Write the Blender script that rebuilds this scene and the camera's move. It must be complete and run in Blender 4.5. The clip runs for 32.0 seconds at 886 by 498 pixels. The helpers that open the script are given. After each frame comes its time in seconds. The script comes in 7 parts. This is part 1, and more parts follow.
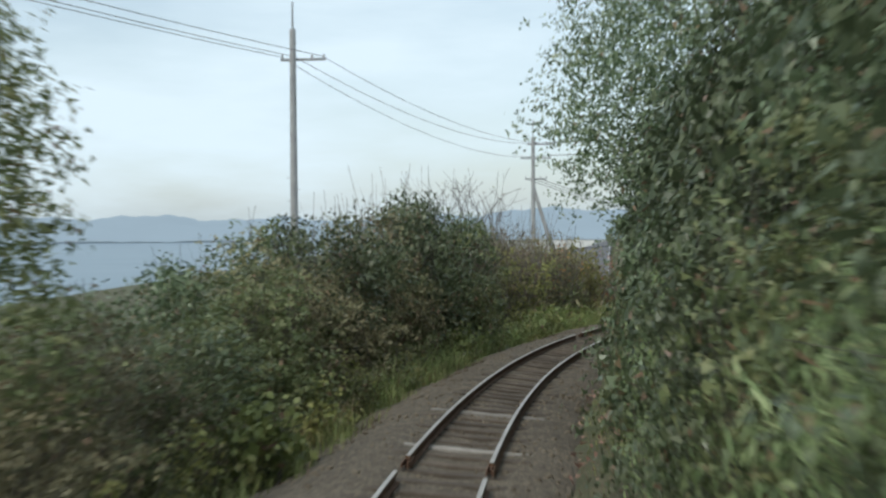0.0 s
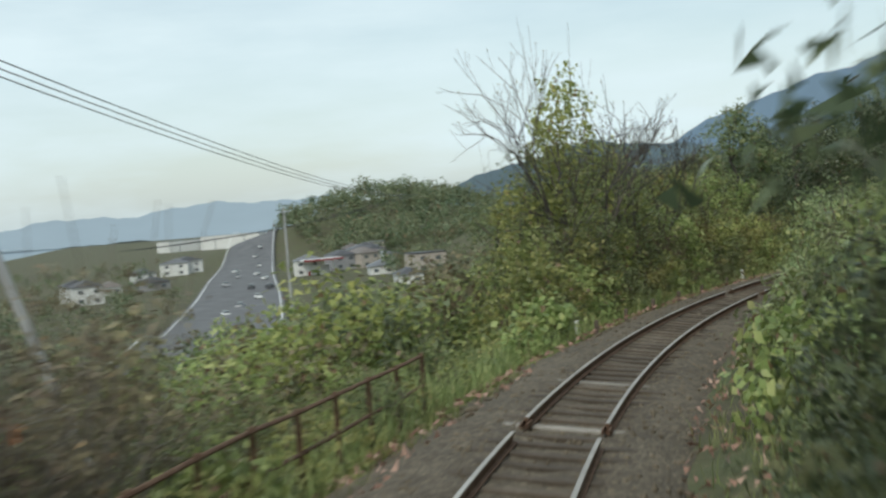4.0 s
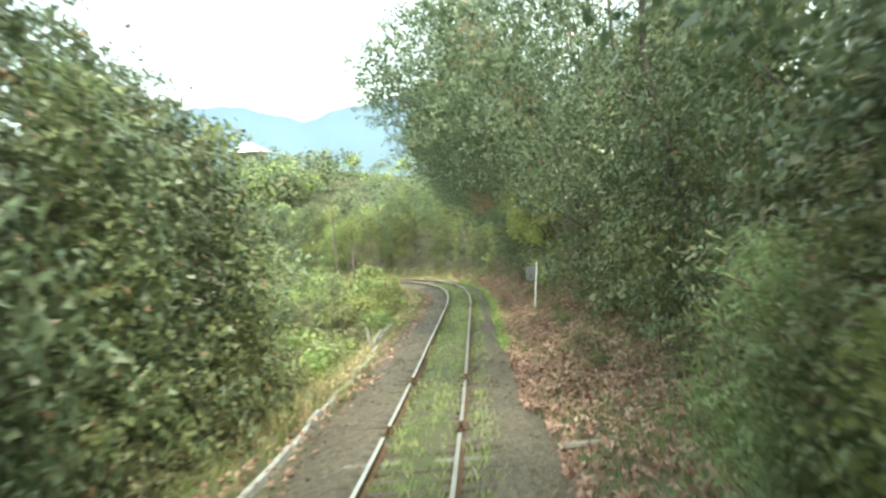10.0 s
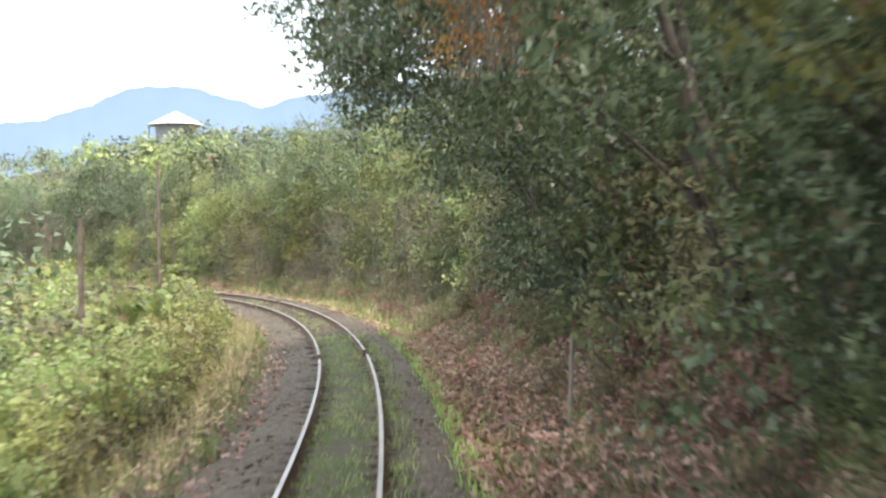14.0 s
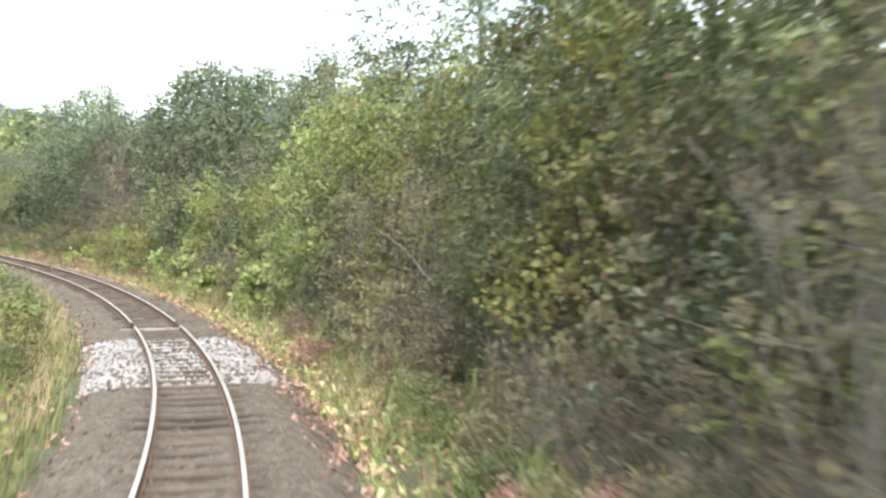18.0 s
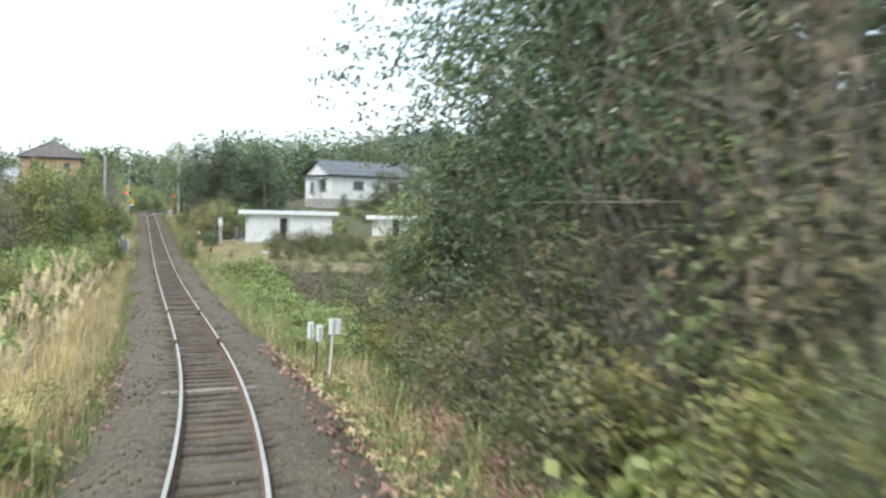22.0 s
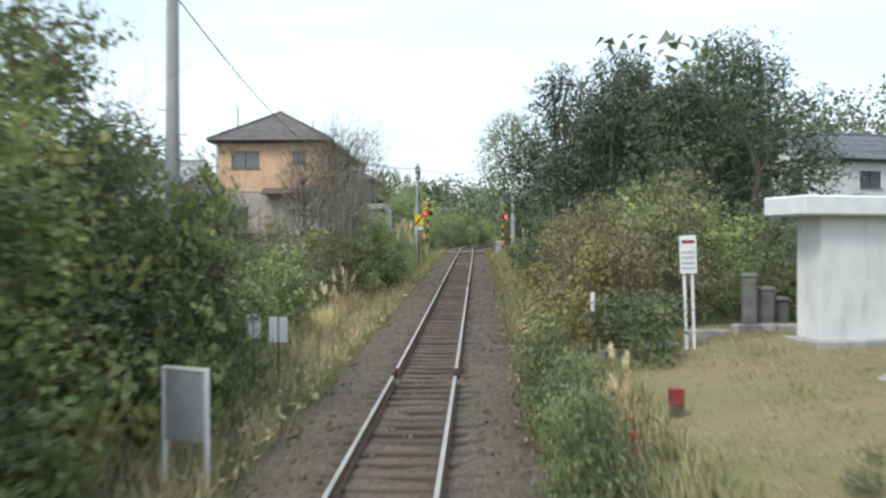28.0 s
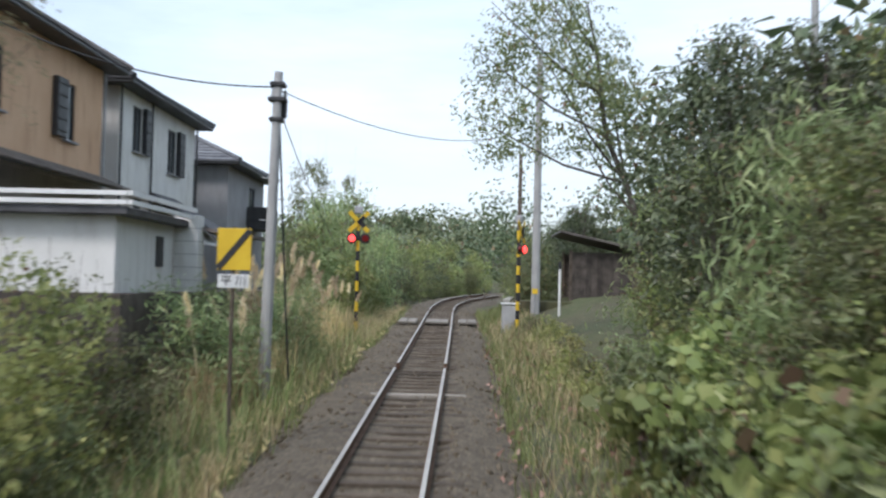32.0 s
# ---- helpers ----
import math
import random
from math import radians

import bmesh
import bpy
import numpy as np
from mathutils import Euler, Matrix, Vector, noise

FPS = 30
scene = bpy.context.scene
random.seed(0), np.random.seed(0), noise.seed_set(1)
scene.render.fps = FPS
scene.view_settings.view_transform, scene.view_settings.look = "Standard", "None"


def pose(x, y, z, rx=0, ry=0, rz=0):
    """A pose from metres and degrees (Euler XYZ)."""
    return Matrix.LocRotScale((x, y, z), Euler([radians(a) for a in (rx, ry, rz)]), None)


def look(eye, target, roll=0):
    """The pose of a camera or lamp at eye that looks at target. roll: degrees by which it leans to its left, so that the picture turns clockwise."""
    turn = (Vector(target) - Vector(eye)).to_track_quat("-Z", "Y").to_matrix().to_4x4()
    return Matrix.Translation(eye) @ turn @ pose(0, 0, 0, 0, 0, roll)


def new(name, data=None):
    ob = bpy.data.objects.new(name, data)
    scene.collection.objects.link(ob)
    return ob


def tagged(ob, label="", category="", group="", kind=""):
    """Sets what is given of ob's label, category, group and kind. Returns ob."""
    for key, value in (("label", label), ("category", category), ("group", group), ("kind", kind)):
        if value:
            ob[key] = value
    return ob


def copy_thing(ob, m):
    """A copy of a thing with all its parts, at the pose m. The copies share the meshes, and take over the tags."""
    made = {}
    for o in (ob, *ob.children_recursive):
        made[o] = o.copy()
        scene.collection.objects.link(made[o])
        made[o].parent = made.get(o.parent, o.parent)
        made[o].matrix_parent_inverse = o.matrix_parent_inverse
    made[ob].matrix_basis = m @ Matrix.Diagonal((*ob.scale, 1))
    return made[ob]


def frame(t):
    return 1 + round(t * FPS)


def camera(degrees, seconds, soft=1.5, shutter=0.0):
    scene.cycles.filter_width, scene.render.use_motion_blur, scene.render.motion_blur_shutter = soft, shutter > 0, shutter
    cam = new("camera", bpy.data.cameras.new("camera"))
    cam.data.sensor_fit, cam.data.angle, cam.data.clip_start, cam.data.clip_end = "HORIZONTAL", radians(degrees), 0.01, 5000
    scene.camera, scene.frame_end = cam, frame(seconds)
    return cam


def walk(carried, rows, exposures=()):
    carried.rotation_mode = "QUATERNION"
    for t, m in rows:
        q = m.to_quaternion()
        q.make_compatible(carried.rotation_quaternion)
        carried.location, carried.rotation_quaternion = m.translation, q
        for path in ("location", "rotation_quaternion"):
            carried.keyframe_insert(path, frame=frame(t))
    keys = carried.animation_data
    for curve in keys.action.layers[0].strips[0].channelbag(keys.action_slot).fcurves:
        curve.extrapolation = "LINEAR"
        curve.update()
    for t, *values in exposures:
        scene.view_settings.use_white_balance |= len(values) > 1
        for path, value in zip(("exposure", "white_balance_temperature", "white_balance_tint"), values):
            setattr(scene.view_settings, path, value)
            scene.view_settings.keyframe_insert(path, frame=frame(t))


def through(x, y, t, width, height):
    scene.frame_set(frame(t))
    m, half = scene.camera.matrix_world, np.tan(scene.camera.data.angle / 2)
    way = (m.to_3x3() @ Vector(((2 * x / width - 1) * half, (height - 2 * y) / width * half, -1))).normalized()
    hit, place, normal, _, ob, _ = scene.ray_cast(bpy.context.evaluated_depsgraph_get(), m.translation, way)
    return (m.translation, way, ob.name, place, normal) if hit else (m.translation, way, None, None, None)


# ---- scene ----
cam = camera(46.0, 32.0, soft=2.4, shutter=0.45)
PATH = [  # seconds, x, y, z, yaw, pitch, roll
    (0.0, 1.15, 5.05, 2.530, 1.82, -1.01, 0.38),
    (0.5, 1.37, 11.09, 2.347, 1.31, -1.17, 1.04),
    (1.0, 1.78, 17.13, 2.157, 0.30, -1.33, 1.90),
    (1.5, 2.43, 23.18, 1.960, -1.19, -1.44, 2.93),
    (2.0, 3.35, 29.21, 1.755, -3.39, -1.56, 4.16),
    (2.5, 4.58, 35.20, 1.548, -6.19, -1.56, 5.36),
    (3.0, 6.14, 41.14, 1.339, -9.49, -1.68, 5.23),
    (3.5, 8.04, 47.01, 1.133, -12.88, -1.97, 4.93),
    (4.0, 10.30, 52.79, 0.924, -16.30, -2.25, 4.64),
    (4.5, 12.91, 58.44, 0.713, -19.78, -2.38, 4.50),
    (5.0, 15.88, 63.94, 0.501, -23.38, -1.98, 4.20),
    (5.5, 19.18, 69.24, 0.290, -26.81, -1.88, 3.87),
    (6.0, 22.75, 74.29, 0.093, -30.33, -1.98, 3.03),
    (6.5, 26.58, 79.07, -0.088, -33.98, -1.80, 3.68),
    (7.0, 30.65, 83.59, -0.257, -37.40, -1.62, 3.83),
    (7.5, 34.91, 87.86, -0.412, -40.89, -1.40, 4.11),
    (8.0, 39.35, 91.86, -0.556, -44.09, -1.17, 4.40),
    (8.5, 43.93, 95.63, -0.690, -47.12, -1.06, 4.58),
    (9.0, 48.62, 99.17, -0.808, -50.14, -0.84, 4.17),
    (9.5, 53.39, 102.53, -0.914, -53.27, -0.79, 4.12),
    (10.0, 58.21, 105.74, -1.005, -55.99, -0.93, 3.96),
    (10.5, 63.08, 108.85, -1.093, -58.22, -1.08, 1.93),
    (11.0, 67.97, 111.95, -1.175, -59.65, -1.43, 0.20),
    (11.5, 72.88, 115.01, -1.269, -60.61, -0.82, -0.96),
    (12.0, 77.79, 118.09, -1.359, -60.16, -0.20, 0.29),
    (12.5, 82.69, 121.17, -1.447, -59.89, -0.14, -0.45),
    (13.0, 87.58, 124.26, -1.526, -59.01, -1.27, 2.51),
    (13.5, 92.47, 127.36, -1.594, -58.67, -1.25, 2.23),
    (14.0, 97.35, 130.48, -1.649, -58.53, -1.13, 0.65),
    (14.5, 102.21, 133.65, -1.699, -58.33, -1.13, 0.05),
    (15.0, 107.02, 136.90, -1.752, -57.71, -1.10, -0.97),
    (15.5, 111.78, 140.29, -1.812, -57.13, -1.03, -3.22),
    (16.0, 116.47, 143.87, -1.881, -56.07, -0.95, -5.48),
    (16.5, 121.06, 147.68, -1.958, -53.96, -0.92, -6.50),
    (17.0, 125.51, 151.73, -2.043, -51.56, -0.72, -6.60),
    (17.5, 129.78, 156.06, -2.137, -48.49, -1.04, -7.27),
    (18.0, 133.83, 160.67, -2.239, -45.01, -1.25, -6.44),
    (18.5, 137.64, 165.55, -2.351, -42.04, -1.23, -5.18),
    (19.0, 141.16, 170.70, -2.474, -38.47, -1.31, -6.31),
    (19.5, 144.40, 176.11, -2.606, -34.62, -1.44, -6.85),
    (20.0, 147.32, 181.75, -2.747, -30.88, -2.07, -6.58),
    (20.5, 149.89, 187.56, -2.895, -27.57, -2.24, -3.60),
    (21.0, 152.10, 193.44, -3.051, -24.46, -2.41, -4.01),
    (21.5, 153.95, 199.37, -3.214, -21.25, -2.13, -1.61),
    (22.0, 155.45, 205.33, -3.385, -18.04, -1.96, -1.40),
    (22.5, 156.62, 211.29, -3.567, -14.69, -2.01, -5.09),
    (23.0, 157.50, 217.23, -3.758, -11.04, -2.07, -5.88),
    (23.5, 158.13, 223.12, -3.937, -7.85, -2.24, -7.19),
    (24.0, 158.57, 228.95, -4.097, -4.67, -2.20, -3.30),
    (24.5, 158.89, 234.71, -4.238, -2.13, -2.07, -1.87),
    (25.0, 159.12, 240.40, -4.351, -0.49, -1.84, 0.07),
    (25.5, 159.32, 246.06, -4.443, -0.13, -1.61, -1.16),
    (26.0, 159.50, 251.70, -4.511, -0.04, -1.39, -0.99),
    (26.5, 159.68, 257.34, -4.548, 0.11, -0.93, -0.61),
    (27.0, 159.86, 262.98, -4.553, 0.26, -0.47, -0.24),
    (27.5, 160.03, 268.61, -4.527, 0.34, -0.26, -0.07),
    (28.0, 160.21, 274.24, -4.470, 0.11, -0.02, 0.01),
    (28.5, 160.39, 279.87, -4.379, -0.17, 0.32, -0.49),
    (29.0, 160.57, 285.50, -4.257, -0.75, 0.86, 2.21),
    (29.5, 160.75, 291.13, -4.116, -0.92, 0.76, 0.24),
    (30.0, 160.93, 296.75, -3.965, -0.49, 1.06, -1.43),
    (30.5, 161.11, 302.38, -3.803, -0.51, 1.37, -1.56),
    (31.0, 161.28, 308.00, -3.629, -0.53, 1.58, -1.68),
    (31.5, 161.46, 313.61, -3.443, -0.63, 1.69, -2.03),
    (32.0, 161.64, 319.23, -3.244, -0.63, 1.90, -1.38),
]
EXPOSURES = [  # seconds, stops, kelvin, tint
    (0.0, -0.05, 6300, 7), (2.0, 0.08, 6400, 5), (2.6, 0.0, 6400, 5), (4.4, -0.1, 6600, 3), (5.0, 0.02, 6700, 1), (6.0, 0.88, 6600, -4), (7.0, 1.15, 7000, -5), (8.0, 1.58, 6950, -1), (9.0, 1.76, 7200, -8), (10.0, 1.8, 7020, -6), (11.0, 1.68, 6600, 4), (12.0, 1.76, 6750, 8), (13.0, 1.78, 6780, 12), (14.0, 1.58, 6750, 16), (17.0, 1.68, 6700, 12),
    (18.0, 1.55, 6700, 14), (19.0, 1.26, 6500, 12), (21.0, 1.06, 6350, 9), (23.0, 0.52, 6100, 10), (25.0, 0.12, 6080, 19), (28.0, 0.42, 6200, 11), (30.0, 0.4, 6200, 12), (32.0, 0.32, 6150, 15)]
walk(cam, [(t, pose(x, y, z, 90 + pitch, roll, yaw)) for t, x, y, z, yaw, pitch, roll in PATH], EXPOSURES)

# ---- world and sun: a bright overcast afternoon ----
world = bpy.data.worlds.new("overcast_sky")
scene.world = world
world.use_nodes = True
wn, wl = world.node_tree.nodes, world.node_tree.links
wn.clear()
w_out, w_bg = wn.new("ShaderNodeOutputWorld"), wn.new("ShaderNodeBackground")
w_sky, w_co, w_map = wn.new("ShaderNodeTexSky"), wn.new("ShaderNodeTexCoord"), wn.new("ShaderNodeMapping")
w_no, w_ramp, w_mix, w_mul = wn.new("ShaderNodeTexNoise"), wn.new("ShaderNodeValToRGB"), wn.new("ShaderNodeMixRGB"), wn.new("ShaderNodeMixRGB")
w_sky.sky_type, w_sky.sun_disc, w_sky.sun_elevation, w_sky.sun_rotation = "NISHITA", False, radians(42), radians(215)
w_sky.air_density, w_sky.dust_density = 1.3, 2.0
w_map.inputs["Scale"].default_value = (1.2, 1.2, 5.0)
w_no.inputs["Scale"].default_value, w_no.inputs["Detail"].default_value, w_no.inputs["Roughness"].default_value = 1.7, 6, 0.55
w_ramp.color_ramp.elements[0].position, w_ramp.color_ramp.elements[1].position = 0.38, 0.62
w_ramp.color_ramp.elements[0].color, w_ramp.color_ramp.elements[1].color = (0.52, 0.52, 0.52, 1), (0.97, 0.97, 0.97, 1)
w_mul.blend_type = "MULTIPLY"
w_mul.inputs["Fac"].default_value = 1.0
w_mul.inputs[2].default_value = (0.12, 0.12, 0.12, 1)
wl.new(w_sky.outputs[0], w_mul.inputs[1])
wl.new(w_co.outputs["Generated"], w_map.inputs[0])
wl.new(w_map.outputs[0], w_no.inputs["Vector"])
wl.new(w_no.outputs["Fac"], w_ramp.inputs[0])
wl.new(w_ramp.outputs[0], w_mix.inputs["Fac"])
wl.new(w_mul.outputs[0], w_mix.inputs[1])
w_mix.inputs[2].default_value = (0.76, 0.88, 0.96, 1)
wl.new(w_mix.outputs[0], w_bg.inputs["Color"])
w_bg.inputs["Strength"].default_value = 1.1
wl.new(w_bg.outputs[0], w_out.inputs[0])
sun = new("sun", bpy.data.lights.new("sun", "SUN"))
sun.data.energy, sun.data.angle, sun.data.color = 2.0, radians(14), (1.0, 0.95, 0.88)
sun.matrix_world = look((0, 0, 60), (40, 55, -22))

# ---- materials ----


def nodes_of(name):
    m = bpy.data.materials.new(name)
    m.use_nodes = True
    t = m.node_tree
    return m, t.nodes, t.links, t.nodes["Principled BSDF"]


def mottled(name, a, b, scale=3.0, rough=0.8, metal=0.0, bump=0.2, fine=30.0, speck=0.35, per_object=0.0, bump_dist=0.02, stain=None):
    """Two-scale mottling between colours a and b, darker specks, fine relief; stain: a third colour in streaky patches."""
    m, n, l, bs = nodes_of(name)
    co = n.new("ShaderNodeTexCoord")
    big, small, ramp, mix, dark = n.new("ShaderNodeTexNoise"), n.new("ShaderNodeTexNoise"), n.new("ShaderNodeValToRGB"), n.new("ShaderNodeMixRGB"), n.new("ShaderNodeMixRGB")
    big.inputs["Scale"].default_value, big.inputs["Detail"].default_value = scale, 5
    small.inputs["Scale"].default_value, small.inputs["Detail"].default_value = fine, 3
    ramp.color_ramp.elements[0].position, ramp.color_ramp.elements[1].position = 0.35, 0.68
    l.new(co.outputs["Object"], big.inputs["Vector"])
    l.new(co.outputs["Object"], small.inputs["Vector"])
    l.new(big.outputs["Fac"], ramp.inputs[0])
    l.new(ramp.outputs[0], mix.inputs["Fac"])
    mix.inputs[1].default_value, mix.inputs[2].default_value = (*a, 1), (*b, 1)
    dark.blend_type = "MULTIPLY"
    dark.inputs["Fac"].default_value = speck
    l.new(mix.outputs[0], dark.inputs[1])
    l.new(small.outputs["Fac"], dark.inputs[2])
    last = dark.outputs[0]
    if stain:
        mp, sn, sr, sm = n.new("ShaderNodeMapping"), n.new("ShaderNodeTexNoise"), n.new("ShaderNodeValToRGB"), n.new("ShaderNodeMixRGB")
        mp.inputs["Scale"].default_value = (2.2, 2.2, 0.5)
        sn.inputs["Scale"].default_value, sn.inputs["Detail"].default_value = 1.6, 6
        sr.color_ramp.elements[0].position, sr.color_ramp.elements[1].position = 0.52, 0.75
        sr.color_ramp.elements[1].color = (0.75, 0.75, 0.75, 1)
        l.new(co.outputs["Object"], mp.inputs[0])
        l.new(mp.outputs[0], sn.inputs["Vector"])
        l.new(sn.outputs["Fac"], sr.inputs[0])
        l.new(sr.outputs[0], sm.inputs["Fac"])
        l.new(last, sm.inputs[1])
        sm.inputs[2].default_value = (*stain, 1)
        last = sm.outputs[0]
    if per_object:
        info, mr, hs = n.new("ShaderNodeObjectInfo"), n.new("ShaderNodeMapRange"), n.new("ShaderNodeHueSaturation")
        mr.inputs["To Min"].default_value, mr.inputs["To Max"].default_value = 1 - per_object, 1 + per_object
        l.new(info.outputs["Random"], mr.inputs[0])
        l.new(mr.outputs[0], hs.inputs["Value"])
        l.new(last, hs.inputs["Color"])
        last = hs.outputs[0]
    l.new(last, bs.inputs["Base Color"])
    bs.inputs["Roughness"].default_value, bs.inputs["Metallic"].default_value = rough, metal
    if bump:
        bn = n.new("ShaderNodeBump")
        bn.inputs["Strength"].default_value, bn.inputs["Distance"].default_value = bump, bump_dist
        l.new(small.outputs["Fac"], bn.inputs["Height"])
        l.new(bn.outputs[0], bs.inputs["Normal"])
    return m


def leafy(name, a, b, c, rough=0.5, through=0.35, spread=0.3, pale=0.15, dead=0.955):
    """Leaves: colour by leaf between a, b and c, by plant in value; part of the light passes through the blade."""
    m, n, l, bs = nodes_of(name)
    geo, info, ramp, hs, mr = n.new("ShaderNodeNewGeometry"), n.new("ShaderNodeObjectInfo"), n.new("ShaderNodeValToRGB"), n.new("ShaderNodeHueSaturation"), n.new("ShaderNodeMapRange")
    a, b, c = [tuple(x * (1 - pale) + pale * (0.3 * q[0] + 0.6 * q[1] + 0.1 * q[2]) for x in q) for q in (a, b, c)]
    e = ramp.color_ramp.elements
    e[0].color, e[1].color = (*a, 1), (*c, 1)
    mid = e.new(0.5)
    mid.color = (*b, 1)
    co, no, sprays, leaf, tone, old, brown = [n.new("ShaderNode" + k) for k in ("TexCoord", "TexNoise", "MapRange", "Math", "Math", "Math", "MixRGB")]
    no.inputs["Scale"].default_value, no.inputs["Detail"].default_value = 1.5, 2
    l.new(co.outputs["Object"], no.inputs["Vector"])
    l.new(no.outputs["Fac"], sprays.inputs[0])
    sprays.inputs["From Min"].default_value, sprays.inputs["From Max"].default_value, sprays.inputs["To Max"].default_value = 0.34, 0.68, 0.46
    leaf.operation, tone.operation, old.operation = "MULTIPLY", "ADD", "GREATER_THAN"
    leaf.inputs[1].default_value, old.inputs[1].default_value = 0.56, dead
    l.new(geo.outputs["Random Per Island"], leaf.inputs[0])
    l.new(geo.outputs["Random Per Island"], old.inputs[0])
    l.new(leaf.outputs[0], tone.inputs[0])
    l.new(sprays.outputs[0], tone.inputs[1])
    l.new(tone.outputs[0], ramp.inputs[0])
    l.new(old.outputs[0], brown.inputs["Fac"])
    l.new(ramp.outputs[0], brown.inputs[1])
    brown.inputs[2].default_value = (0.22, 0.15, 0.09, 1)
    mr.inputs["To Min"].default_value, mr.inputs["To Max"].default_value = 1 - spread, 1 + spread
    l.new(info.outputs["Random"], mr.inputs[0])
    l.new(brown.outputs[0], hs.inputs["Color"])
    l.new(mr.outputs[0], hs.inputs["Value"])
    hue = n.new("ShaderNodeMapRange")
    hue.inputs["To Min"].default_value, hue.inputs["To Max"].default_value = 0.478, 0.512
    l.new(info.outputs["Random"], hue.inputs[0])
    l.new(hue.outputs[0], hs.inputs["Hue"])
    tr, mx, out = n.new("ShaderNodeBsdfTranslucent"), n.new("ShaderNodeMixShader"), n["Material Output"]
    l.new(hs.outputs[0], bs.inputs["Base Color"])
    l.new(hs.outputs[0], tr.inputs["Color"])
    bs.inputs["Roughness"].default_value = rough
    bs.inputs["Specular IOR Level"].default_value = 0.35
    mx.inputs["Fac"].default_value = through
    l.new(bs.outputs[0], mx.inputs[1])
    l.new(tr.outputs[0], mx.inputs[2])
    l.new(mx.outputs[0], out.inputs["Surface"])
    return m


def plain(name, c, rough=0.6, metal=0.0, glow=0.0):
    m, n, l, bs = nodes_of(name)
    bs.inputs["Base Color"].default_value, bs.inputs["Roughness"].default_value, bs.inputs["Metallic"].default_value = (*c, 1), rough, metal
    if glow:
        bs.inputs["Emission Color"].default_value, bs.inputs["Emission Strength"].default_value = (*c, 1), glow
    return m


def crushed(name, a, b, scale=16.0):
    """Crushed stone: every stone with its own shade, deep joints between, dirt in patches."""
    m, n, l, bs = nodes_of(name)
    co, vo, ve, big, r1, mix, mul, bn = [n.new("ShaderNode" + k) for k in ("TexCoord", "TexVoronoi", "TexVoronoi", "TexNoise", "ValToRGB", "MixRGB", "MixRGB", "Bump")]
    ve.feature = "DISTANCE_TO_EDGE"
    for v in (vo, ve):
        v.inputs["Scale"].default_value = scale
        l.new(co.outputs["Object"], v.inputs["Vector"])
    big.inputs["Scale"].default_value, big.inputs["Detail"].default_value = 0.55, 6
    l.new(co.outputs["Object"], big.inputs["Vector"])
    sep, add, half = n.new("ShaderNodeSeparateColor"), n.new("ShaderNodeMath"), n.new("ShaderNodeMath")
    l.new(vo.outputs["Color"], sep.inputs[0])
    add.operation, half.operation = "ADD", "MULTIPLY"
    half.inputs[1].default_value = 0.5
    l.new(sep.outputs[0], add.inputs[0])
    l.new(big.outputs["Fac"], add.inputs[1])
    l.new(add.outputs[0], half.inputs[0])
    l.new(half.outputs[0], mix.inputs["Fac"])
    mix.inputs[1].default_value, mix.inputs[2].default_value = (*a, 1), (*b, 1)
    r1.color_ramp.elements[0].color, r1.color_ramp.elements[1].position = (0.25, 0.25, 0.25, 1), 0.16
    l.new(ve.outputs["Distance"], r1.inputs[0])
    mul.blend_type = "MULTIPLY"
    mul.inputs["Fac"].default_value = 0.8
    l.new(mix.outputs[0], mul.inputs[1])
    l.new(r1.outputs[0], mul.inputs[2])
    l.new(mul.outputs[0], bs.inputs["Base Color"])
    bn.inputs["Strength"].default_value, bn.inputs["Distance"].default_value = 0.9, 0.05
    l.new(ve.outputs["Distance"], bn.inputs["Height"])
    l.new(bn.outputs[0], bs.inputs["Normal"])
    bs.inputs["Roughness"].default_value = 0.92
    return m


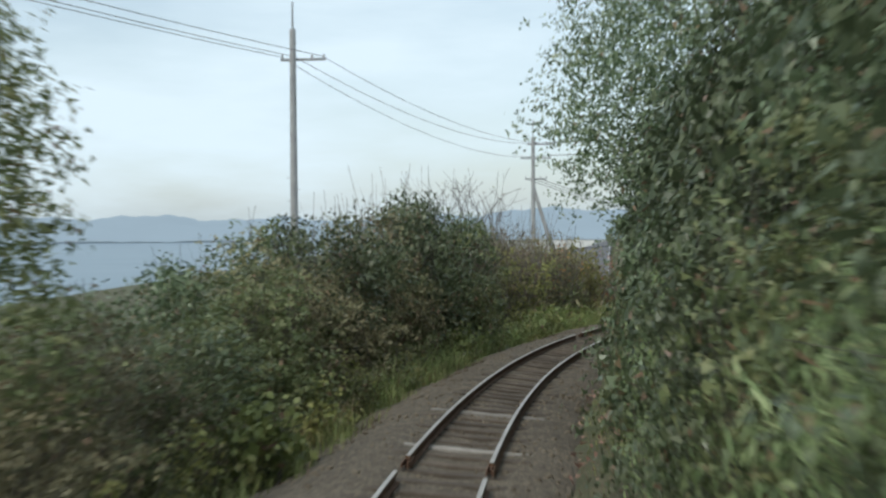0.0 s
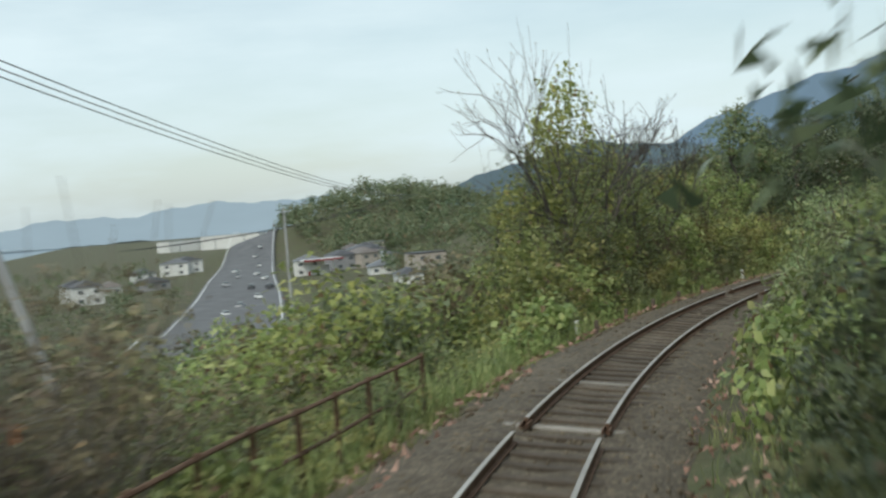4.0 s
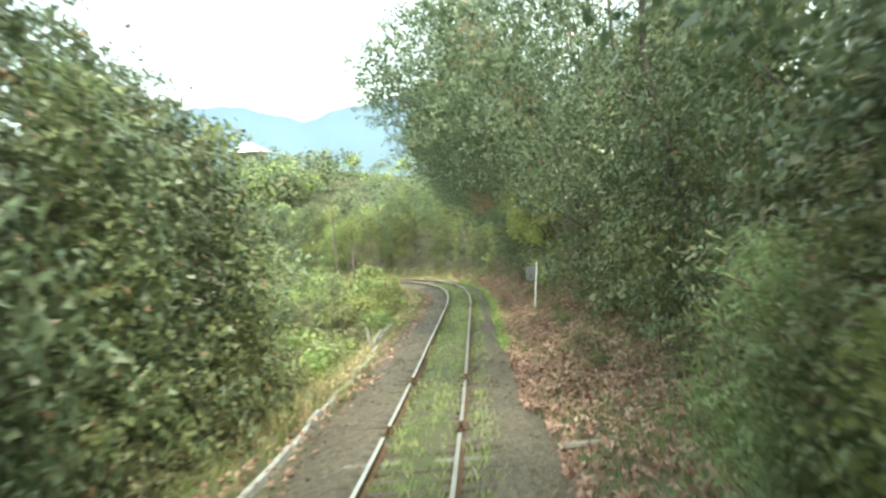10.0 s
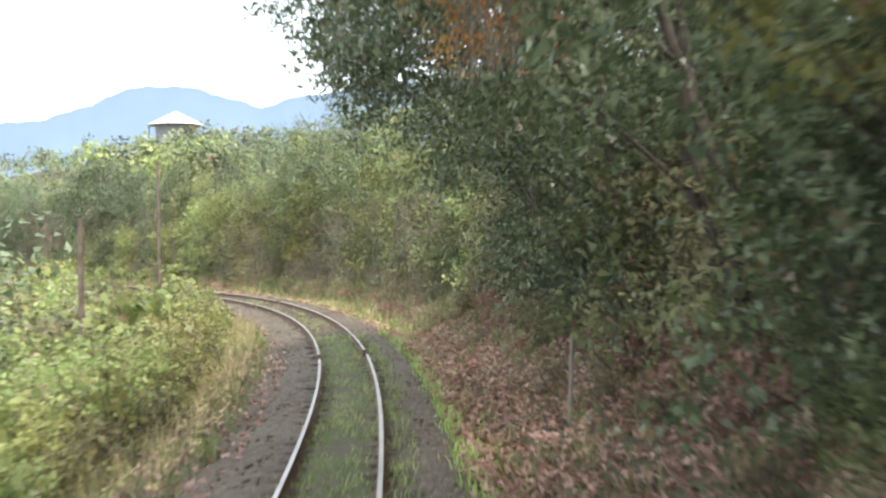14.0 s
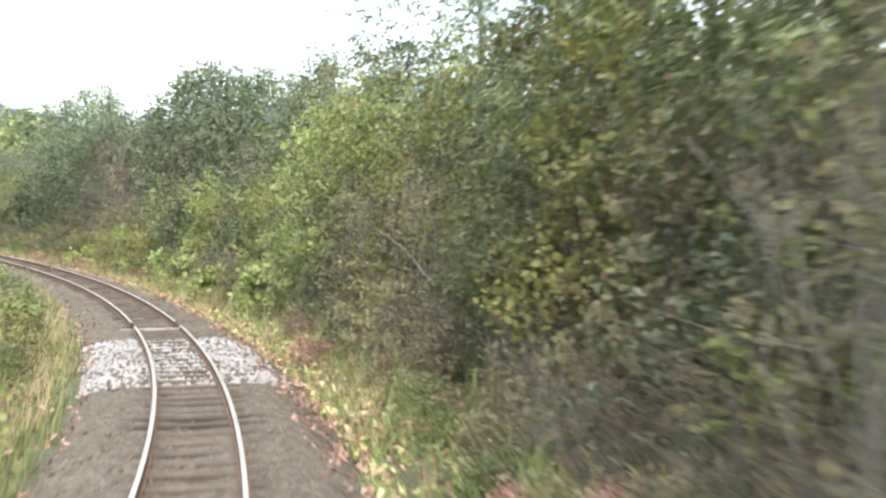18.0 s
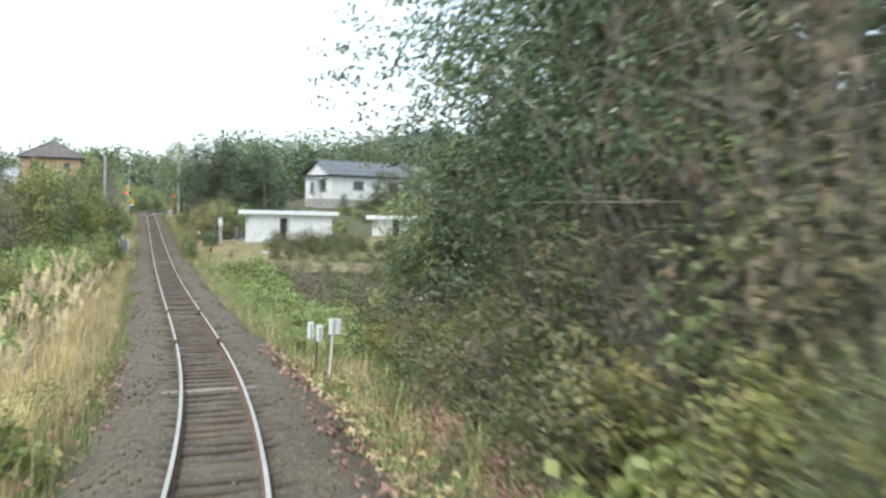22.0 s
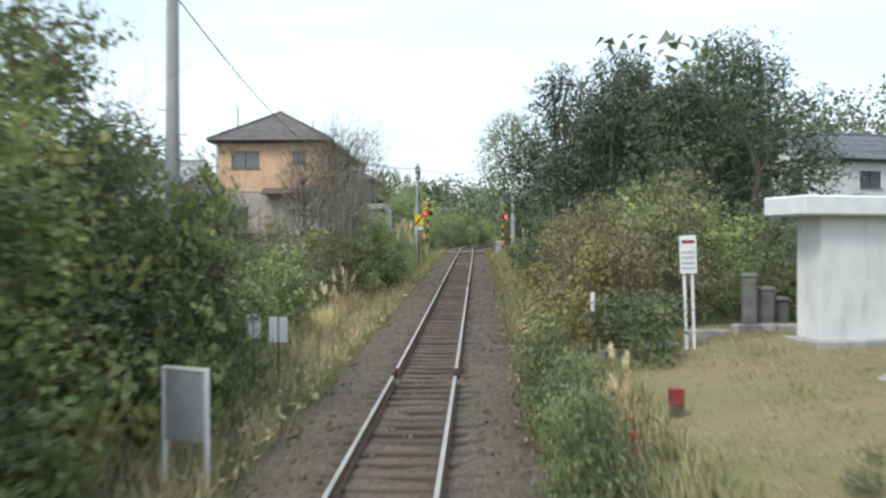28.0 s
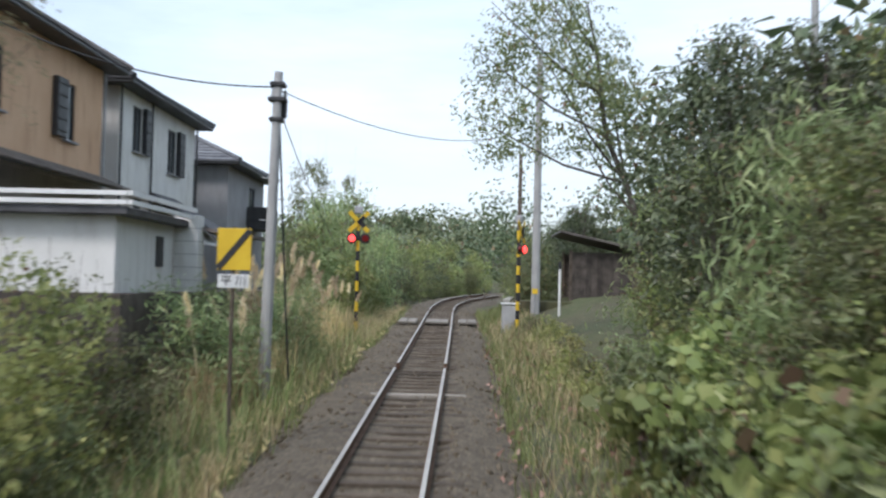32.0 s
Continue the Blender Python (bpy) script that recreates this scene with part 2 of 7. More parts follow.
M = {
    "soil": mottled("soil", (0.10, 0.085, 0.05), (0.10, 0.12, 0.045), 0.35, 0.95, bump=0.6, fine=14, speck=0.6, bump_dist=0.08, stain=(0.16, 0.13, 0.075)),
    "overgrown": mottled("mossy_dirt", (0.10, 0.12, 0.04), (0.12, 0.095, 0.065), 1.6, 0.95, bump=0.6, fine=22, speck=0.55, bump_dist=0.04),
    "old_stone": mottled("weathered_dark_stone", (0.13, 0.13, 0.125), (0.24, 0.235, 0.22), 4, 0.9, bump=0.4),
    "lawn": mottled("dry_lawn", (0.30, 0.235, 0.12), (0.20, 0.20, 0.075), 0.5, 0.95, bump=0.5, fine=20, speck=0.5, bump_dist=0.05),
    "ballast": crushed("ballast", (0.042, 0.033, 0.022), (0.235, 0.19, 0.135), 13.0),
    "stone": mottled("ballast_stone", (0.10, 0.078, 0.05), (0.22, 0.18, 0.128), 0.8, 0.9, bump=0.2, per_object=0.1),
    "fresh_stone": mottled("fresh_ballast_stone", (0.30, 0.29, 0.285), (0.46, 0.45, 0.45), 0.9, 0.9, bump=0.2),
    "sleeper": mottled("sleeper_wood", (0.07, 0.053, 0.037), (0.15, 0.118, 0.087), 2.5, 0.9, bump=0.5, fine=25, speck=0.6, per_object=0.3),
    "pale_sleeper": mottled("pale_sleeper", (0.22, 0.20, 0.17), (0.36, 0.33, 0.29), 2.5, 0.9, bump=0.4, fine=25, per_object=0.2),
    "railtop": mottled("polished_rail_head", (0.46, 0.41, 0.36), (0.62, 0.57, 0.51), 1.2, 0.42, metal=0.6, bump=0.05),
    "railside": mottled("rusty_rail_web", (0.13, 0.070, 0.042), (0.21, 0.125, 0.08), 6, 0.85, metal=0.2, bump=0.3),
    "concrete": mottled("weathered_concrete", (0.33, 0.32, 0.29), (0.48, 0.47, 0.44), 2.0, 0.9, bump=0.3, stain=(0.17, 0.17, 0.15), speck=0.3),
    "white_wall": mottled("white_painted_wall", (0.66, 0.66, 0.64), (0.76, 0.76, 0.74), 1.2, 0.75, bump=0.15, stain=(0.48, 0.47, 0.44), speck=0.15),
    "white_paint": mottled("white_paint", (0.70, 0.71, 0.70), (0.80, 0.80, 0.79), 4, 0.5, bump=0.05, speck=0.12),
    "orange_wall": mottled("orange_stucco", (0.60, 0.385, 0.235), (0.68, 0.455, 0.29), 1.0, 0.85, bump=0.25, fine=40, stain=(0.40, 0.25, 0.15), speck=0.2),
    "beige_wall": mottled("beige_stucco", (0.42, 0.37, 0.32), (0.50, 0.45, 0.40), 1.0, 0.85, bump=0.25, fine=40, speck=0.2, stain=(0.32, 0.28, 0.25)),
    "grey_wall": mottled("grey_siding", (0.27, 0.27, 0.28), (0.34, 0.34, 0.35), 1.0, 0.8, bump=0.2, speck=0.2, stain=(0.20, 0.20, 0.20)),
    "roof_grey": mottled("grey_roof_tile", (0.11, 0.115, 0.13), (0.20, 0.205, 0.22), 2, 0.55, bump=0.2, per_object=0.22),
    "roof_pale": mottled("pale_pantile", (0.27, 0.275, 0.285), (0.40, 0.405, 0.41), 2, 0.5, bump=0.2, per_object=0.22),
    "roof_brown": mottled("brown_roof_tile", (0.12, 0.10, 0.09), (0.21, 0.18, 0.165), 2, 0.6, bump=0.2, per_object=0.22),
    "roof_dark": mottled("dark_roof_tile", (0.05, 0.05, 0.055), (0.10, 0.10, 0.11), 2, 0.6, bump=0.2, per_object=0.22),
    "dark_metal": mottled("dark_window_frame", (0.025, 0.025, 0.028), (0.05, 0.05, 0.05), 5, 0.5, bump=0.05),
    "wood_dark": mottled("weathered_boards", (0.055, 0.045, 0.038), (0.12, 0.10, 0.085), 3, 0.9, bump=0.4, per_object=0.25),
    "wood_post": mottled("old_wooden_post", (0.10, 0.075, 0.055), (0.18, 0.145, 0.115), 4, 0.9, bump=0.5),
    "pole": mottled("concrete_pole", (0.34, 0.34, 0.34), (0.44, 0.44, 0.43), 1.5, 0.8, bump=0.15, stain=(0.26, 0.26, 0.25), speck=0.2),
    "steel": mottled("galvanised_steel", (0.34, 0.35, 0.36), (0.46, 0.47, 0.48), 3, 0.5, metal=0.6, bump=0.05),
    "black": mottled("black_rubber", (0.018, 0.018, 0.02), (0.035, 0.035, 0.036), 6, 0.6, bump=0.05),
    "yellow": mottled("yellow_sign_paint", (0.68, 0.44, 0.02), (0.76, 0.52, 0.03), 3, 0.5, bump=0.03, speck=0.12),
    "red": mottled("red_paint", (0.22, 0.028, 0.028), (0.32, 0.05, 0.045), 6, 0.6, bump=0.1, speck=0.3),
    "red_lamp": plain("lit_red_lamp", (1.0, 0.06, 0.05), 0.3, glow=2.5),
    "red_glass": plain("unlit_red_lens", (0.16, 0.012, 0.012), 0.25),
    "grey_paint": mottled("grey_paint", (0.40, 0.41, 0.42), (0.50, 0.51, 0.52), 3, 0.6, bump=0.05, stain=(0.3, 0.29, 0.27)),
    "bark": mottled("bark", (0.07, 0.06, 0.05), (0.15, 0.13, 0.11), 5, 0.95, bump=0.6, fine=25),
    "pale_bark": mottled("pale_bark", (0.22, 0.20, 0.17), (0.34, 0.31, 0.27), 5, 0.95, bump=0.4, fine=25),
    "asphalt": mottled("asphalt", (0.10, 0.10, 0.105), (0.15, 0.15, 0.155), 0.2, 0.9, bump=0.2, speck=0.2),
    "water": mottled("sea_water", (0.10, 0.16, 0.21), (0.13, 0.19, 0.24), 0.01, 0.35, bump=0.1, fine=0.05, speck=0.1),
    "hay": mottled("dead_leaf_litter", (0.13, 0.085, 0.055), (0.25, 0.155, 0.10), 1.2, 0.95, bump=0.7, fine=16, speck=0.5, bump_dist=0.05),
}
glass, gn, gl, gb = nodes_of("window_glass")
gb.inputs["Base Color"].default_value, gb.inputs["Roughness"].default_value = (0.10, 0.115, 0.125, 1), 0.06
gb.inputs["Specular IOR Level"].default_value = 0.8
M["glass"] = glass
L = {
    "scrub": leafy("scrub_leaf", (0.084, 0.115, 0.041), (0.158, 0.196, 0.067), (0.298, 0.288, 0.112)),
    "dark": leafy("dark_evergreen_leaf", (0.050, 0.074, 0.033), (0.098, 0.135, 0.058), (0.22, 0.26, 0.13), 0.36, 0.2, dead=0.97),
    "canopy": leafy("canopy_leaf", (0.055, 0.088, 0.042), (0.125, 0.172, 0.078), (0.34, 0.38, 0.20), 0.3, 0.3, dead=0.985),
    # darker copy of the evergreen leaf; shade of dense crowns is in its colour
    "deep": leafy("shaded_evergreen_leaf", (0.036, 0.054, 0.029), (0.074, 0.10, 0.05), (0.19, 0.23, 0.135), 0.36, 0.2, dead=0.985),
    "kudzu": leafy("kudzu_leaf", (0.15, 0.205, 0.06), (0.265, 0.335, 0.095), (0.52, 0.52, 0.19), 0.42, 0.4, pale=0.11),
    "yellow": leafy("yellowing_leaf", (0.22, 0.25, 0.06), (0.33, 0.34, 0.085), (0.50, 0.44, 0.13), 0.5, 0.4),
    "bamboo": leafy("bamboo_leaf", (0.158, 0.233, 0.084), (0.278, 0.372, 0.139), (0.503, 0.539, 0.242), 0.5, 0.4),
    "olive": leafy("olive_dull_leaf", (0.139, 0.131, 0.065), (0.233, 0.214, 0.102), (0.372, 0.307, 0.149), 0.6, 0.3),
    "dry": leafy("dry_brown_leaf", (0.19, 0.10, 0.066), (0.38, 0.215, 0.145), (0.66, 0.46, 0.34), 0.8, 0.15),
    "withered": leafy("withered_vine_leaf", (0.10, 0.075, 0.05), (0.20, 0.155, 0.105), (0.30, 0.26, 0.13), 0.8, 0.2),
    "yellowish": leafy("yellow_green_leaf", (0.15, 0.19, 0.05), (0.28, 0.30, 0.085), (0.46, 0.43, 0.13), 0.5, 0.4, pale=0.06),
    "orange": leafy("orange_autumn_leaf", (0.40, 0.13, 0.05), (0.56, 0.25, 0.09), (0.62, 0.42, 0.15), 0.6, 0.35, pale=0.0),
    "straw": leafy("straw_blade", (0.52, 0.42, 0.19), (0.68, 0.56, 0.29), (0.78, 0.68, 0.42), 0.7, 0.45, pale=0.05),
    "lawn_grass": leafy("lawn_blade", (0.22, 0.23, 0.085), (0.36, 0.31, 0.15), (0.52, 0.43, 0.25), 0.7, 0.35, pale=0.1),
    "grass": leafy("grass_blade", (0.139, 0.196, 0.052), (0.242, 0.317, 0.084), (0.446, 0.437, 0.158), 0.6, 0.35),
    "moss": leafy("bright_green_weed", (0.186, 0.317, 0.055), (0.298, 0.466, 0.084), (0.466, 0.614, 0.149), 0.6, 0.35),
    "plume": leafy("pampas_plume", (0.60, 0.50, 0.32), (0.72, 0.62, 0.42), (0.82, 0.74, 0.55), 0.8, 0.4, pale=0.0, dead=0.99),
    "far": leafy("distant_leaf", (0.112, 0.158, 0.084), (0.186, 0.242, 0.115), (0.317, 0.335, 0.158), 0.7, 0.2),
}

# ---- the railway line in plan: curvature (1/100 m, left positive) each 10 m, gradient (percent) each 35 m ----
CURVE = [-0.3096, -0.4989, -0.6815, -0.8493, -0.9417, -0.9504, -0.9678, -0.9811, -0.9613, -0.9002, -0.8138, -0.7325, -0.5527, -0.2021, 0.0834, 0.0513, -0.0361, 0.0261, 0.2629, 0.5506, 0.7733, 0.9045, 0.9998, 1.0242, 0.9732, 0.9220, 0.9071, 0.9222, 0.8235, 0.5038, 0.1700, 0.0126, -0.0000, 0.0068, -0.0100, -0.0144, 0.0224, -0.0042, -0.0131, -0.0053, 0.0151, 0.0331, 0.0289, 0.0037, -0.6, -0.9, -0.9, -0.9, -0.9, -0.9]
GRADE = [-2.6427, -3.2640, -3.3573, -2.3799, -1.6565, -1.0744, -1.5815, -2.2256, -3.0893, -1.2033, 2.3095, 3.6337, 2.6018, 1.5064, 1.0222]
CANT, RAIL_D = 10.49, 0.566
TS = np.arange(0.0, 491.0)
_k = np.interp(TS, np.arange(len(CURVE)) * 10.0, np.array(CURVE) / 100)
_g = np.interp(TS, np.arange(len(GRADE)) * 35.0, np.array(GRADE) / 100)


def summed(a):
    return np.concatenate([[0.0], np.cumsum((a[1:] + a[:-1]) / 2)])


TH = summed(_k)
_mid = (TH[1:] + TH[:-1]) / 2
TX = np.stack([np.concatenate([[0.0], np.cumsum(-np.sin(_mid))]), np.concatenate([[0.0], np.cumsum(np.cos(_mid))]), summed(_g)], 1)
BANK = np.clip(CANT * _k, -0.11, 0.11)
_back = np.arange(-60.0, 0.0)
TS = np.concatenate([_back, TS])
TX = np.concatenate([np.stack([_back * 0, _back, _back * -0.026], 1), TX])
TH = np.concatenate([_back * 0, TH])
BANK = np.concatenate([np.full(60, BANK[0]), BANK])
GR = np.concatenate([np.full(60, -0.026), _g])


def heading(s):
    return float(np.interp(s, TS, TH))


def at(s, d, z=0.0, banked=False):
    """The point at station s, d metres to the right of the centre line, z above the rails."""
    p = [float(np.interp(s, TS, TX[:, i])) for i in range(3)]
    th = heading(s)
    b = float(np.interp(s, TS, BANK)) if banked else 0.0
    side, up = d * math.cos(b) - z * math.sin(b), d * math.sin(b) + z * math.cos(b)
    return Vector((p[0] + math.cos(th) * side, p[1] + math.sin(th) * side, p[2] + up))


def nearest(x, y):
    """Station and lateral distance of places, as arrays."""
    x, y = np.atleast_1d(np.asarray(x, float)), np.atleast_1d(np.asarray(y, float))
    S, D, Z = np.empty(len(x)), np.empty(len(x)), np.empty(len(x))
    for i in range(0, len(x), 4000):
        j = slice(i, i + 4000)
        q = ((x[j, None] - TX[None, :, 0]) ** 2 + (y[j, None] - TX[None, :, 1]) ** 2).argmin(1)
        dx, dy, th = x[j] - TX[q, 0], y[j] - TX[q, 1], TH[q]
        S[j], D[j], Z[j] = TS[q] - np.sin(th) * dx + np.cos(th) * dy, np.cos(th) * dx + np.sin(th) * dy, TX[q, 2]
    return S, D, Z


LATERAL = [-70, -40, -15, -6, -3, -2.2, 2.2, 3, 6, 15, 40, 70]
PROFILE = {  # station: height of the ground over the rails at those distances
    -60: (-16, -9, -3.5, -0.9, -0.55, -0.5, -0.5, -0.15, 1.4, 4, 8, 12),
    52: (-18, -10, -3.5, -0.9, -0.55, -0.5, -0.5, -0.15, 1.2, 4, 8, 12),
    66: (-20, -15, -6.5, -2.2, -0.65, -0.5, -0.5, -0.25, 0.3, 2, 6, 10),
    100: (-20, -12, -4, -1.2, -0.6, -0.5, -0.5, -0.2, 0.6, 3, 8, 12),
    140: (-16, -9, -3, -1, -0.55, -0.5, -0.5, -0.15, 1.3, 6, 12, 16),
    165: (-14, -9, -5, -2, -0.7, -0.5, -0.5, -0.15, 1.4, 6, 12, 16),
    200: (-9, -7, -4, -1.8, -0.7, -0.5, -0.5, -0.15, 1.8, 5.5, 10, 13),
    235: (-6, -4, -2, -1, -0.6, -0.5, -0.5, -0.15, 2, 5, 8, 10),
    285: (-8, -4, -1.5, -0.8, -0.6, -0.5, -0.5, -0.3, 0.7, 1.5, 3, 6),
    305: (-12, -5, -0.5, -0.6, -0.8, -0.55, -0.55, -0.8, -1.9, -2.5, -1, 4),
    335: (-16, -4, 0.8, -0.4, -0.8, -0.55, -0.55, -0.8, -1.9, -2.3, 0, 5),
    347: (-16, -4, 1, -0.2, -0.6, -0.5, -0.5, -0.5, -0.5, -0.9, 1, 6),
    360: (-16, -3, 1, 0.0, -0.6, -0.5, -0.5, -0.1, 0.4, 0.45, 3, 7),
    385: (-16, -3, 1, 0.2, -0.6, -0.5, -0.5, -0.1, 0.5, 1.0, 3, 8),
    410: (-16, -3, 0.9, 0.3, -0.6, -0.5, -0.5, -0.1, 0.4, 1.6, 3.2, 8),
    430: (-16, -3, 0.9, 0.3, -0.6, -0.5, -0.5, -0.1, 0.8, 2, 5, 8),
    490: (-16, -3, 0.9, 0.3, -0.6, -0.5, -0.5, -0.1, 0.6, 2, 5, 8),
}
_ps, _pz = np.array(list(PROFILE), float), np.array(list(PROFILE.values()), float)
HILLS = [(430, 440, 53, 120), (150, 640, 15, 60), (150, 670, 16, 55), (260, 20, 30, 120)]


def ground_z(x, y):
    S, D, Z = nearest(x, y)
    cols = np.stack([np.interp(S, _ps, _pz[:, i]) for i in range(len(LATERAL))], 1)
    j = np.clip(np.searchsorted(LATERAL, D) - 1, 0, len(LATERAL) - 2)
    la = np.array(LATERAL, float)
    w = np.clip((D - la[j]) / (la[j + 1] - la[j]), 0, 1)
    i = np.arange(len(S))
    near = Z + cols[i, j] * (1 - w) + cols[i, j + 1] * w
    x, y = np.atleast_1d(np.asarray(x, float)), np.atleast_1d(np.asarray(y, float))
    far = -21.0 + sum(a * np.exp(-((x - cx) ** 2 + (y - cy) ** 2) / (2 * r * r)) for cx, cy, a, r in HILLS)
    far = np.where(x < -140, np.minimum(far, -21 - np.clip((-140 - x) / 20, 0, 6)), far)
    dist = np.sqrt((np.clip(np.abs(D) - 70, 0, None)) ** 2 + np.clip(S - 490, 0, None) ** 2 + np.clip(-60 - S, 0, None) ** 2)
    t = np.clip(dist / 130, 0, 1)
    t = t * t * (3 - 2 * t)
    rough = (np.sin(x * 0.9 + y * 0.35) + np.sin(y * 1.1 - x * 0.5)) * 0.06 * np.clip((np.abs(D) - 2.6) / 2, 0, 1)
    return near * (1 - t) + far * t + rough


def gz(x, y):
    return float(ground_z(x, y)[0])


def on_ground(s, d, sink=0.05):
    p = at(s, d)
    p.z = gz(p.x, p.y) - sink
    return p


# ---- small builders ----
def mesh_of(name, verts, faces, mats, face_mats=None, smooth=False):
    """A mesh from arrays of vertices and of faces that all have the same number of corners, or from lists."""
    me = bpy.data.meshes.new(name)
    if isinstance(faces, np.ndarray):
        verts = np.asarray(verts, np.float32)
        n, c = faces.shape
        me.vertices.add(len(verts))
        me.vertices.foreach_set("co", verts.ravel())
        me.loops.add(n * c)
        me.loops.foreach_set("vertex_index", faces.astype(np.int32).ravel())
        me.polygons.add(n)
        me.polygons.foreach_set("loop_start", np.arange(0, n * c, c, dtype=np.int32))
        me.update(calc_edges=True)
    else:
        me.from_pydata([tuple(v) for v in verts], [], faces)
    for m in mats:
        me.materials.append(m)
    if face_mats is not None:
        me.polygons.foreach_set("material_index", np.asarray(face_mats, np.int32))
    if smooth:
        me.polygons.foreach_set("use_smooth", np.ones(len(me.polygons), bool))
    me.update()
    return me


def part(name, bm, material, parent=None, label="", m=None):
    """Links a bmesh or a mesh as one object under a thing or a part."""
    if isinstance(bm, bmesh.types.BMesh):
        me = bpy.data.meshes.new(name)
        bm.to_mesh(me)
        bm.free()
        me.materials.append(material)
    else:
        me = bm
    ob = new(name, me)
    if parent is not None:
        ob.parent = parent
    if m is not None:
        ob.matrix_basis = m
    if label:
        ob["label"] = label
    return ob


def thing(name, label, category, m=None, group="", kind=""):
    ob = new(name)
    ob.empty_display_size = 0.2
    if m is not None:
        ob.matrix_basis = m
    return tagged(ob, label, category, group, kind)


def box(bm, size, centre, turn=(0, 0, 0), bevel=0.0):
    r = bmesh.ops.create_cube(bm, size=1.0)
    m = Matrix.LocRotScale(centre, Euler([radians(a) for a in turn]), size)
    bmesh.ops.transform(bm, matrix=m, verts=r["verts"])
    if bevel:
        edges = list({e for v in r["verts"] for e in v.link_edges})
        bmesh.ops.bevel(bm, geom=edges, offset=bevel, segments=1, affect="EDGES")
    return bm


def boxed(size, centre=(0, 0, 0), turn=(0, 0, 0), bevel=0.0):
    return box(bmesh.new(), size, centre, turn, bevel)


def tube_arrays(pts, radii, n=6):
    pts = np.asarray(pts, float)
    d = np.gradient(pts, axis=0)
    d /= np.linalg.norm(d, axis=1)[:, None] + 1e-9
    ref = np.where(np.abs(d[:, 2:3]) > 0.9, [[1.0, 0, 0]], [[0, 0, 1.0]])
    a = np.cross(d, ref)
    a /= np.linalg.norm(a, axis=1)[:, None] + 1e-9
    b = np.cross(d, a)
    ang = np.arange(n) * 2 * np.pi / n
    v = pts[:, None] + np.asarray(radii)[:, None, None] * (a[:, None] * np.cos(ang)[None, :, None] + b[:, None] * np.sin(ang)[None, :, None])
    i, j = np.meshgrid(np.arange(len(pts) - 1), np.arange(n), indexing="ij")
    q = np.stack([i * n + j, i * n + (j + 1) % n, (i + 1) * n + (j + 1) % n, (i + 1) * n + j], -1).reshape(-1, 4)
    return v.reshape(-1, 3), q


def joined(arrays):
    vs, fs, k = [], [], 0
    if len({f.shape[1] for _, f in arrays}) > 1:  # quads to triangles where both meet
        arrays = [(v, f if f.shape[1] == 3 else np.concatenate([f[:, [0, 1, 2]], f[:, [0, 2, 3]]])) for v, f in arrays]
    for v, f in arrays:
        vs.append(v)
        fs.append(f + k)
        k += len(v)
    return np.concatenate(vs), np.concatenate(fs)


def tube(name, pts, radii, mat, parent=None, n=8, label="", capped=True):
    v, f = tube_arrays(pts, radii, n)
    faces = [tuple(q) for q in f.tolist()]
    if capped:
        faces += [tuple(range(n))[::-1], tuple(range(len(v) - n, len(v)))]
    return part(name, mesh_of(name, v.tolist(), faces, [mat], smooth=False), mat, parent, label)


def leaf_arrays(rng, p, nrm, length, width, droop=0.0, spread=0.6, quad=False):
    """Pointed leaves at p, lying roughly across nrm."""
    n = len(p)
    nn = nrm + rng.normal(0, spread, (n, 3))
    nn /= np.linalg.norm(nn, axis=1)[:, None] + 1e-9
    t = rng.normal(0, 1, (n, 3))
    t[:, 2] -= droop
    t -= (t * nn).sum(1)[:, None] * nn
    t /= np.linalg.norm(t, axis=1)[:, None] + 1e-9
    w = np.cross(nn, t)
    L_ = (length * rng.uniform(0.65, 1.35, n))[:, None]
    W_ = (width * rng.uniform(0.7, 1.3, n))[:, None]
    if quad:
        v = np.stack([p - t * L_ / 2, p + w * W_ / 2 - t * L_ * 0.08, p + t * L_ / 2 - nn * L_ * 0.12, p - w * W_ / 2 - t * L_ * 0.08], 1).reshape(-1, 3)
        q = np.arange(n)[:, None] * 4
        return v, np.concatenate([q + [0, 1, 3], q + [1, 2, 3]])
    v = np.stack([p - t * L_ * 0.3 + w * W_ / 2, p + t * L_ * 0.7 - nn * L_ * 0.12, p - t * L_ * 0.3 - w * W_ / 2], 1).reshape(-1, 3)
    return v, np.arange(n * 3).reshape(-1, 3)


def lump_points(rng, centres, radii, n, shell=0.55, squash=0.85):
    """Points near the outside of a cloud of lumps, with outward normals."""
    w = radii ** 2
    k = rng.choice(len(centres), n, p=w / w.sum())
    d = rng.normal(0, 1, (n, 3))
    d /= np.linalg.norm(d, axis=1)[:, None]
    rr = radii[k] * (shell + (1 - shell) * rng.random(n) ** 0.6) * rng.uniform(0.85, 1.15, n)
    p = centres[k] + d * rr[:, None] * np.array([1, 1, squash])
    return p, d


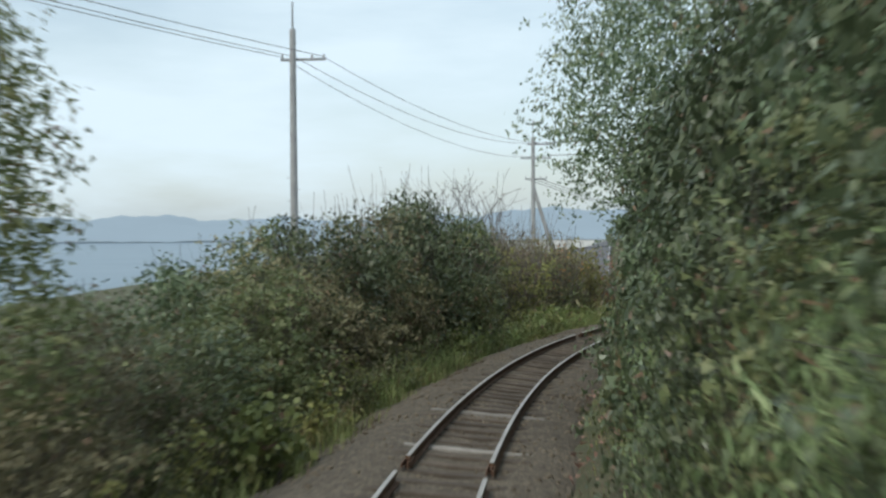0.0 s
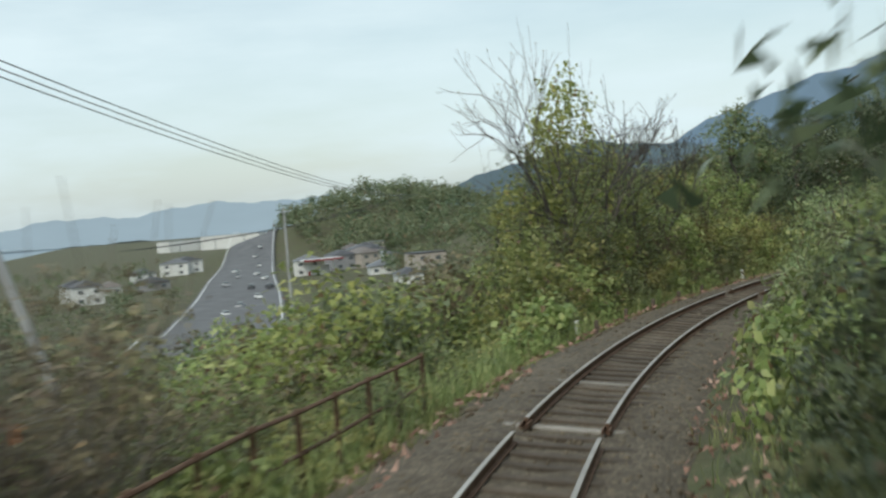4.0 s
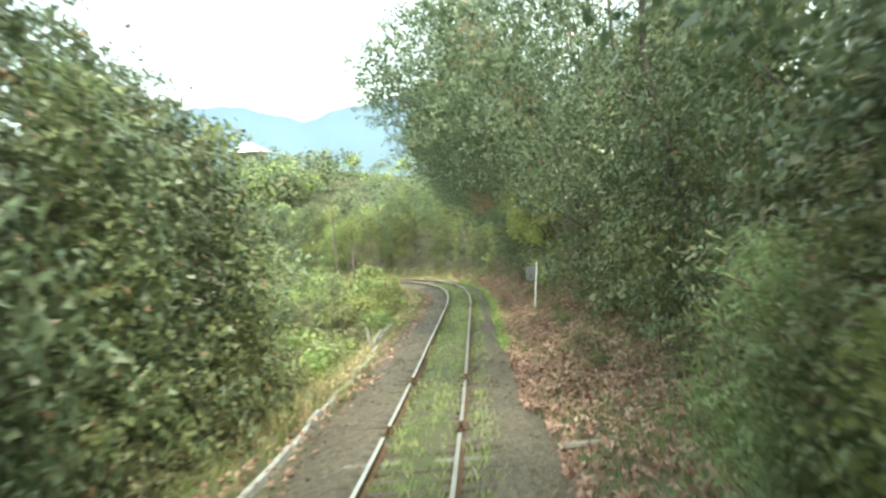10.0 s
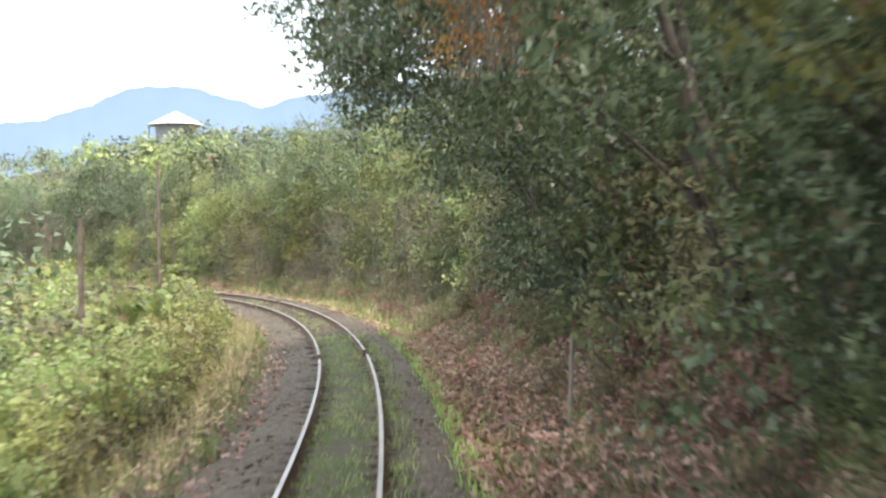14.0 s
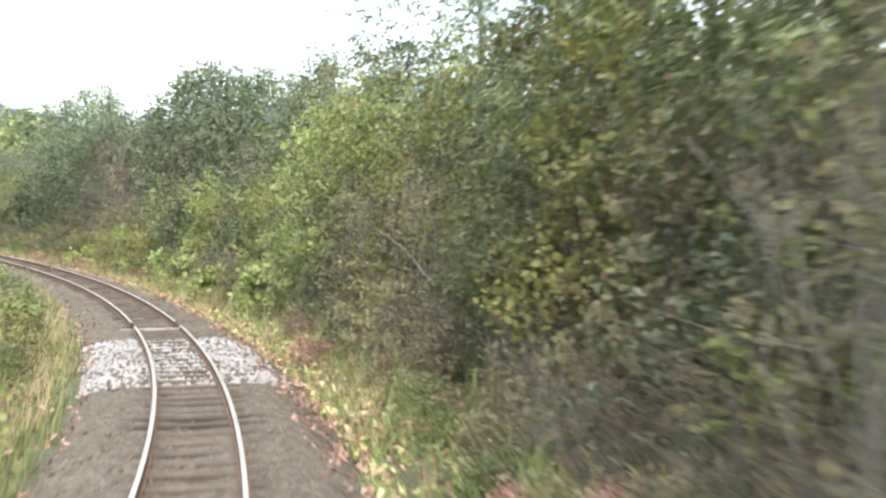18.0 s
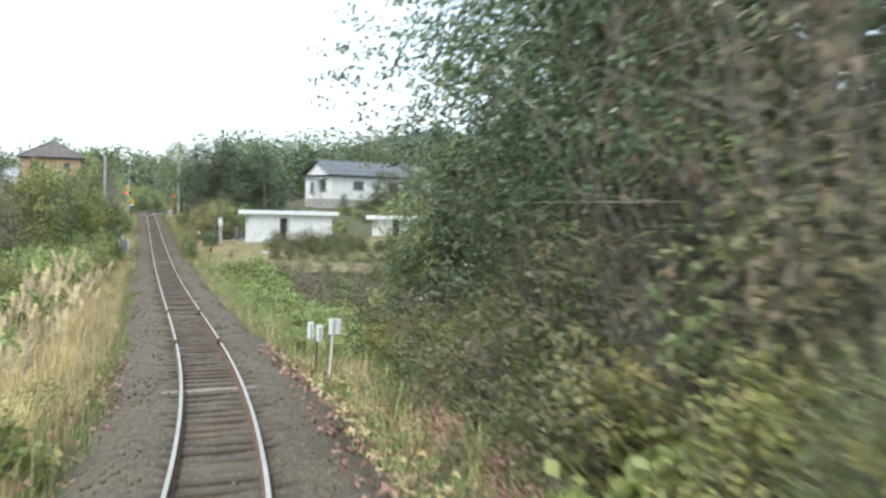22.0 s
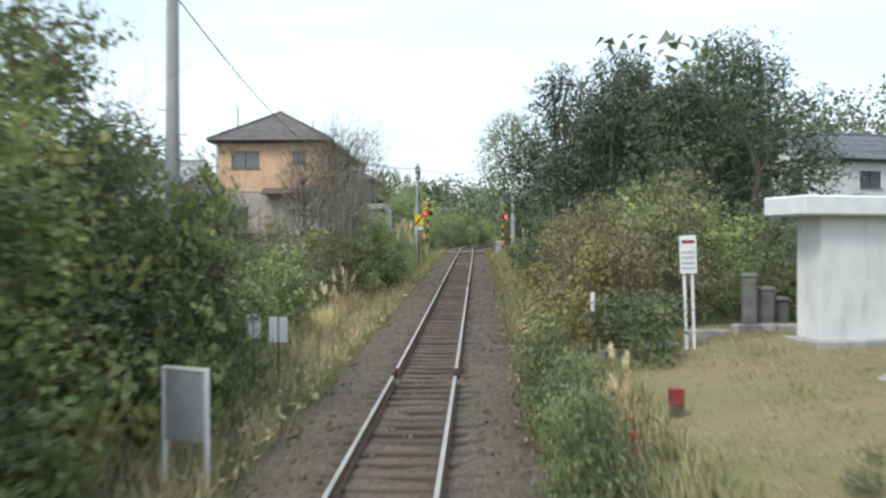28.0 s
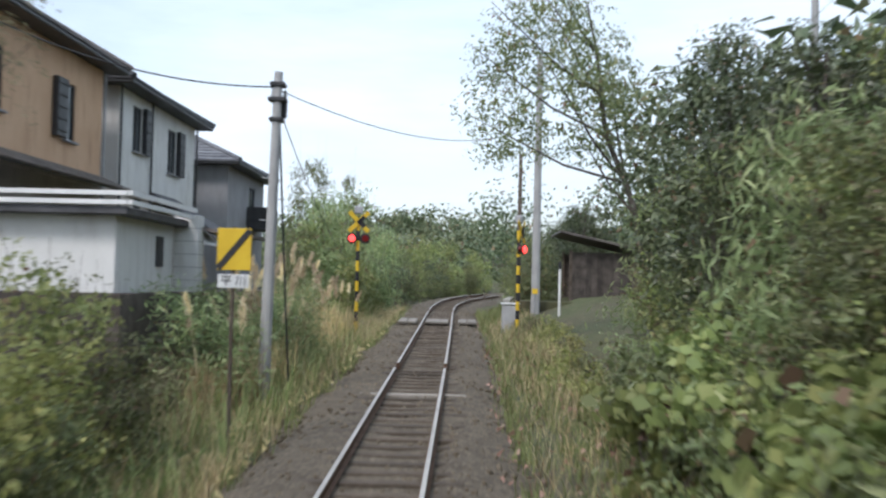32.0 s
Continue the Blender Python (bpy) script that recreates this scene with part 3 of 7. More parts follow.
def crown_arrays(rng, centres, radii, n, length, width, filler=0.1, droop=0.4, shell=0.55, spread=0.6, quad=False):
    q, d = lump_points(rng, centres, radii, max(1, n // 8), shell)
    d = np.repeat(d, 8, 0)  # sprays of eight leaves round a twig's end
    p = np.repeat(q, 8, 0) + rng.normal(0, length * 0.95, d.shape) * [1, 1, 0.6]
    keep = p[:, 2] > 0.02
    a = leaf_arrays(rng, p[keep], d[keep] + np.array([0, 0, 0.5]), length, width, droop, spread, quad)
    m = int(n * filler * 1.4)
    p2, d2 = lump_points(rng, centres, radii * 0.6, m, 0.2)
    keep = p2[:, 2] > 0.02
    b = leaf_arrays(rng, p2[keep], d2[keep], length * 1.35, width * 1.5, droop, spread, quad)
    return joined([a, b])


def stem_arrays(rng, n, H, R, r0=0.018, lean=0.6, out=1.12):
    arr = []
    for _ in range(n):
        a, q = rng.uniform(0, 2 * math.pi), rng.uniform(0.2, 1.0)
        tip = np.array([math.cos(a) * R * q * lean, math.sin(a) * R * q * lean, H * rng.uniform(0.6, out)])
        base = np.array([rng.normal(0, R * 0.15), rng.normal(0, R * 0.15), -0.1])
        t = np.linspace(0, 1, 5)[:, None]
        pts = base * (1 - t) + tip * t + rng.normal(0, R * 0.08, (5, 3)) * (t * (1 - t) * 4)
        arr.append(tube_arrays(pts, np.linspace(r0, r0 * 0.4, 5), 3))
        for _ in range(3):
            i = rng.integers(2, 4)
            tw = pts[i] + rng.normal(0, 1, 3) * [R * 0.3, R * 0.3, H * 0.06] + [0, 0, H * 0.07]
            arr.append(tube_arrays(np.stack([pts[i], tw]), [r0 * 0.35, r0 * 0.15], 3))
    return joined(arr)


def shrub_model(name, label, seed, H, R, n, length, width, leaf, stems=8, lumps=9, bark=None, droop=0.4, filler=0.1, lean=0.6, tall=False, spread=0.6, out=1.12, shell=0.55, quad=False):
    rng = np.random.default_rng(seed)
    lumps = int(lumps * 1.7)
    c, r = [], []
    for i in range(lumps):
        zf = rng.uniform(0.08, 0.88) if i else 0.8
        rad = R * (0.78 if zf < 0.5 else 0.62) * (1.0 if not tall else 0.8)
        a, q = rng.uniform(0, 2 * math.pi), rng.uniform(0.1, 0.75)
        c.append((math.cos(a) * R * q * (1.05 - 0.5 * zf), math.sin(a) * R * q * (1.05 - 0.5 * zf), H * zf))
        r.append(min(rad, H * 0.34) * (rng.uniform(0.5, 0.85) if H > 1.6 else rng.uniform(0.8, 1.1)))
    v, f = crown_arrays(rng, np.array(c), np.array(r), n, length, width, filler, droop, shell, spread, quad)
    if H < 1.6:  # low plants: leaves and stalks in one mesh
        if not stems:
            return tagged(part(name, mesh_of(name, v, f, [leaf]), leaf), label, "shrub")
        sv, sf = stem_arrays(rng, stems, H, R, 0.012, lean, out)
        k = len(f)
        v, f = joined([(v, f), (sv, sf)])
        fm = np.zeros(len(f), np.int32)
        fm[k:] = 1
        return tagged(part(name, mesh_of(name, v, f, [leaf, bark or M["bark"]], fm), leaf), label, "shrub")
    root = thing(name, label, "shrub")
    part("foliage", mesh_of("foliage", v, f, [leaf]), leaf, root)
    sv, sf = stem_arrays(rng, stems, H, R, 0.010, lean, out)
    bk = bark or M["bark"]
    part("branchwork", mesh_of("branchwork", sv, sf, [bk]), bk, root, "thin woody stems")
    return root


def tree_model(name, label, seed, H, R, n, length, width, leaf, trunk_r=0.16, clear=0.3, lumps=16, bark=None, flat=0.8, filler=0.12, shell=0.5, forks=7, shift=(0, 0)):
    rng = np.random.default_rng(seed)
    bk = bark or M["bark"]
    lumps = int(lumps * 1.5)
    root = thing(name, label, "tree")
    t = np.linspace(0, 1, 9)[:, None]
    top = np.array([rng.normal(0, R * 0.12), rng.normal(0, R * 0.12), H * 0.9])
    top[:2] += np.array(shift) * 0.75
    trunk = np.array([0, 0, -0.3]) * (1 - t) + top * t + rng.normal(0, R * 0.05, (9, 3)) * (t * (1 - t) * 4)
    arr = [tube_arrays(trunk, np.linspace(trunk_r, trunk_r * 0.2, 9) * (1 + 0.35 * np.exp(-8 * t[:, 0])), 7)]
    c, r = [], []
    for i in range(lumps):
        zf = clear + (1 - clear) * (i + rng.random()) / lumps
        ring = math.sin(math.pi * min(1, max(0.05, (zf - clear) / (1 - clear) * 0.82 + 0.14)))
        a, q = i * 2.4 + rng.normal(0, 0.5), rng.uniform(0.35, 0.8) * ring
        p = np.array([math.cos(a) * R * q + shift[0], math.sin(a) * R * q + shift[1], H * zf * 0.93])
        c.append(p)
        r.append(R * rng.uniform(0.26, 0.42) * (0.75 + 0.3 * ring))
        if i % max(1, lumps // forks) == 0 or i > lumps - 3:
            j = min(8, max(1, int((zf - 0.1) * 8)))
            mid = (trunk[j] + p) / 2 + [0, 0, -H * 0.02]
            arr.append(tube_arrays(np.stack([trunk[j], mid, p, p + (p - mid) * 0.5]), [trunk_r * 0.34, trunk_r * 0.25, trunk_r * 0.14, trunk_r * 0.04], 5))
    v, f = joined(arr)
    part("trunk", mesh_of("trunk", v, f, [bk], smooth=True), bk, root, "bare trunk with limbs")
    v, f = crown_arrays(rng, np.array(c), np.array(r), n, length, width, filler, 0.3, shell)
    part("crown", mesh_of("crown", v, f, [leaf]), leaf, root)
    return root


def bare_tree(name, label, seed, H):
    """A leafless tree: limbs that fork five times, with few dry leaves left at the ends."""
    rng = np.random.default_rng(seed)
    root = thing(name, label, "tree")
    arr, tips = [], []

    def limb(p, d, ln, r, depth):
        t = np.linspace(0, 1, 4)[:, None]
        bend = rng.normal(0, 0.12, 3) * ln
        pts = p + d * ln * t + bend * (t * t)
        arr.append(tube_arrays(pts, np.linspace(r, r * 0.7, 4), 5 if depth < 2 else 3))
        if depth == 5:
            tips.append(pts[-1])
            return
        for k in range(3 if depth < 4 else 2):
            e = d + rng.normal(0, 0.42, 3) + [0, 0, 0.12]
            limb(pts[-1] if k < 2 else pts[2], e / np.linalg.norm(e), ln * rng.uniform(0.6, 0.85), max(r * 0.64, 0.006), depth + 1)

    limb(np.array([0, 0, -0.2]), np.array([0.05, 0.0, 1.0]), H * 0.3, H * 0.0085, 0)
    v, f = joined(arr)
    part("branchwork", mesh_of("branchwork", v, f, [M["bark"]]), None, root, "bare forking branches")
    tips = np.array(tips)[::2]
    v, f = leaf_arrays(rng, tips, rng.normal(0, 1, tips.shape), 0.09, 0.05)
    part("foliage", mesh_of("foliage", v, f, [L["olive"]]), None, root, "last dry leaves")
    return root


USED = {}


def place(model, p, scale=(1, 1, 1), turn=0.0, lean=(0, 0)):
    m = Matrix.LocRotScale(p, Euler((lean[0], lean[1], turn)), None) @ Matrix.Diagonal((*scale, 1))
    if model.name not in USED:
        USED[model.name] = tuple(scale)
        model.matrix_basis = m
        return model
    s0 = USED[model.name]
    return copy_thing(model, m @ Matrix.Diagonal((1 / s0[0], 1 / s0[1], 1 / s0[2], 1)))


# ---- ground, sea, far mountains ----
def spread_axis(lo, hi, step, far):
    core = np.arange(lo, hi + step, step)
    tail, w = [], step
    x = 0.0
    while x < far:
        w *= 1.28
        x += w
        tail.append(x)
    tail = np.array(tail)
    return np.concatenate([lo - tail[::-1], core, hi + tail])


gx, gy = spread_axis(-40, 250, 2.0, 3200), spread_axis(-50, 490, 2.0, 3200)
GX, GY = np.meshgrid(gx, gy, indexing="ij")
gv = np.stack([GX.ravel(), GY.ravel(), ground_z(GX.ravel(), GY.ravel())], 1)
ii, jj = np.meshgrid(np.arange(len(gx) - 1), np.arange(len(gy) - 1), indexing="ij")
ny = len(gy)
gf = np.stack([ii * ny + jj, (ii + 1) * ny + jj, (ii + 1) * ny + jj + 1, ii * ny + jj + 1], -1).reshape(-1, 4)
tagged(part("ground", mesh_of("ground", gv, gf, [M["soil"]], smooth=True), M["soil"]), "rough ground of soil, weeds and leaf litter", "ground", kind="structure")
tagged(part("water", mesh_of("water", [(-4200, -3500, -22), (-150, -3500, -22), (-150, 4500, -22), (-4200, 4500, -22)], [(0, 1, 2, 3)], [M["water"]]), M["water"]), "grey-blue calm bay under an overcast sky", "sea", kind="structure")


def ridge(name, label, cx, cy, dist, profile, colour, seed, glow):
    """A far wooded range, its haze put into blue colour and glow: azimuth (degrees east of y) and elevation angle, as a
    sloping, broken sheet.
    """
    rng = np.random.default_rng(seed)
    az = np.arange(profile[0][0], profile[-1][0] + 0.01, 0.25)
    el = np.interp(az, [a for a, _ in profile], [b for _, b in profile])
    bumps = sum(np.sin(az * f + rng.uniform(0, 6)) * a for f, a in ((0.9, 0.12), (2.1, 0.06), (5.3, 0.03), (13.0, 0.012)))
    v = []
    for k, (df, zf) in enumerate(((0.86, -0.4), (0.9, 0.25), (0.95, 0.65), (1.0, 1.0), (1.08, 0.4))):
        jit = np.sin(az * 1.3 + k) * 0.006 if 0 < k < 3 else 0
        dd = dist * (df + jit)
        v.append(np.stack([cx + np.sin(np.radians(az)) * dd, cy + np.cos(np.radians(az)) * dd, np.tan(np.radians(np.maximum(el + bumps, 0.05))) * dist * zf], 1))
    v = np.concatenate(v)
    n = len(az)
    i, j = np.meshgrid(np.arange(4), np.arange(n - 1), indexing="ij")
    f = np.stack([i * n + j, i * n + j + 1, (i + 1) * n + j + 1, (i + 1) * n + j], -1).reshape(-1, 4)
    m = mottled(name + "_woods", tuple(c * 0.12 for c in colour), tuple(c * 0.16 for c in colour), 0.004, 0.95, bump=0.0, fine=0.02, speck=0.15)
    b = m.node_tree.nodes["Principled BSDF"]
    # emission in the range's blue stands in for the haze of distance
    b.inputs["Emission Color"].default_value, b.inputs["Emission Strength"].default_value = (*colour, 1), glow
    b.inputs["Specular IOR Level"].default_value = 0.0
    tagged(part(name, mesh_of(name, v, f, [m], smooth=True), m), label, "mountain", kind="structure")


# haze is in each range's colour; the last value is its emission strength
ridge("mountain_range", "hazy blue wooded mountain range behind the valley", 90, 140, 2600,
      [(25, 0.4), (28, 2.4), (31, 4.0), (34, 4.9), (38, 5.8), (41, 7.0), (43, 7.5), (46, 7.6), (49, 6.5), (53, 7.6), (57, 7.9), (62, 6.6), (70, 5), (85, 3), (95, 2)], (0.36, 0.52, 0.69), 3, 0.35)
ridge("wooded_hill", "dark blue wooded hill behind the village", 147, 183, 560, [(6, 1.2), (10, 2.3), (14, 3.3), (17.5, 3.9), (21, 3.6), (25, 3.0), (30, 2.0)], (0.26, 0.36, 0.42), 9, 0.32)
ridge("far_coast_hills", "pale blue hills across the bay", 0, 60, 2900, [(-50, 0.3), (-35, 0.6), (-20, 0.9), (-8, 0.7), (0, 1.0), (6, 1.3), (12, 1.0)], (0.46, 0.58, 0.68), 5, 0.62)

# ---- the railway: ballast, sleepers, rails ----
BED_D, BED_Z = [0, 0.4, 0.72, 0.9, 1.2, 1.62, 2.3, 3.0], [-0.207, -0.198, -0.182, -0.16, -0.16, -0.23, -0.56, -0.95]


def ribbon(s0, s1, step, section):
    """A banked sheet along the line through the (d, z) points of its section; d rows may wander by a function of s."""
    ss = np.arange(s0, s1 + 0.01, step)
    v = [at(s, d + w * math.sin(s * 1.7 + d * 3) + w * math.sin(s * 0.63), z, True)[:] for s in ss for d, z, w in section]
    n = len(section)
    i, j = np.meshgrid(np.arange(len(ss) - 1), np.arange(n - 1), indexing="ij")
    f = np.stack([i * n + j, i * n + j + 1, (i + 1) * n + j + 1, (i + 1) * n + j], -1).reshape(-1, 4)
    return np.array(v), f


WANDER = [0, 0, 0, 0, 0.02, 0.06, 0.10, 0]
section = list(zip(BED_D, BED_Z, WANDER))
bv, bf = ribbon(-20, 480, 0.4, [(-d, z, w) for d, z, w in section[:0:-1]] + section)
rng = np.random.default_rng(11)
bv[:, 2] += rng.normal(0, 0.015, len(bv))
tagged(part("ballast_bed", mesh_of("ballast_bed", bv, bf, [M["ballast"]], smooth=True), M["ballast"]), "brown-grey crushed stone ballast bed", "ballast", kind="structure")

OCT_V = np.array([(1, 0, 0), (-1, 0, 0), (0, 1, 0), (0, -1, 0), (0, 0, 1), (0, 0, -1)], float)
OCT_F = np.array([(0, 2, 4), (2, 1, 4), (1, 3, 4), (3, 0, 4), (2, 0, 5), (1, 2, 5), (3, 1, 5), (0, 3, 5)])


def stones(name, label, n, s0, s1, reach, size, mat, seed):
    rng = np.random.default_rng(seed)
    s, d = rng.uniform(s0, s1, n), rng.uniform(-reach, reach, n)
    z = np.interp(np.abs(d), BED_D, BED_Z)
    v = np.empty((n, 6, 3))
    for i in range(n):
        c = at(s[i], d[i], z[i], True)
        v[i] = OCT_V
        q = Euler(rng.uniform(0, 6.3, 3)).to_matrix()
        v[i] = (OCT_V * rng.uniform(0.6, 1.3, 3) * size * rng.uniform(0.6, 1.3)) @ np.array(q) + c[:]
    f = (OCT_F[None] + 6 * np.arange(n)[:, None, None]).reshape(-1, 3)
    tagged(part(name, mesh_of(name, v.reshape(-1, 3), f, [mat]), mat), label, "gravel", kind="stuff")


stones("ballast_stones", "loose brown ballast stones beside the rails", 26000, 0, 440, 2.4, 0.045, M["stone"], 2)
stones("fresh_ballast_stones", "pale new grey ballast stones heaped over the sleepers", 2300, 240.3, 247.4, 1.95, 0.055, M["fresh_stone"], 4)

HEAD = [(-0.0325, -0.012), (-0.026, 0.0), (0.026, 0.0), (0.0325, -0.012), (0.0325, -0.04), (0.008, -0.052), (0.008, -0.125), (0.0635, -0.14), (0.0635, -0.153), (-0.0635, -0.153), (-0.0635, -0.14), (-0.008, -0.125), (-0.008, -0.052), (-0.0325, -0.04)]


def rail_mesh(d0, s0, s1):
    ss = np.arange(s0, s1 + 0.01, 1.0)
    v = [at(s, d0 + d, z, True)[:] for s in ss for d, z in HEAD]
    n = len(HEAD)
    faces, mats = [], []
    for i in range(len(ss) - 1):
        for j in range(n):
            faces.append((i * n + j, (i + 1) * n + j, (i + 1) * n + (j + 1) % n, i * n + (j + 1) % n))
            mats.append(0 if j < 3 else 1)
    faces += [tuple(range(n)), tuple(range(len(v) - n, len(v)))[::-1]]
    mats += [1, 1]
    return mesh_of("rail", v, faces, [M["railtop"], M["railside"]], mats)


sleeper_me = boxed((2.1, 0.20, 0.14), (0, 0, -0.232), bevel=0.014)
me = bpy.data.meshes.new("sleeper")
sleeper_me.to_mesh(me)
sleeper_me.free()
SLEEPER = me
SLEEPER.materials.append(M["sleeper"])
PALE = SLEEPER.copy()
PALE.materials.clear()
PALE.materials.append(M["pale_sleeper"])
plate_bm = boxed((0.30, 0.16, 0.02), (0, 0, -0.145), bevel=0.004)
PLATE = bpy.data.meshes.new("tie_plate")
plate_bm.to_mesh(PLATE)
plate_bm.free()
PLATE.materials.append(M["railside"])


def banked_pose(s, d=0.0, z=0.0, turn=0.0):
    return Matrix.Translation(at(s, d, z, True)) @ Euler((math.atan(float(np.interp(s, TS, GR))), -float(np.interp(s, TS, BANK)), heading(s) + turn), "XYZ").to_matrix().to_4x4()


def lay_track(s0, s1, n):
    root = thing("railway_track", "single railway track with two steel rails on worn wooden sleepers", "railway track", kind="structure")
    for side in (-RAIL_D, RAIL_D):
        s = s0
        while s < s1:
            e = min(s + 25, s1)
            part("rail", rail_mesh(side, s + 0.006, e - 0.006), M["railtop"], root, "steel rail with a bright worn head")
            for off in (-0.045, 0.045):
                part("fishplate", boxed((0.022, 0.5, 0.075), (0, 0, -0.09), bevel=0.006), M["railside"], root, "rusty fishplate at the rail joint", banked_pose(e, side + off))
            s = e
    r = random.Random(n)
    for k in range(int((s1 - s0) / 0.6)):
        s = s0 + 0.3 + k * 0.6
        m = banked_pose(s, r.uniform(-0.03, 0.03), r.uniform(-0.012, 0.012), r.uniform(-0.025, 0.025))
        part("sleeper", PALE if r.random() < 0.02 else SLEEPER, None, root, "", m)


lay_track(-6, 150, 1)
lay_track(150, 310, 2)
lay_track(310, 466, 3)

# overgrown stretch under the trees: dirt and moss up to the rail feet
ov, of = ribbon(126, 207, 0.4, [(-0.47, -0.20, 0.02), (-0.3, -0.158, 0.05), (0, -0.15, 0.05), (0.3, -0.158, 0.05), (0.47, -0.20, 0.02)])
ov[:, 2] += np.random.default_rng(31).normal(-0.004, 0.014, len(ov))
tagged(part("overgrown_dirt", mesh_of("overgrown_dirt", ov, of, [M["overgrown"]], smooth=True), M["overgrown"]), "mossy dirt and weeds filling the space between the rails", "dirt", kind="structure")

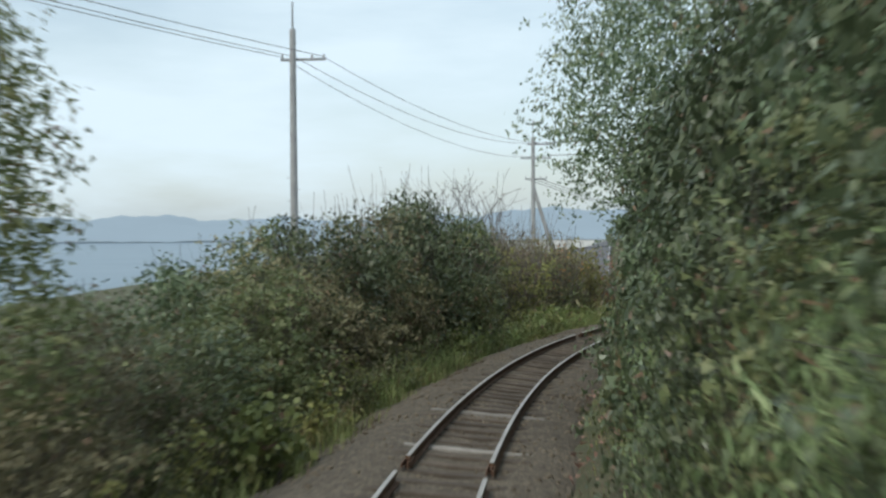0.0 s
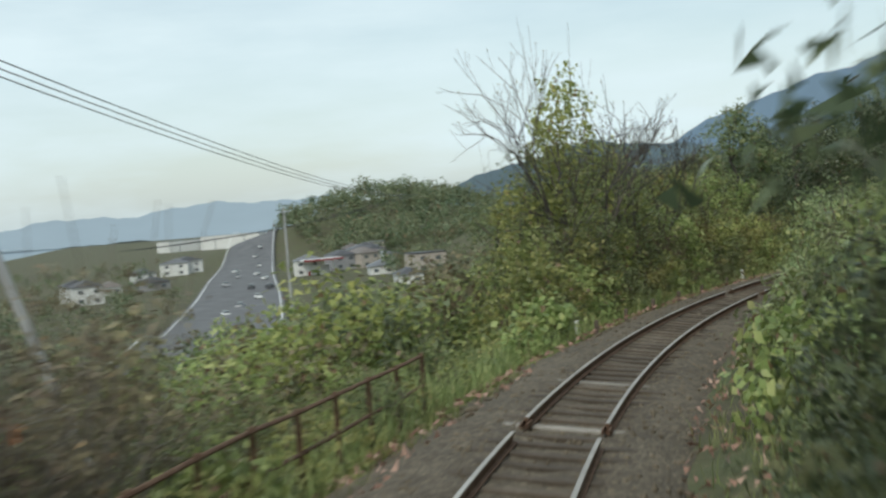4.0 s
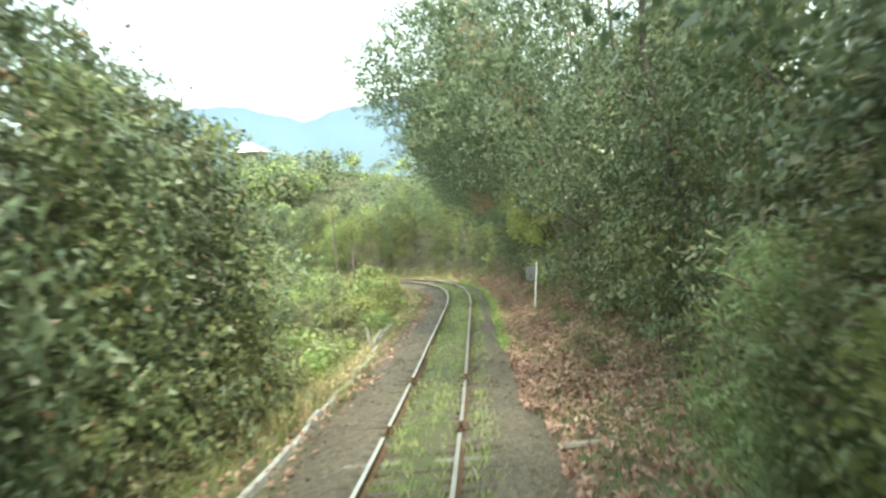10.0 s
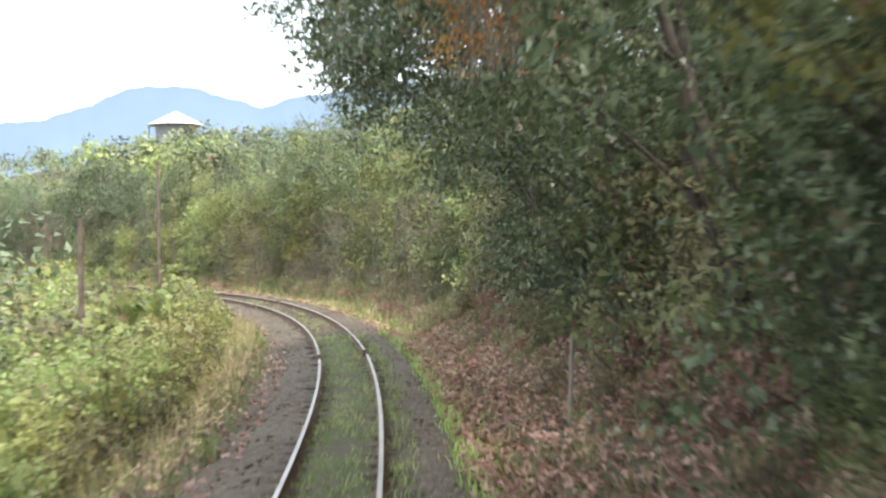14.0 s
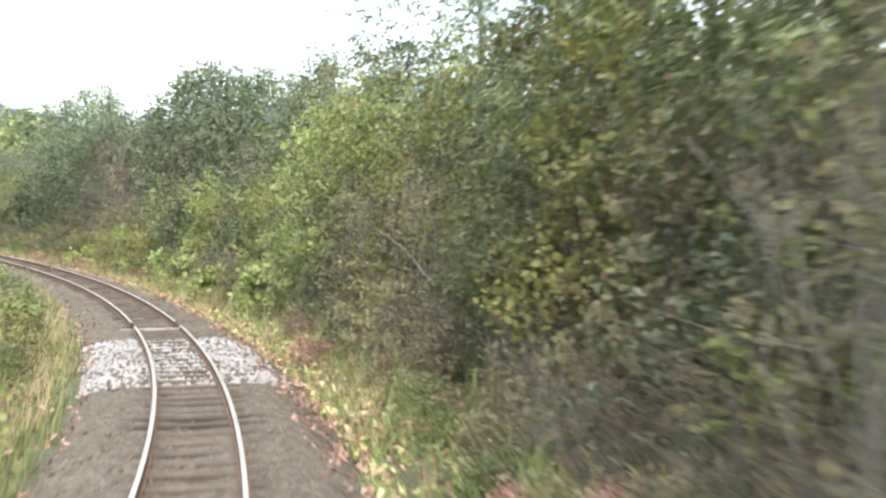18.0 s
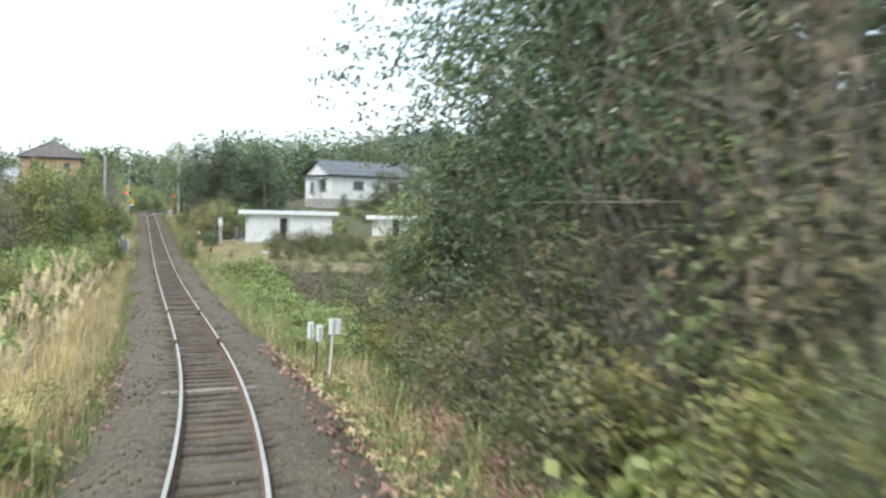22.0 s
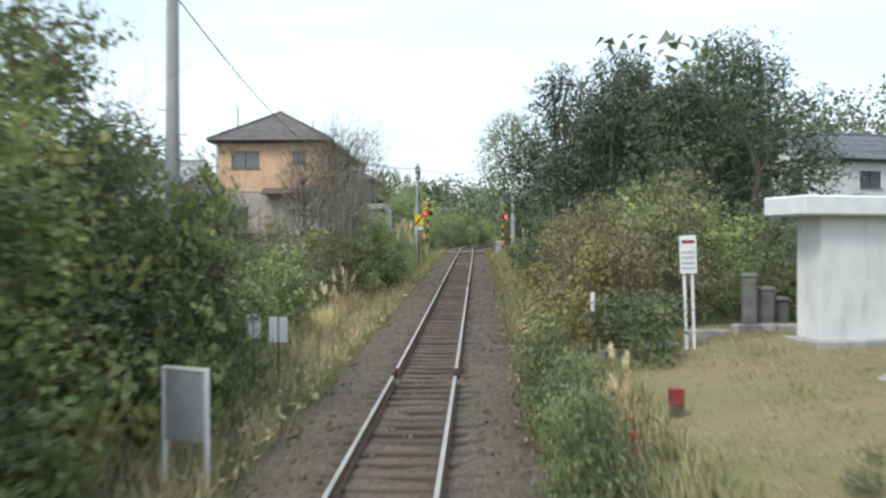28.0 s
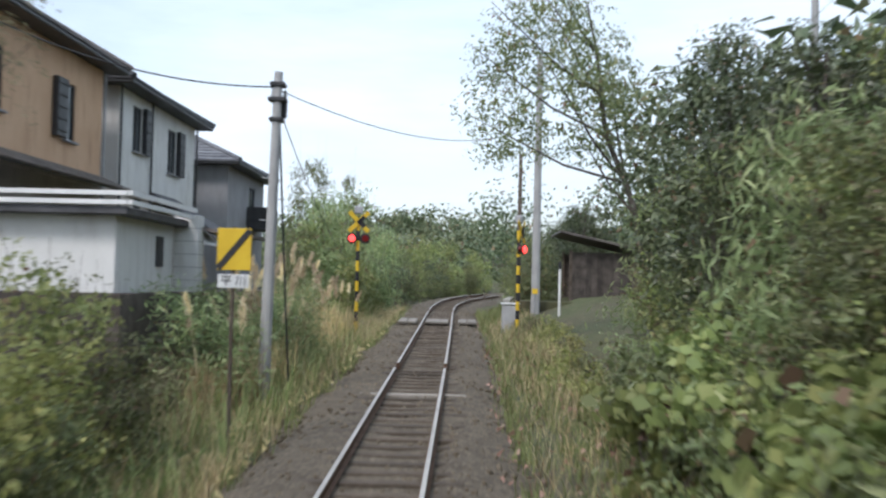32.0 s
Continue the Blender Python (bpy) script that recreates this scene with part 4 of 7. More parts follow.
# ---- plants: one model of each kind, then copies along the line ----
PL = {
    "scrub_s": [shrub_model("shrub", "low tangled green shrub beside the railway", 20 + i, 1.2, 0.85, 910, 0.081, 0.050, L["scrub"], 6, 7) for i in range(2)],
    "kudzu_s": [shrub_model("kudzu_clump", "low mound of broad yellow-green kudzu leaves", 30 + i, 1.0, 0.95, 560, 0.135, 0.112, L["kudzu"], 5, 7, droop=0.2, quad=True) for i in range(2)],
    "yellow_s": [shrub_model("yellowing_shrub", "low shrub with yellowing leaves", 40, 1.2, 0.85, 648, 0.099, 0.065, L["yellow"], 7, 7, quad=True)],
    "dry_s": [shrub_model("withered_undergrowth", "low heap of withered red-brown leaves and stalks", 45, 0.8, 0.85, 840, 0.085, 0.044, L["dry"], 7, 7, bark=M["pale_bark"])],
    "olive_s": [shrub_model("withered_shrub", "dull olive-brown withering shrub", 48, 1.3, 0.95, 840, 0.074, 0.043, L["olive"], 8, 7)],
    "scrub_m": [shrub_model("bush", "dense mixed green bush beside the railway", 50 + i, 3.0, 1.35, 2362, 0.092, 0.055, L["scrub"], 12, 12, out=1.1) for i in range(3)],
    "dark_m": [shrub_model("evergreen_bush", "dense dark glossy evergreen bush", 60 + i, 3.2, 1.45, 2450, 0.092, 0.056, L["dark"], 10, 12) for i in range(2)],
    "kudzu_m": [shrub_model("vine_thicket", "thicket draped with bright kudzu vines", 70 + i, 3.0, 1.45, 2025, 0.105, 0.081, L["kudzu"], 9, 12, droop=0.8, quad=True) for i in range(2)],
    "olive_m": [shrub_model("autumn_bush", "olive and brown half-bare autumn bush", 80 + i, 3.2, 1.4, 2012, 0.085, 0.048, L["olive"], 13, 11, out=1.08) for i in range(2)],
    "yellow_m": [shrub_model("yellow_bush", "bush with large yellow-green leaves", 86, 3.0, 1.35, 1687, 0.112, 0.076, L["yellow"], 12, 11, quad=True)],
    "bamboo_m": [shrub_model("dwarf_bamboo", "thick stand of light green dwarf bamboo", 90 + i, 3.3, 1.35, 2295, 0.215, 0.036, L["bamboo"], 10, 12, droop=0.9, spread=0.9, bark=M["pale_bark"], quad=True) for i in range(2)],
    "twig_m": [shrub_model("bare_bush", "nearly leafless bush of thin branching twigs", 95 + i, 3.6, 1.5, 525, 0.074, 0.041, L["olive"], 26, 9, out=1.12, filler=0.0, lean=0.9, bark=M["pale_bark"]) for i in range(2)],
    "scrub_t": [shrub_model("tall_bush", "tall leafy bush grown up like a young tree", 100 + i, 5.5, 1.9, 4025, 0.107, 0.064, L["scrub"], 12, 17, tall=True) for i in range(2)],
    "kudzu_t": [shrub_model("vine_covered_tree", "tall thicket overgrown with yellow-green vines", 105 + i, 6.0, 1.9, 3105, 0.107, 0.082, L["kudzu"], 12, 18, tall=True, droop=0.8, out=0.95, quad=True) for i in range(2)],
    "dark_t": [tree_model("evergreen_tree", "dark round-crowned evergreen tree", 110 + i, 8.5, 2.9, 8190, 0.137, 0.081, L["dark"], 0.17, 0.16, 22) for i in range(3)],
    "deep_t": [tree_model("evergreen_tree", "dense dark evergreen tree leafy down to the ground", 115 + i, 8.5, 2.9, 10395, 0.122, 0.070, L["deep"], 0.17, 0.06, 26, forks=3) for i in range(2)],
    "green_t": [tree_model("broadleaf_tree", "mid-green broadleaf tree with a loose crown", 120 + i, 8.5, 2.8, 7875, 0.137, 0.081, L["scrub"], 0.15, 0.18, 20) for i in range(2)],
    "open_t": [tree_model("sparse_tree", "thin-crowned tree with visible branches", 130 + i, 8.5, 3.4, 5250, 0.111, 0.067, L["scrub"], 0.12, 0.28, 26, filler=0.02, forks=14, shell=0.2) for i in range(2)],
    "lean_t": [tree_model("overhanging_tree", "dark evergreen tree whose crown hangs over the track", 160 + i, 10.0, 3.2, 10500, 0.100, 0.059, L["canopy"], 0.12, 0.30, 28, shift=(-1.9, 0), forks=2) for i in range(2)],
    "lean_g": [tree_model("overhanging_broadleaf", "dull green tree whose loose crown hangs over the track", 165, 9.0, 2.6, 3850, 0.104, 0.052, L["canopy"], 0.09, 0.4, 22, shift=(-1.8, 0), filler=0.03, shell=0.3, forks=4)],
    "lean_o": [tree_model("leaning_tree", "leafy tree leaning out towards the track with visible limbs", 171, 10.0, 3.3, 8050, 0.118, 0.067, L["scrub"], 0.13, 0.55, 24, shift=(-2.4, 0), filler=0.05, forks=8, shell=0.35)],
    "high_t": [tree_model("thin_tree", "thin half-bare tree with fine branches and few leaves", 173, 9.0, 2.4, 4200, 0.074, 0.041, L["olive"], 0.07, 0.5, 22, filler=0.0, forks=22, shell=0.1)],
    "arch_t": [tree_model("arching_tree", "dark ivy-grown tree arching over the track", 176, 10.0, 3.4, 8400, 0.104, 0.063, L["canopy"], 0.11, 0.62, 22, shift=(-3.9, 0), forks=3)],
    "vine_t": [tree_model("vine_hung_tree", "slender tree hung with bright yellow-green vines", 181, 7.0, 1.7, 2970, 0.120, 0.086, L["yellow"], 0.08, 0.42, 16, shift=(-0.7, 0), forks=5)],
    "dry_m": [shrub_model("withered_thicket", "brown thicket of withered vines, dead stalks and few green leaves", 190 + i, 2.8, 1.4, 1300, 0.085, 0.045, L["withered"], 34, 12, bark=M["pale_bark"], lean=1.0, filler=0.05) for i in range(2)],
    "yellow_t": [shrub_model("yellow_green_tree", "tall bush with yellow-green autumn leaves", 195, 6.0, 1.9, 3200, 0.115, 0.085, L["yellowish"], 16, 18, tall=True, droop=0.6, quad=True)],
    "canopy_t": [tree_model("overhanging_tree", "dark evergreen tree whose high crown reaches far over the track", 210 + i, 11.0, 3.3, 10500, 0.115, 0.07, L["canopy"], 0.10, 0.46, 24, shift=(-4.4, 0), forks=5) for i in range(2)],
    "bare_t": [bare_tree("bare_tree", "leafless tree of fine branching twigs", 220 + i, 9.0) for i in range(2)],
    "orange_b": [shrub_model("autumn_branch_bush", "bush with orange autumn leaves", 150, 2.2, 1.2, 735, 0.074, 0.041, L["orange"], 14, 8, filler=0.0, bark=M["pale_bark"])],
}
BASE_H = {"dry_m": 2.8, "yellow_t": 6.0, "canopy_t": 11.0, "bare_t": 9.0, "scrub_s": 1.2, "kudzu_s": 1.0, "yellow_s": 1.2, "dry_s": 0.8, "olive_s": 1.3, "scrub_m": 3.0, "dark_m": 3.2, "kudzu_m": 3.0, "olive_m": 3.2, "yellow_m": 3.0, "bamboo_m": 3.3,
          "twig_m": 3.6, "scrub_t": 5.5, "kudzu_t": 6.0, "dark_t": 8.5, "deep_t": 8.5, "green_t": 8.5, "open_t": 8.5, "lean_t": 10.0, "lean_g": 9.0, "lean_o": 10.0, "vine_t": 7.0, "arch_t": 10.0, "high_t": 9.0, "orange_b": 2.2}
prng = random.Random(77)


def plant(kind, s, d, H, p=None, wide=1.0):
    model = prng.choice(PL[kind])
    k = H / BASE_H[kind] * prng.uniform(0.86, 1.14)
    w = k ** 0.6 * prng.uniform(0.9, 1.12) * wide
    p = p or on_ground(s, d, 0.12)
    return place(model, p, (w, w, k), prng.uniform(0, 6.28), (prng.uniform(-0.06, 0.06), prng.uniform(-0.06, 0.06)))


def overhang(kind, s, d, H):
    """A tree on the right whose crown reaches back over the line."""
    model = prng.choice(PL[kind])
    k = H / BASE_H[kind]
    return place(model, on_ground(s, d, 0.15), (k, k, k), heading(s) + prng.uniform(-0.5, 0.5), (0, -0.06))


def row(s0, s1, d, H, step, kinds, wander=0.35, wide=1.0):
    """Plants along the line from s0 to s1 at d; kinds is a string of names, repeats weigh more."""
    ks = kinds.split()
    s = s0 + prng.uniform(0, step)
    while s < s1:
        kind = prng.choice(ks)
        plant(kind, s, d + prng.uniform(-wander, wander), H, wide=wide)
        s += step * prng.uniform(0.75, 1.25)


# left of the line
row(8, 62, -3.0, 1.2, 1.3, "scrub_s scrub_s kudzu_s yellow_s")
row(24, 34, -4.6, 4.2, 1.1, "scrub_m olive_m scrub_m dark_m")
row(7, 22, -4.2, 2.7, 1.0, "scrub_m scrub_m dark_m olive_m")
row(22, 36, -4.0, 3.6, 1.5, "scrub_m scrub_m dark_m olive_m")
row(36, 62, -2.95, 0.9, 0.9, "kudzu_s yellow_s kudzu_s", 0.2)
row(32, 42, -4.2, 5.2, 0.95, "olive_m scrub_m dark_m scrub_m")
row(33, 41, -5.4, 5.8, 1.6, "scrub_m twig_m olive_m")
row(41, 62, -4.9, 5.0, 1.0, "olive_m dry_m yellow_m twig_m scrub_m dry_m")
for s, h in ((44, 6.4), (48, 6.8), (53, 6.0)):
    plant("bare_t", s, -5.2, h)
row(8, 24, -6.2, 3.0, 1.4, "scrub_m olive_m dark_m")
row(24, 34, -6.2, 4.4, 1.4, "scrub_m olive_m dark_m")
row(34, 63, -6.2, 5.4, 1.5, "scrub_m olive_m twig_m dry_m")
row(60, 67, -5.2, 4.3, 0.9, "olive_m dry_m orange_b dry_m twig_m")
row(59, 68, -6.8, 4.0, 1.2, "olive_m scrub_m yellow_m")
row(67, 73, -5.6, 2.4, 1.0, "scrub_m olive_m yellow_m")
row(62, 80, -3.2, 1.1, 1.1, "kudzu_s scrub_s yellow_s")
row(64, 80, -4.9, 1.7, 1.4, "kudzu_s scrub_s yellow_s")
row(66, 88, -7.5, 1.6, 1.5, "scrub_s kudzu_s kudzu_m")
row(79, 112, -3.7, 1.5, 1.2, "scrub_s kudzu_s yellow_s")
row(83, 113, -4.6, 3.9, 1.3, "scrub_m kudzu_m yellow_m olive_m kudzu_m")
row(84, 112, -3.8, 2.4, 2.4, "yellow_m kudzu_m scrub_m", 0.2)
for s, h in ((87, 6.6), (90, 8.4), (92, 9.8), (95, 9.6), (98, 8.4), (102.5, 7.4), (106, 6.8)):
    plant("yellow_t", s, -5.8, h)
row(89, 114, -6.6, 6.4, 1.9, "kudzu_t yellow_t kudzu_t")
row(88, 104, -5.4, 4.4, 3.0, "twig_m")
for s, h in ((89, 9.8), (92, 11.2), (96, 10.8), (100, 9.6), (104, 8.4)):
    plant("bare_t", s, -4.9, h)
row(92, 118, -8.6, 7.8, 2.6, "open_t green_t")
row(110, 154, -3.9, 1.3, 1.4, "scrub_s olive_s scrub_s")
row(112, 120, -4.6, 4.4, 1.4, "kudzu_m yellow_m scrub_m")
row(119, 153, -4.9, 4.8, 1.4, "dark_m dark_m scrub_m")
row(130, 151, -4.5, 6.8, 1.8, "dark_m scrub_t dark_m", 0.2)
for s, h in ((133, 8.6), (137, 9.4), (141, 9.0), (145, 8.6), (149, 8.0)):
    plant("dark_t", s, -5.6, h)
row(114, 153, -7.0, 10.2, 3.6, "dark_t green_t dark_t")
row(154, 214, -3.7, 1.1, 1.0, "yellow_s kudzu_s yellow_s olive_s")
row(154, 172, -5.4, 1.3, 1.4, "kudzu_s yellow_s olive_s")
row(172, 216, -5.2, 2.4, 1.4, "kudzu_m yellow_m olive_m kudzu_s")
row(176, 216, -4.2, 2.3, 1.5, "yellow_m kudzu_m yellow_s")
row(158, 218, -8.0, 3.4, 1.9, "kudzu_m scrub_m olive_m dark_m")
row(160, 218, -10.2, 4.0, 2.4, "dark_m olive_m scrub_m kudzu_m", 0.8)
row(154, 176, -6.4, 1.9, 1.5, "olive_s scrub_s kudzu_s olive_m")
row(224, 290, -10, 2.8, 3.2, "kudzu_m scrub_m olive_m scrub_t", 1.2)
row(214, 292, -3.3, 1.0, 1.5, "yellow_s kudzu_s scrub_s")
row(216, 292, -5.2, 1.8, 2.2, "scrub_s kudzu_m yellow_s")
row(296, 318, -4.9, 1.4, 1.3, "kudzu_s kudzu_s scrub_s")
row(318, 350, -4.6, 2.3, 1.1, "kudzu_m yellow_m kudzu_m scrub_m")
row(308, 364, -5.9, 2.6, 1.5, "kudzu_m kudzu_m scrub_m yellow_m olive_m")
row(306, 356, -8.6, 5.2, 1.9, "scrub_t olive_m dry_m olive_m")
row(312, 358, -12.5, 7.2, 3.6, "green_t dark_t green_t")
for s in (347, 349, 351):
    plant("kudzu_t", s, -4.6, 5.4)
row(346, 354, -4.8, 5.0, 1.5, "scrub_t olive_m yellow_m")
row(346, 354, -6.0, 6.6, 1.8, "scrub_t scrub_t kudzu_t")
row(331, 346, -7.0, 6.6, 1.7, "scrub_t yellow_t kudzu_t scrub_t")
row(354.5, 361, -5.2, 4.8, 1.3, "scrub_t olive_m scrub_m", 0.25)
row(354, 363, -4.9, 3.2, 1.6, "scrub_m olive_m kudzu_m")
row(354.8, 359.4, -3.85, 3.9, 0.8, "scrub_m olive_m scrub_m kudzu_m", 0.12, 0.75)
for s, kind in ((351.4, "scrub_t"), (353, "kudzu_t"), (354.6, "scrub_t"), (355.8, "scrub_t")):
    plant(kind, s, -4.9, 7.3 if s < 354 else 6.6)
row(340, 351, -3.4, 1.2, 1.4, "scrub_s yellow_s kudzu_s")
row(345, 354, -6.4, 6.0, 3.0, "high_t bare_t")
row(355, 361, -5.8, 4.7, 1.7, "scrub_t open_t scrub_t")
row(330, 346, -6.6, 4.4, 1.6, "scrub_m olive_m dark_m")
row(362, 384, -4.6, 2.3, 1.8, "scrub_m olive_m twig_m kudzu_m")
row(364, 386, -6.5, 3.2, 2.4, "scrub_m twig_m olive_m")
row(380, 402, -4.4, 2.7, 1.6, "scrub_m kudzu_m yellow_m")
row(380, 390, -4.9, 6.0, 1.3, "twig_m bare_t twig_m")
row(380, 392, -5.2, 3.0, 1.1, "scrub_m dry_m yellow_m olive_m")
row(382, 391, -6.3, 7.0, 1.8, "twig_m high_t bare_t")
row(391, 397, -5.4, 4.2, 2.0, "twig_m olive_m")
row(398, 410, -4.3, 0.7, 1.2, "scrub_s olive_s", 0.3)
row(389.5, 394, -4.3, 4.2, 1.0, "yellow_m bamboo_m yellow_m", 0.3)
plant("high_t", 396, -5.4, 9.2)
plant("high_t", 391.5, -6.2, 7.0)
row(386, 400, -3.5, 1.2, 1.3, "scrub_s yellow_s kudzu_s")
row(402, 425, -4.2, 1.1, 1.5, "scrub_s kudzu_s olive_s")
row(404, 414, -3.9, 2.2, 1.2, "bamboo_m scrub_m bamboo_m", 0.3)
row(430, 476, -4.2, 2.6, 1.8, "scrub_m kudzu_m dark_m")
row(432, 478, -7.0, 4.0, 2.8, "scrub_t kudzu_m")
for s, dd, h in ((436, -5.0, 5.6), (441, -3.9, 5.0), (437.5, -6.2, 5.2)):
    plant("bamboo_m", s, dd, h)
plant("green_t", 16, -5.3, 6.4)
# right of the line
row(10, 62, 2.95, 3.2, 1.15, "dark_m scrub_m dark_m bamboo_m", 0.12, 0.72)
row(9, 62, 3.5, 2.0, 1.2, "scrub_m dark_m scrub_s", 0.15)
row(9, 62, 4.1, 4.6, 1.3, "dark_m dark_m scrub_t dark_m", 0.25)
row(8, 60, 6.4, 8.2, 3.8, "dark_t dark_t green_t")
row(20, 46, 4.7, 6.4, 2.2, "dark_t", 0.2)
row(62, 80, 3.3, 1.5, 1.2, "scrub_s kudzu_s bamboo_m", 0.2)
row(62, 82, 4.4, 2.9, 1.5, "scrub_m kudzu_m bamboo_m")
row(64, 84, 8.5, 7.0, 3.5, "green_t open_t")
row(80, 110, 3.3, 1.7, 0.9, "bamboo_m bamboo_m scrub_s", 0.2)
row(80, 110, 4.3, 3.2, 1.1, "bamboo_m bamboo_m bamboo_m scrub_m")
row(84, 104, 8.6, 8.0, 3.4, "open_t high_t green_t")
row(104, 113, 8.2, 8.6, 3.0, "dark_t green_t")
row(113, 131, 3.5, 3.2, 1.2, "dark_m scrub_m scrub_m", 0.2)
row(131, 143, 5.0, 3.6, 1.3, "dark_m scrub_m olive_m", 0.3)
row(130, 139, 3.7, 2.6, 1.0, "bamboo_m kudzu_m scrub_m", 0.2, 0.8)
row(112, 142, 6.1, 8.4, 2.8, "dark_t dark_t scrub_t")
row(141, 206, 3.8, 0.5, 2.6, "olive_s olive_s scrub_s", 0.5)
row(142, 206, 4.7, 0.9, 1.3, "olive_s olive_s scrub_s dry_s", 0.4)
row(143, 206, 5.1, 4.2, 1.7, "dark_m scrub_m dark_m olive_m")
row(144, 206, 7.4, 9.0, 3.6, "dark_t dark_t dark_t green_t")
row(148, 207, 6.3, 5.0, 2.2, "dark_m dark_m scrub_t")
for s in (118, 123, 128, 133, 147, 154, 161, 168, 175, 181, 186, 191, 196, 200):
    overhang("lean_t", s + prng.uniform(-1, 1), 5.9 if s < 122 else 5.6 if s < 178 else 5.2, 10.8)
for s in (38, 44, 50, 56):
    overhang("lean_g", s, 5.3, 8.4)
row(30, 60, 6.2, 7.6, 2.6, "dark_t scrub_t")
for s in (124, 127.5, 131):
    overhang("arch_t", s, 4.6, 10.4)
for s, dd, h in ((172.5, 4.2, 5.8), (174.5, 4.3, 6.2), (180.5, 4.9, 7.2)):
    overhang("vine_t", s, dd, h)
for s in (24, 31, 46, 51.5, 57):
    overhang("lean_t", s, 5.2 if s < 40 else 4.9, 9.6 if s < 40 else 8.8)
row(204, 250, 3.6, 0.9, 1.2, "scrub_s olive_s olive_s", 0.4)
row(204, 238, 4.8, 4.2, 1.3, "scrub_m olive_m dry_m twig_m dark_m kudzu_m")
row(206, 292, 3.5, 0.6, 1.4, "dry_s dry_s olive_s", 0.4)
row(206, 290, 4.1, 1.5, 1.6, "dry_m dry_m twig_m olive_s", 0.25)
row(206, 240, 6.4, 8.0, 2.2, "yellow_t green_t kudzu_t scrub_t")
for s in (160, 165.5, 171, 176, 181.5, 187, 192, 197):
    overhang("canopy_t", s, 5.5, 11.2 if s < 190 else 10.4)
for s in (222, 227, 232, 237, 242):
    overhang("lean_g", s, 6.2, 8.8)
for s, dd, h in ((218, 5.2, 5.6), (224, 5.4, 6.4), (229, 5.2, 5.2), (234, 5.0, 6.2), (239, 5.2, 5.4), (244, 5.0, 6.0)):
    plant("yellow_t" if h > 5.5 else "kudzu_t", s, dd, h)
row(238, 252, 4.6, 3.6, 1.4, "scrub_m olive_m olive_m twig_m twig_m")
row(236, 256, 6.2, 6.4, 1.9, "yellow_t kudzu_t scrub_t")
row(250, 292, 3.9, 1.3, 1.2, "scrub_s kudzu_s olive_s", 0.4)
row(250, 274, 4.9, 4.2, 1.3, "kudzu_m dark_m scrub_m olive_m twig_m scrub_m")
row(270, 282, 4.0, 2.4, 1.5, "bamboo_m kudzu_m yellow_m", 0.2, 0.8)
row(274, 290, 4.9, 3.4, 1.3, "dark_m olive_m twig_m scrub_m")
for s, dd, h in ((249, 4.6, 6.0), (251.5, 4.5, 6.6), (254, 4.8, 5.4)):
    plant("kudzu_t", s, dd, h)
for s in (262, 266, 271):
    plant("twig_m", s, 5.4, 6.5)
for s, dd, h in ((279, 5.6, 6.0), (281, 6.0, 8.0), (283, 5.6, 7.4), (285, 5.2, 3.0), (287, 5.4, 3.2)):
    plant("dry_m", s, dd, h)
for s in (282, 286, 289):
    overhang("lean_t", s, 7.4, 10.2)
row(252, 274, 7.2, 8.8, 2.2, "scrub_t dark_t yellow_t dark_t")
row(274, 290, 7.4, 9.4, 2.6, "green_t dark_t dark_t")
row(286, 302, 5.2, 2.2, 1.6, "dry_m scrub_m yellow_m")
row(286, 297, 8.4, 9.6, 2.8, "dark_t dark_t green_t")
row(296, 303, 8.0, 7.4, 2.4, "dark_t green_t")
for s, dd, h in ((300.5, 7.4, 6.5), (303, 8.6, 7.0), (304.5, 10.5, 6.4), (302, 6.3, 3.6), (304, 7.6, 3.2)):
    plant("dark_t" if h > 4 else "dark_m", s, dd, h)
row(302, 344, 3.0, 0.5, 1.0, "kudzu_s olive_s kudzu_s yellow_s", 0.3)
row(302, 344, 3.9, 0.7, 0.9, "kudzu_s yellow_s", 0.4)
row(304, 344, 4.9, 0.9, 0.8, "kudzu_s yellow_s", 0.5)
row(304, 344, 6.3, 1.1, 0.8, "kudzu_s kudzu_s yellow_s", 0.5)
row(304, 345, 7.9, 1.0, 1.5, "kudzu_s olive_s", 0.5)
for dd in (9.2, 11, 13, 15, 17.5, 20, 23, 26.5):
    row(304, 344, dd, 1.55, 2.1, "olive_s scrub_s dry_m scrub_s olive_s yellow_s", 1.0, 1.6)
row(350.4, 359, 2.12, 1.55, 0.5, "bamboo_m scrub_s scrub_s scrub_m", 0.1, 0.62)
row(362, 379, 4.1, 3.1, 1.0, "yellow_m scrub_m yellow_m dry_m olive_m", 0.3)
row(363, 379, 3.3, 1.4, 1.1, "olive_s yellow_s scrub_s", 0.3)
row(379, 390, 4.3, 2.9, 1.2, "dark_m dark_m scrub_m")
row(389, 402, 3.5, 1.5, 1.0, "kudzu_s scrub_s bamboo_m scrub_s", 0.3)
for s, dd, h in ((401, 6.4, 6.0), (404.5, 6.0, 6.2), (408, 6.4, 6.0)):
    plant("dark_t", s, dd, h)
row(363, 381, 5.6, 3.8, 1.2, "olive_m scrub_m kudzu_m olive_m yellow_m")
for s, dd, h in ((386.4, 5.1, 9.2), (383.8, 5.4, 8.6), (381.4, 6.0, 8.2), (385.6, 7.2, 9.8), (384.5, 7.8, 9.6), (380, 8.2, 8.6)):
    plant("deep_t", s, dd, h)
row(359, 362.5, 4.0, 1.4, 0.8, "scrub_s dark_m scrub_m", 0.3)
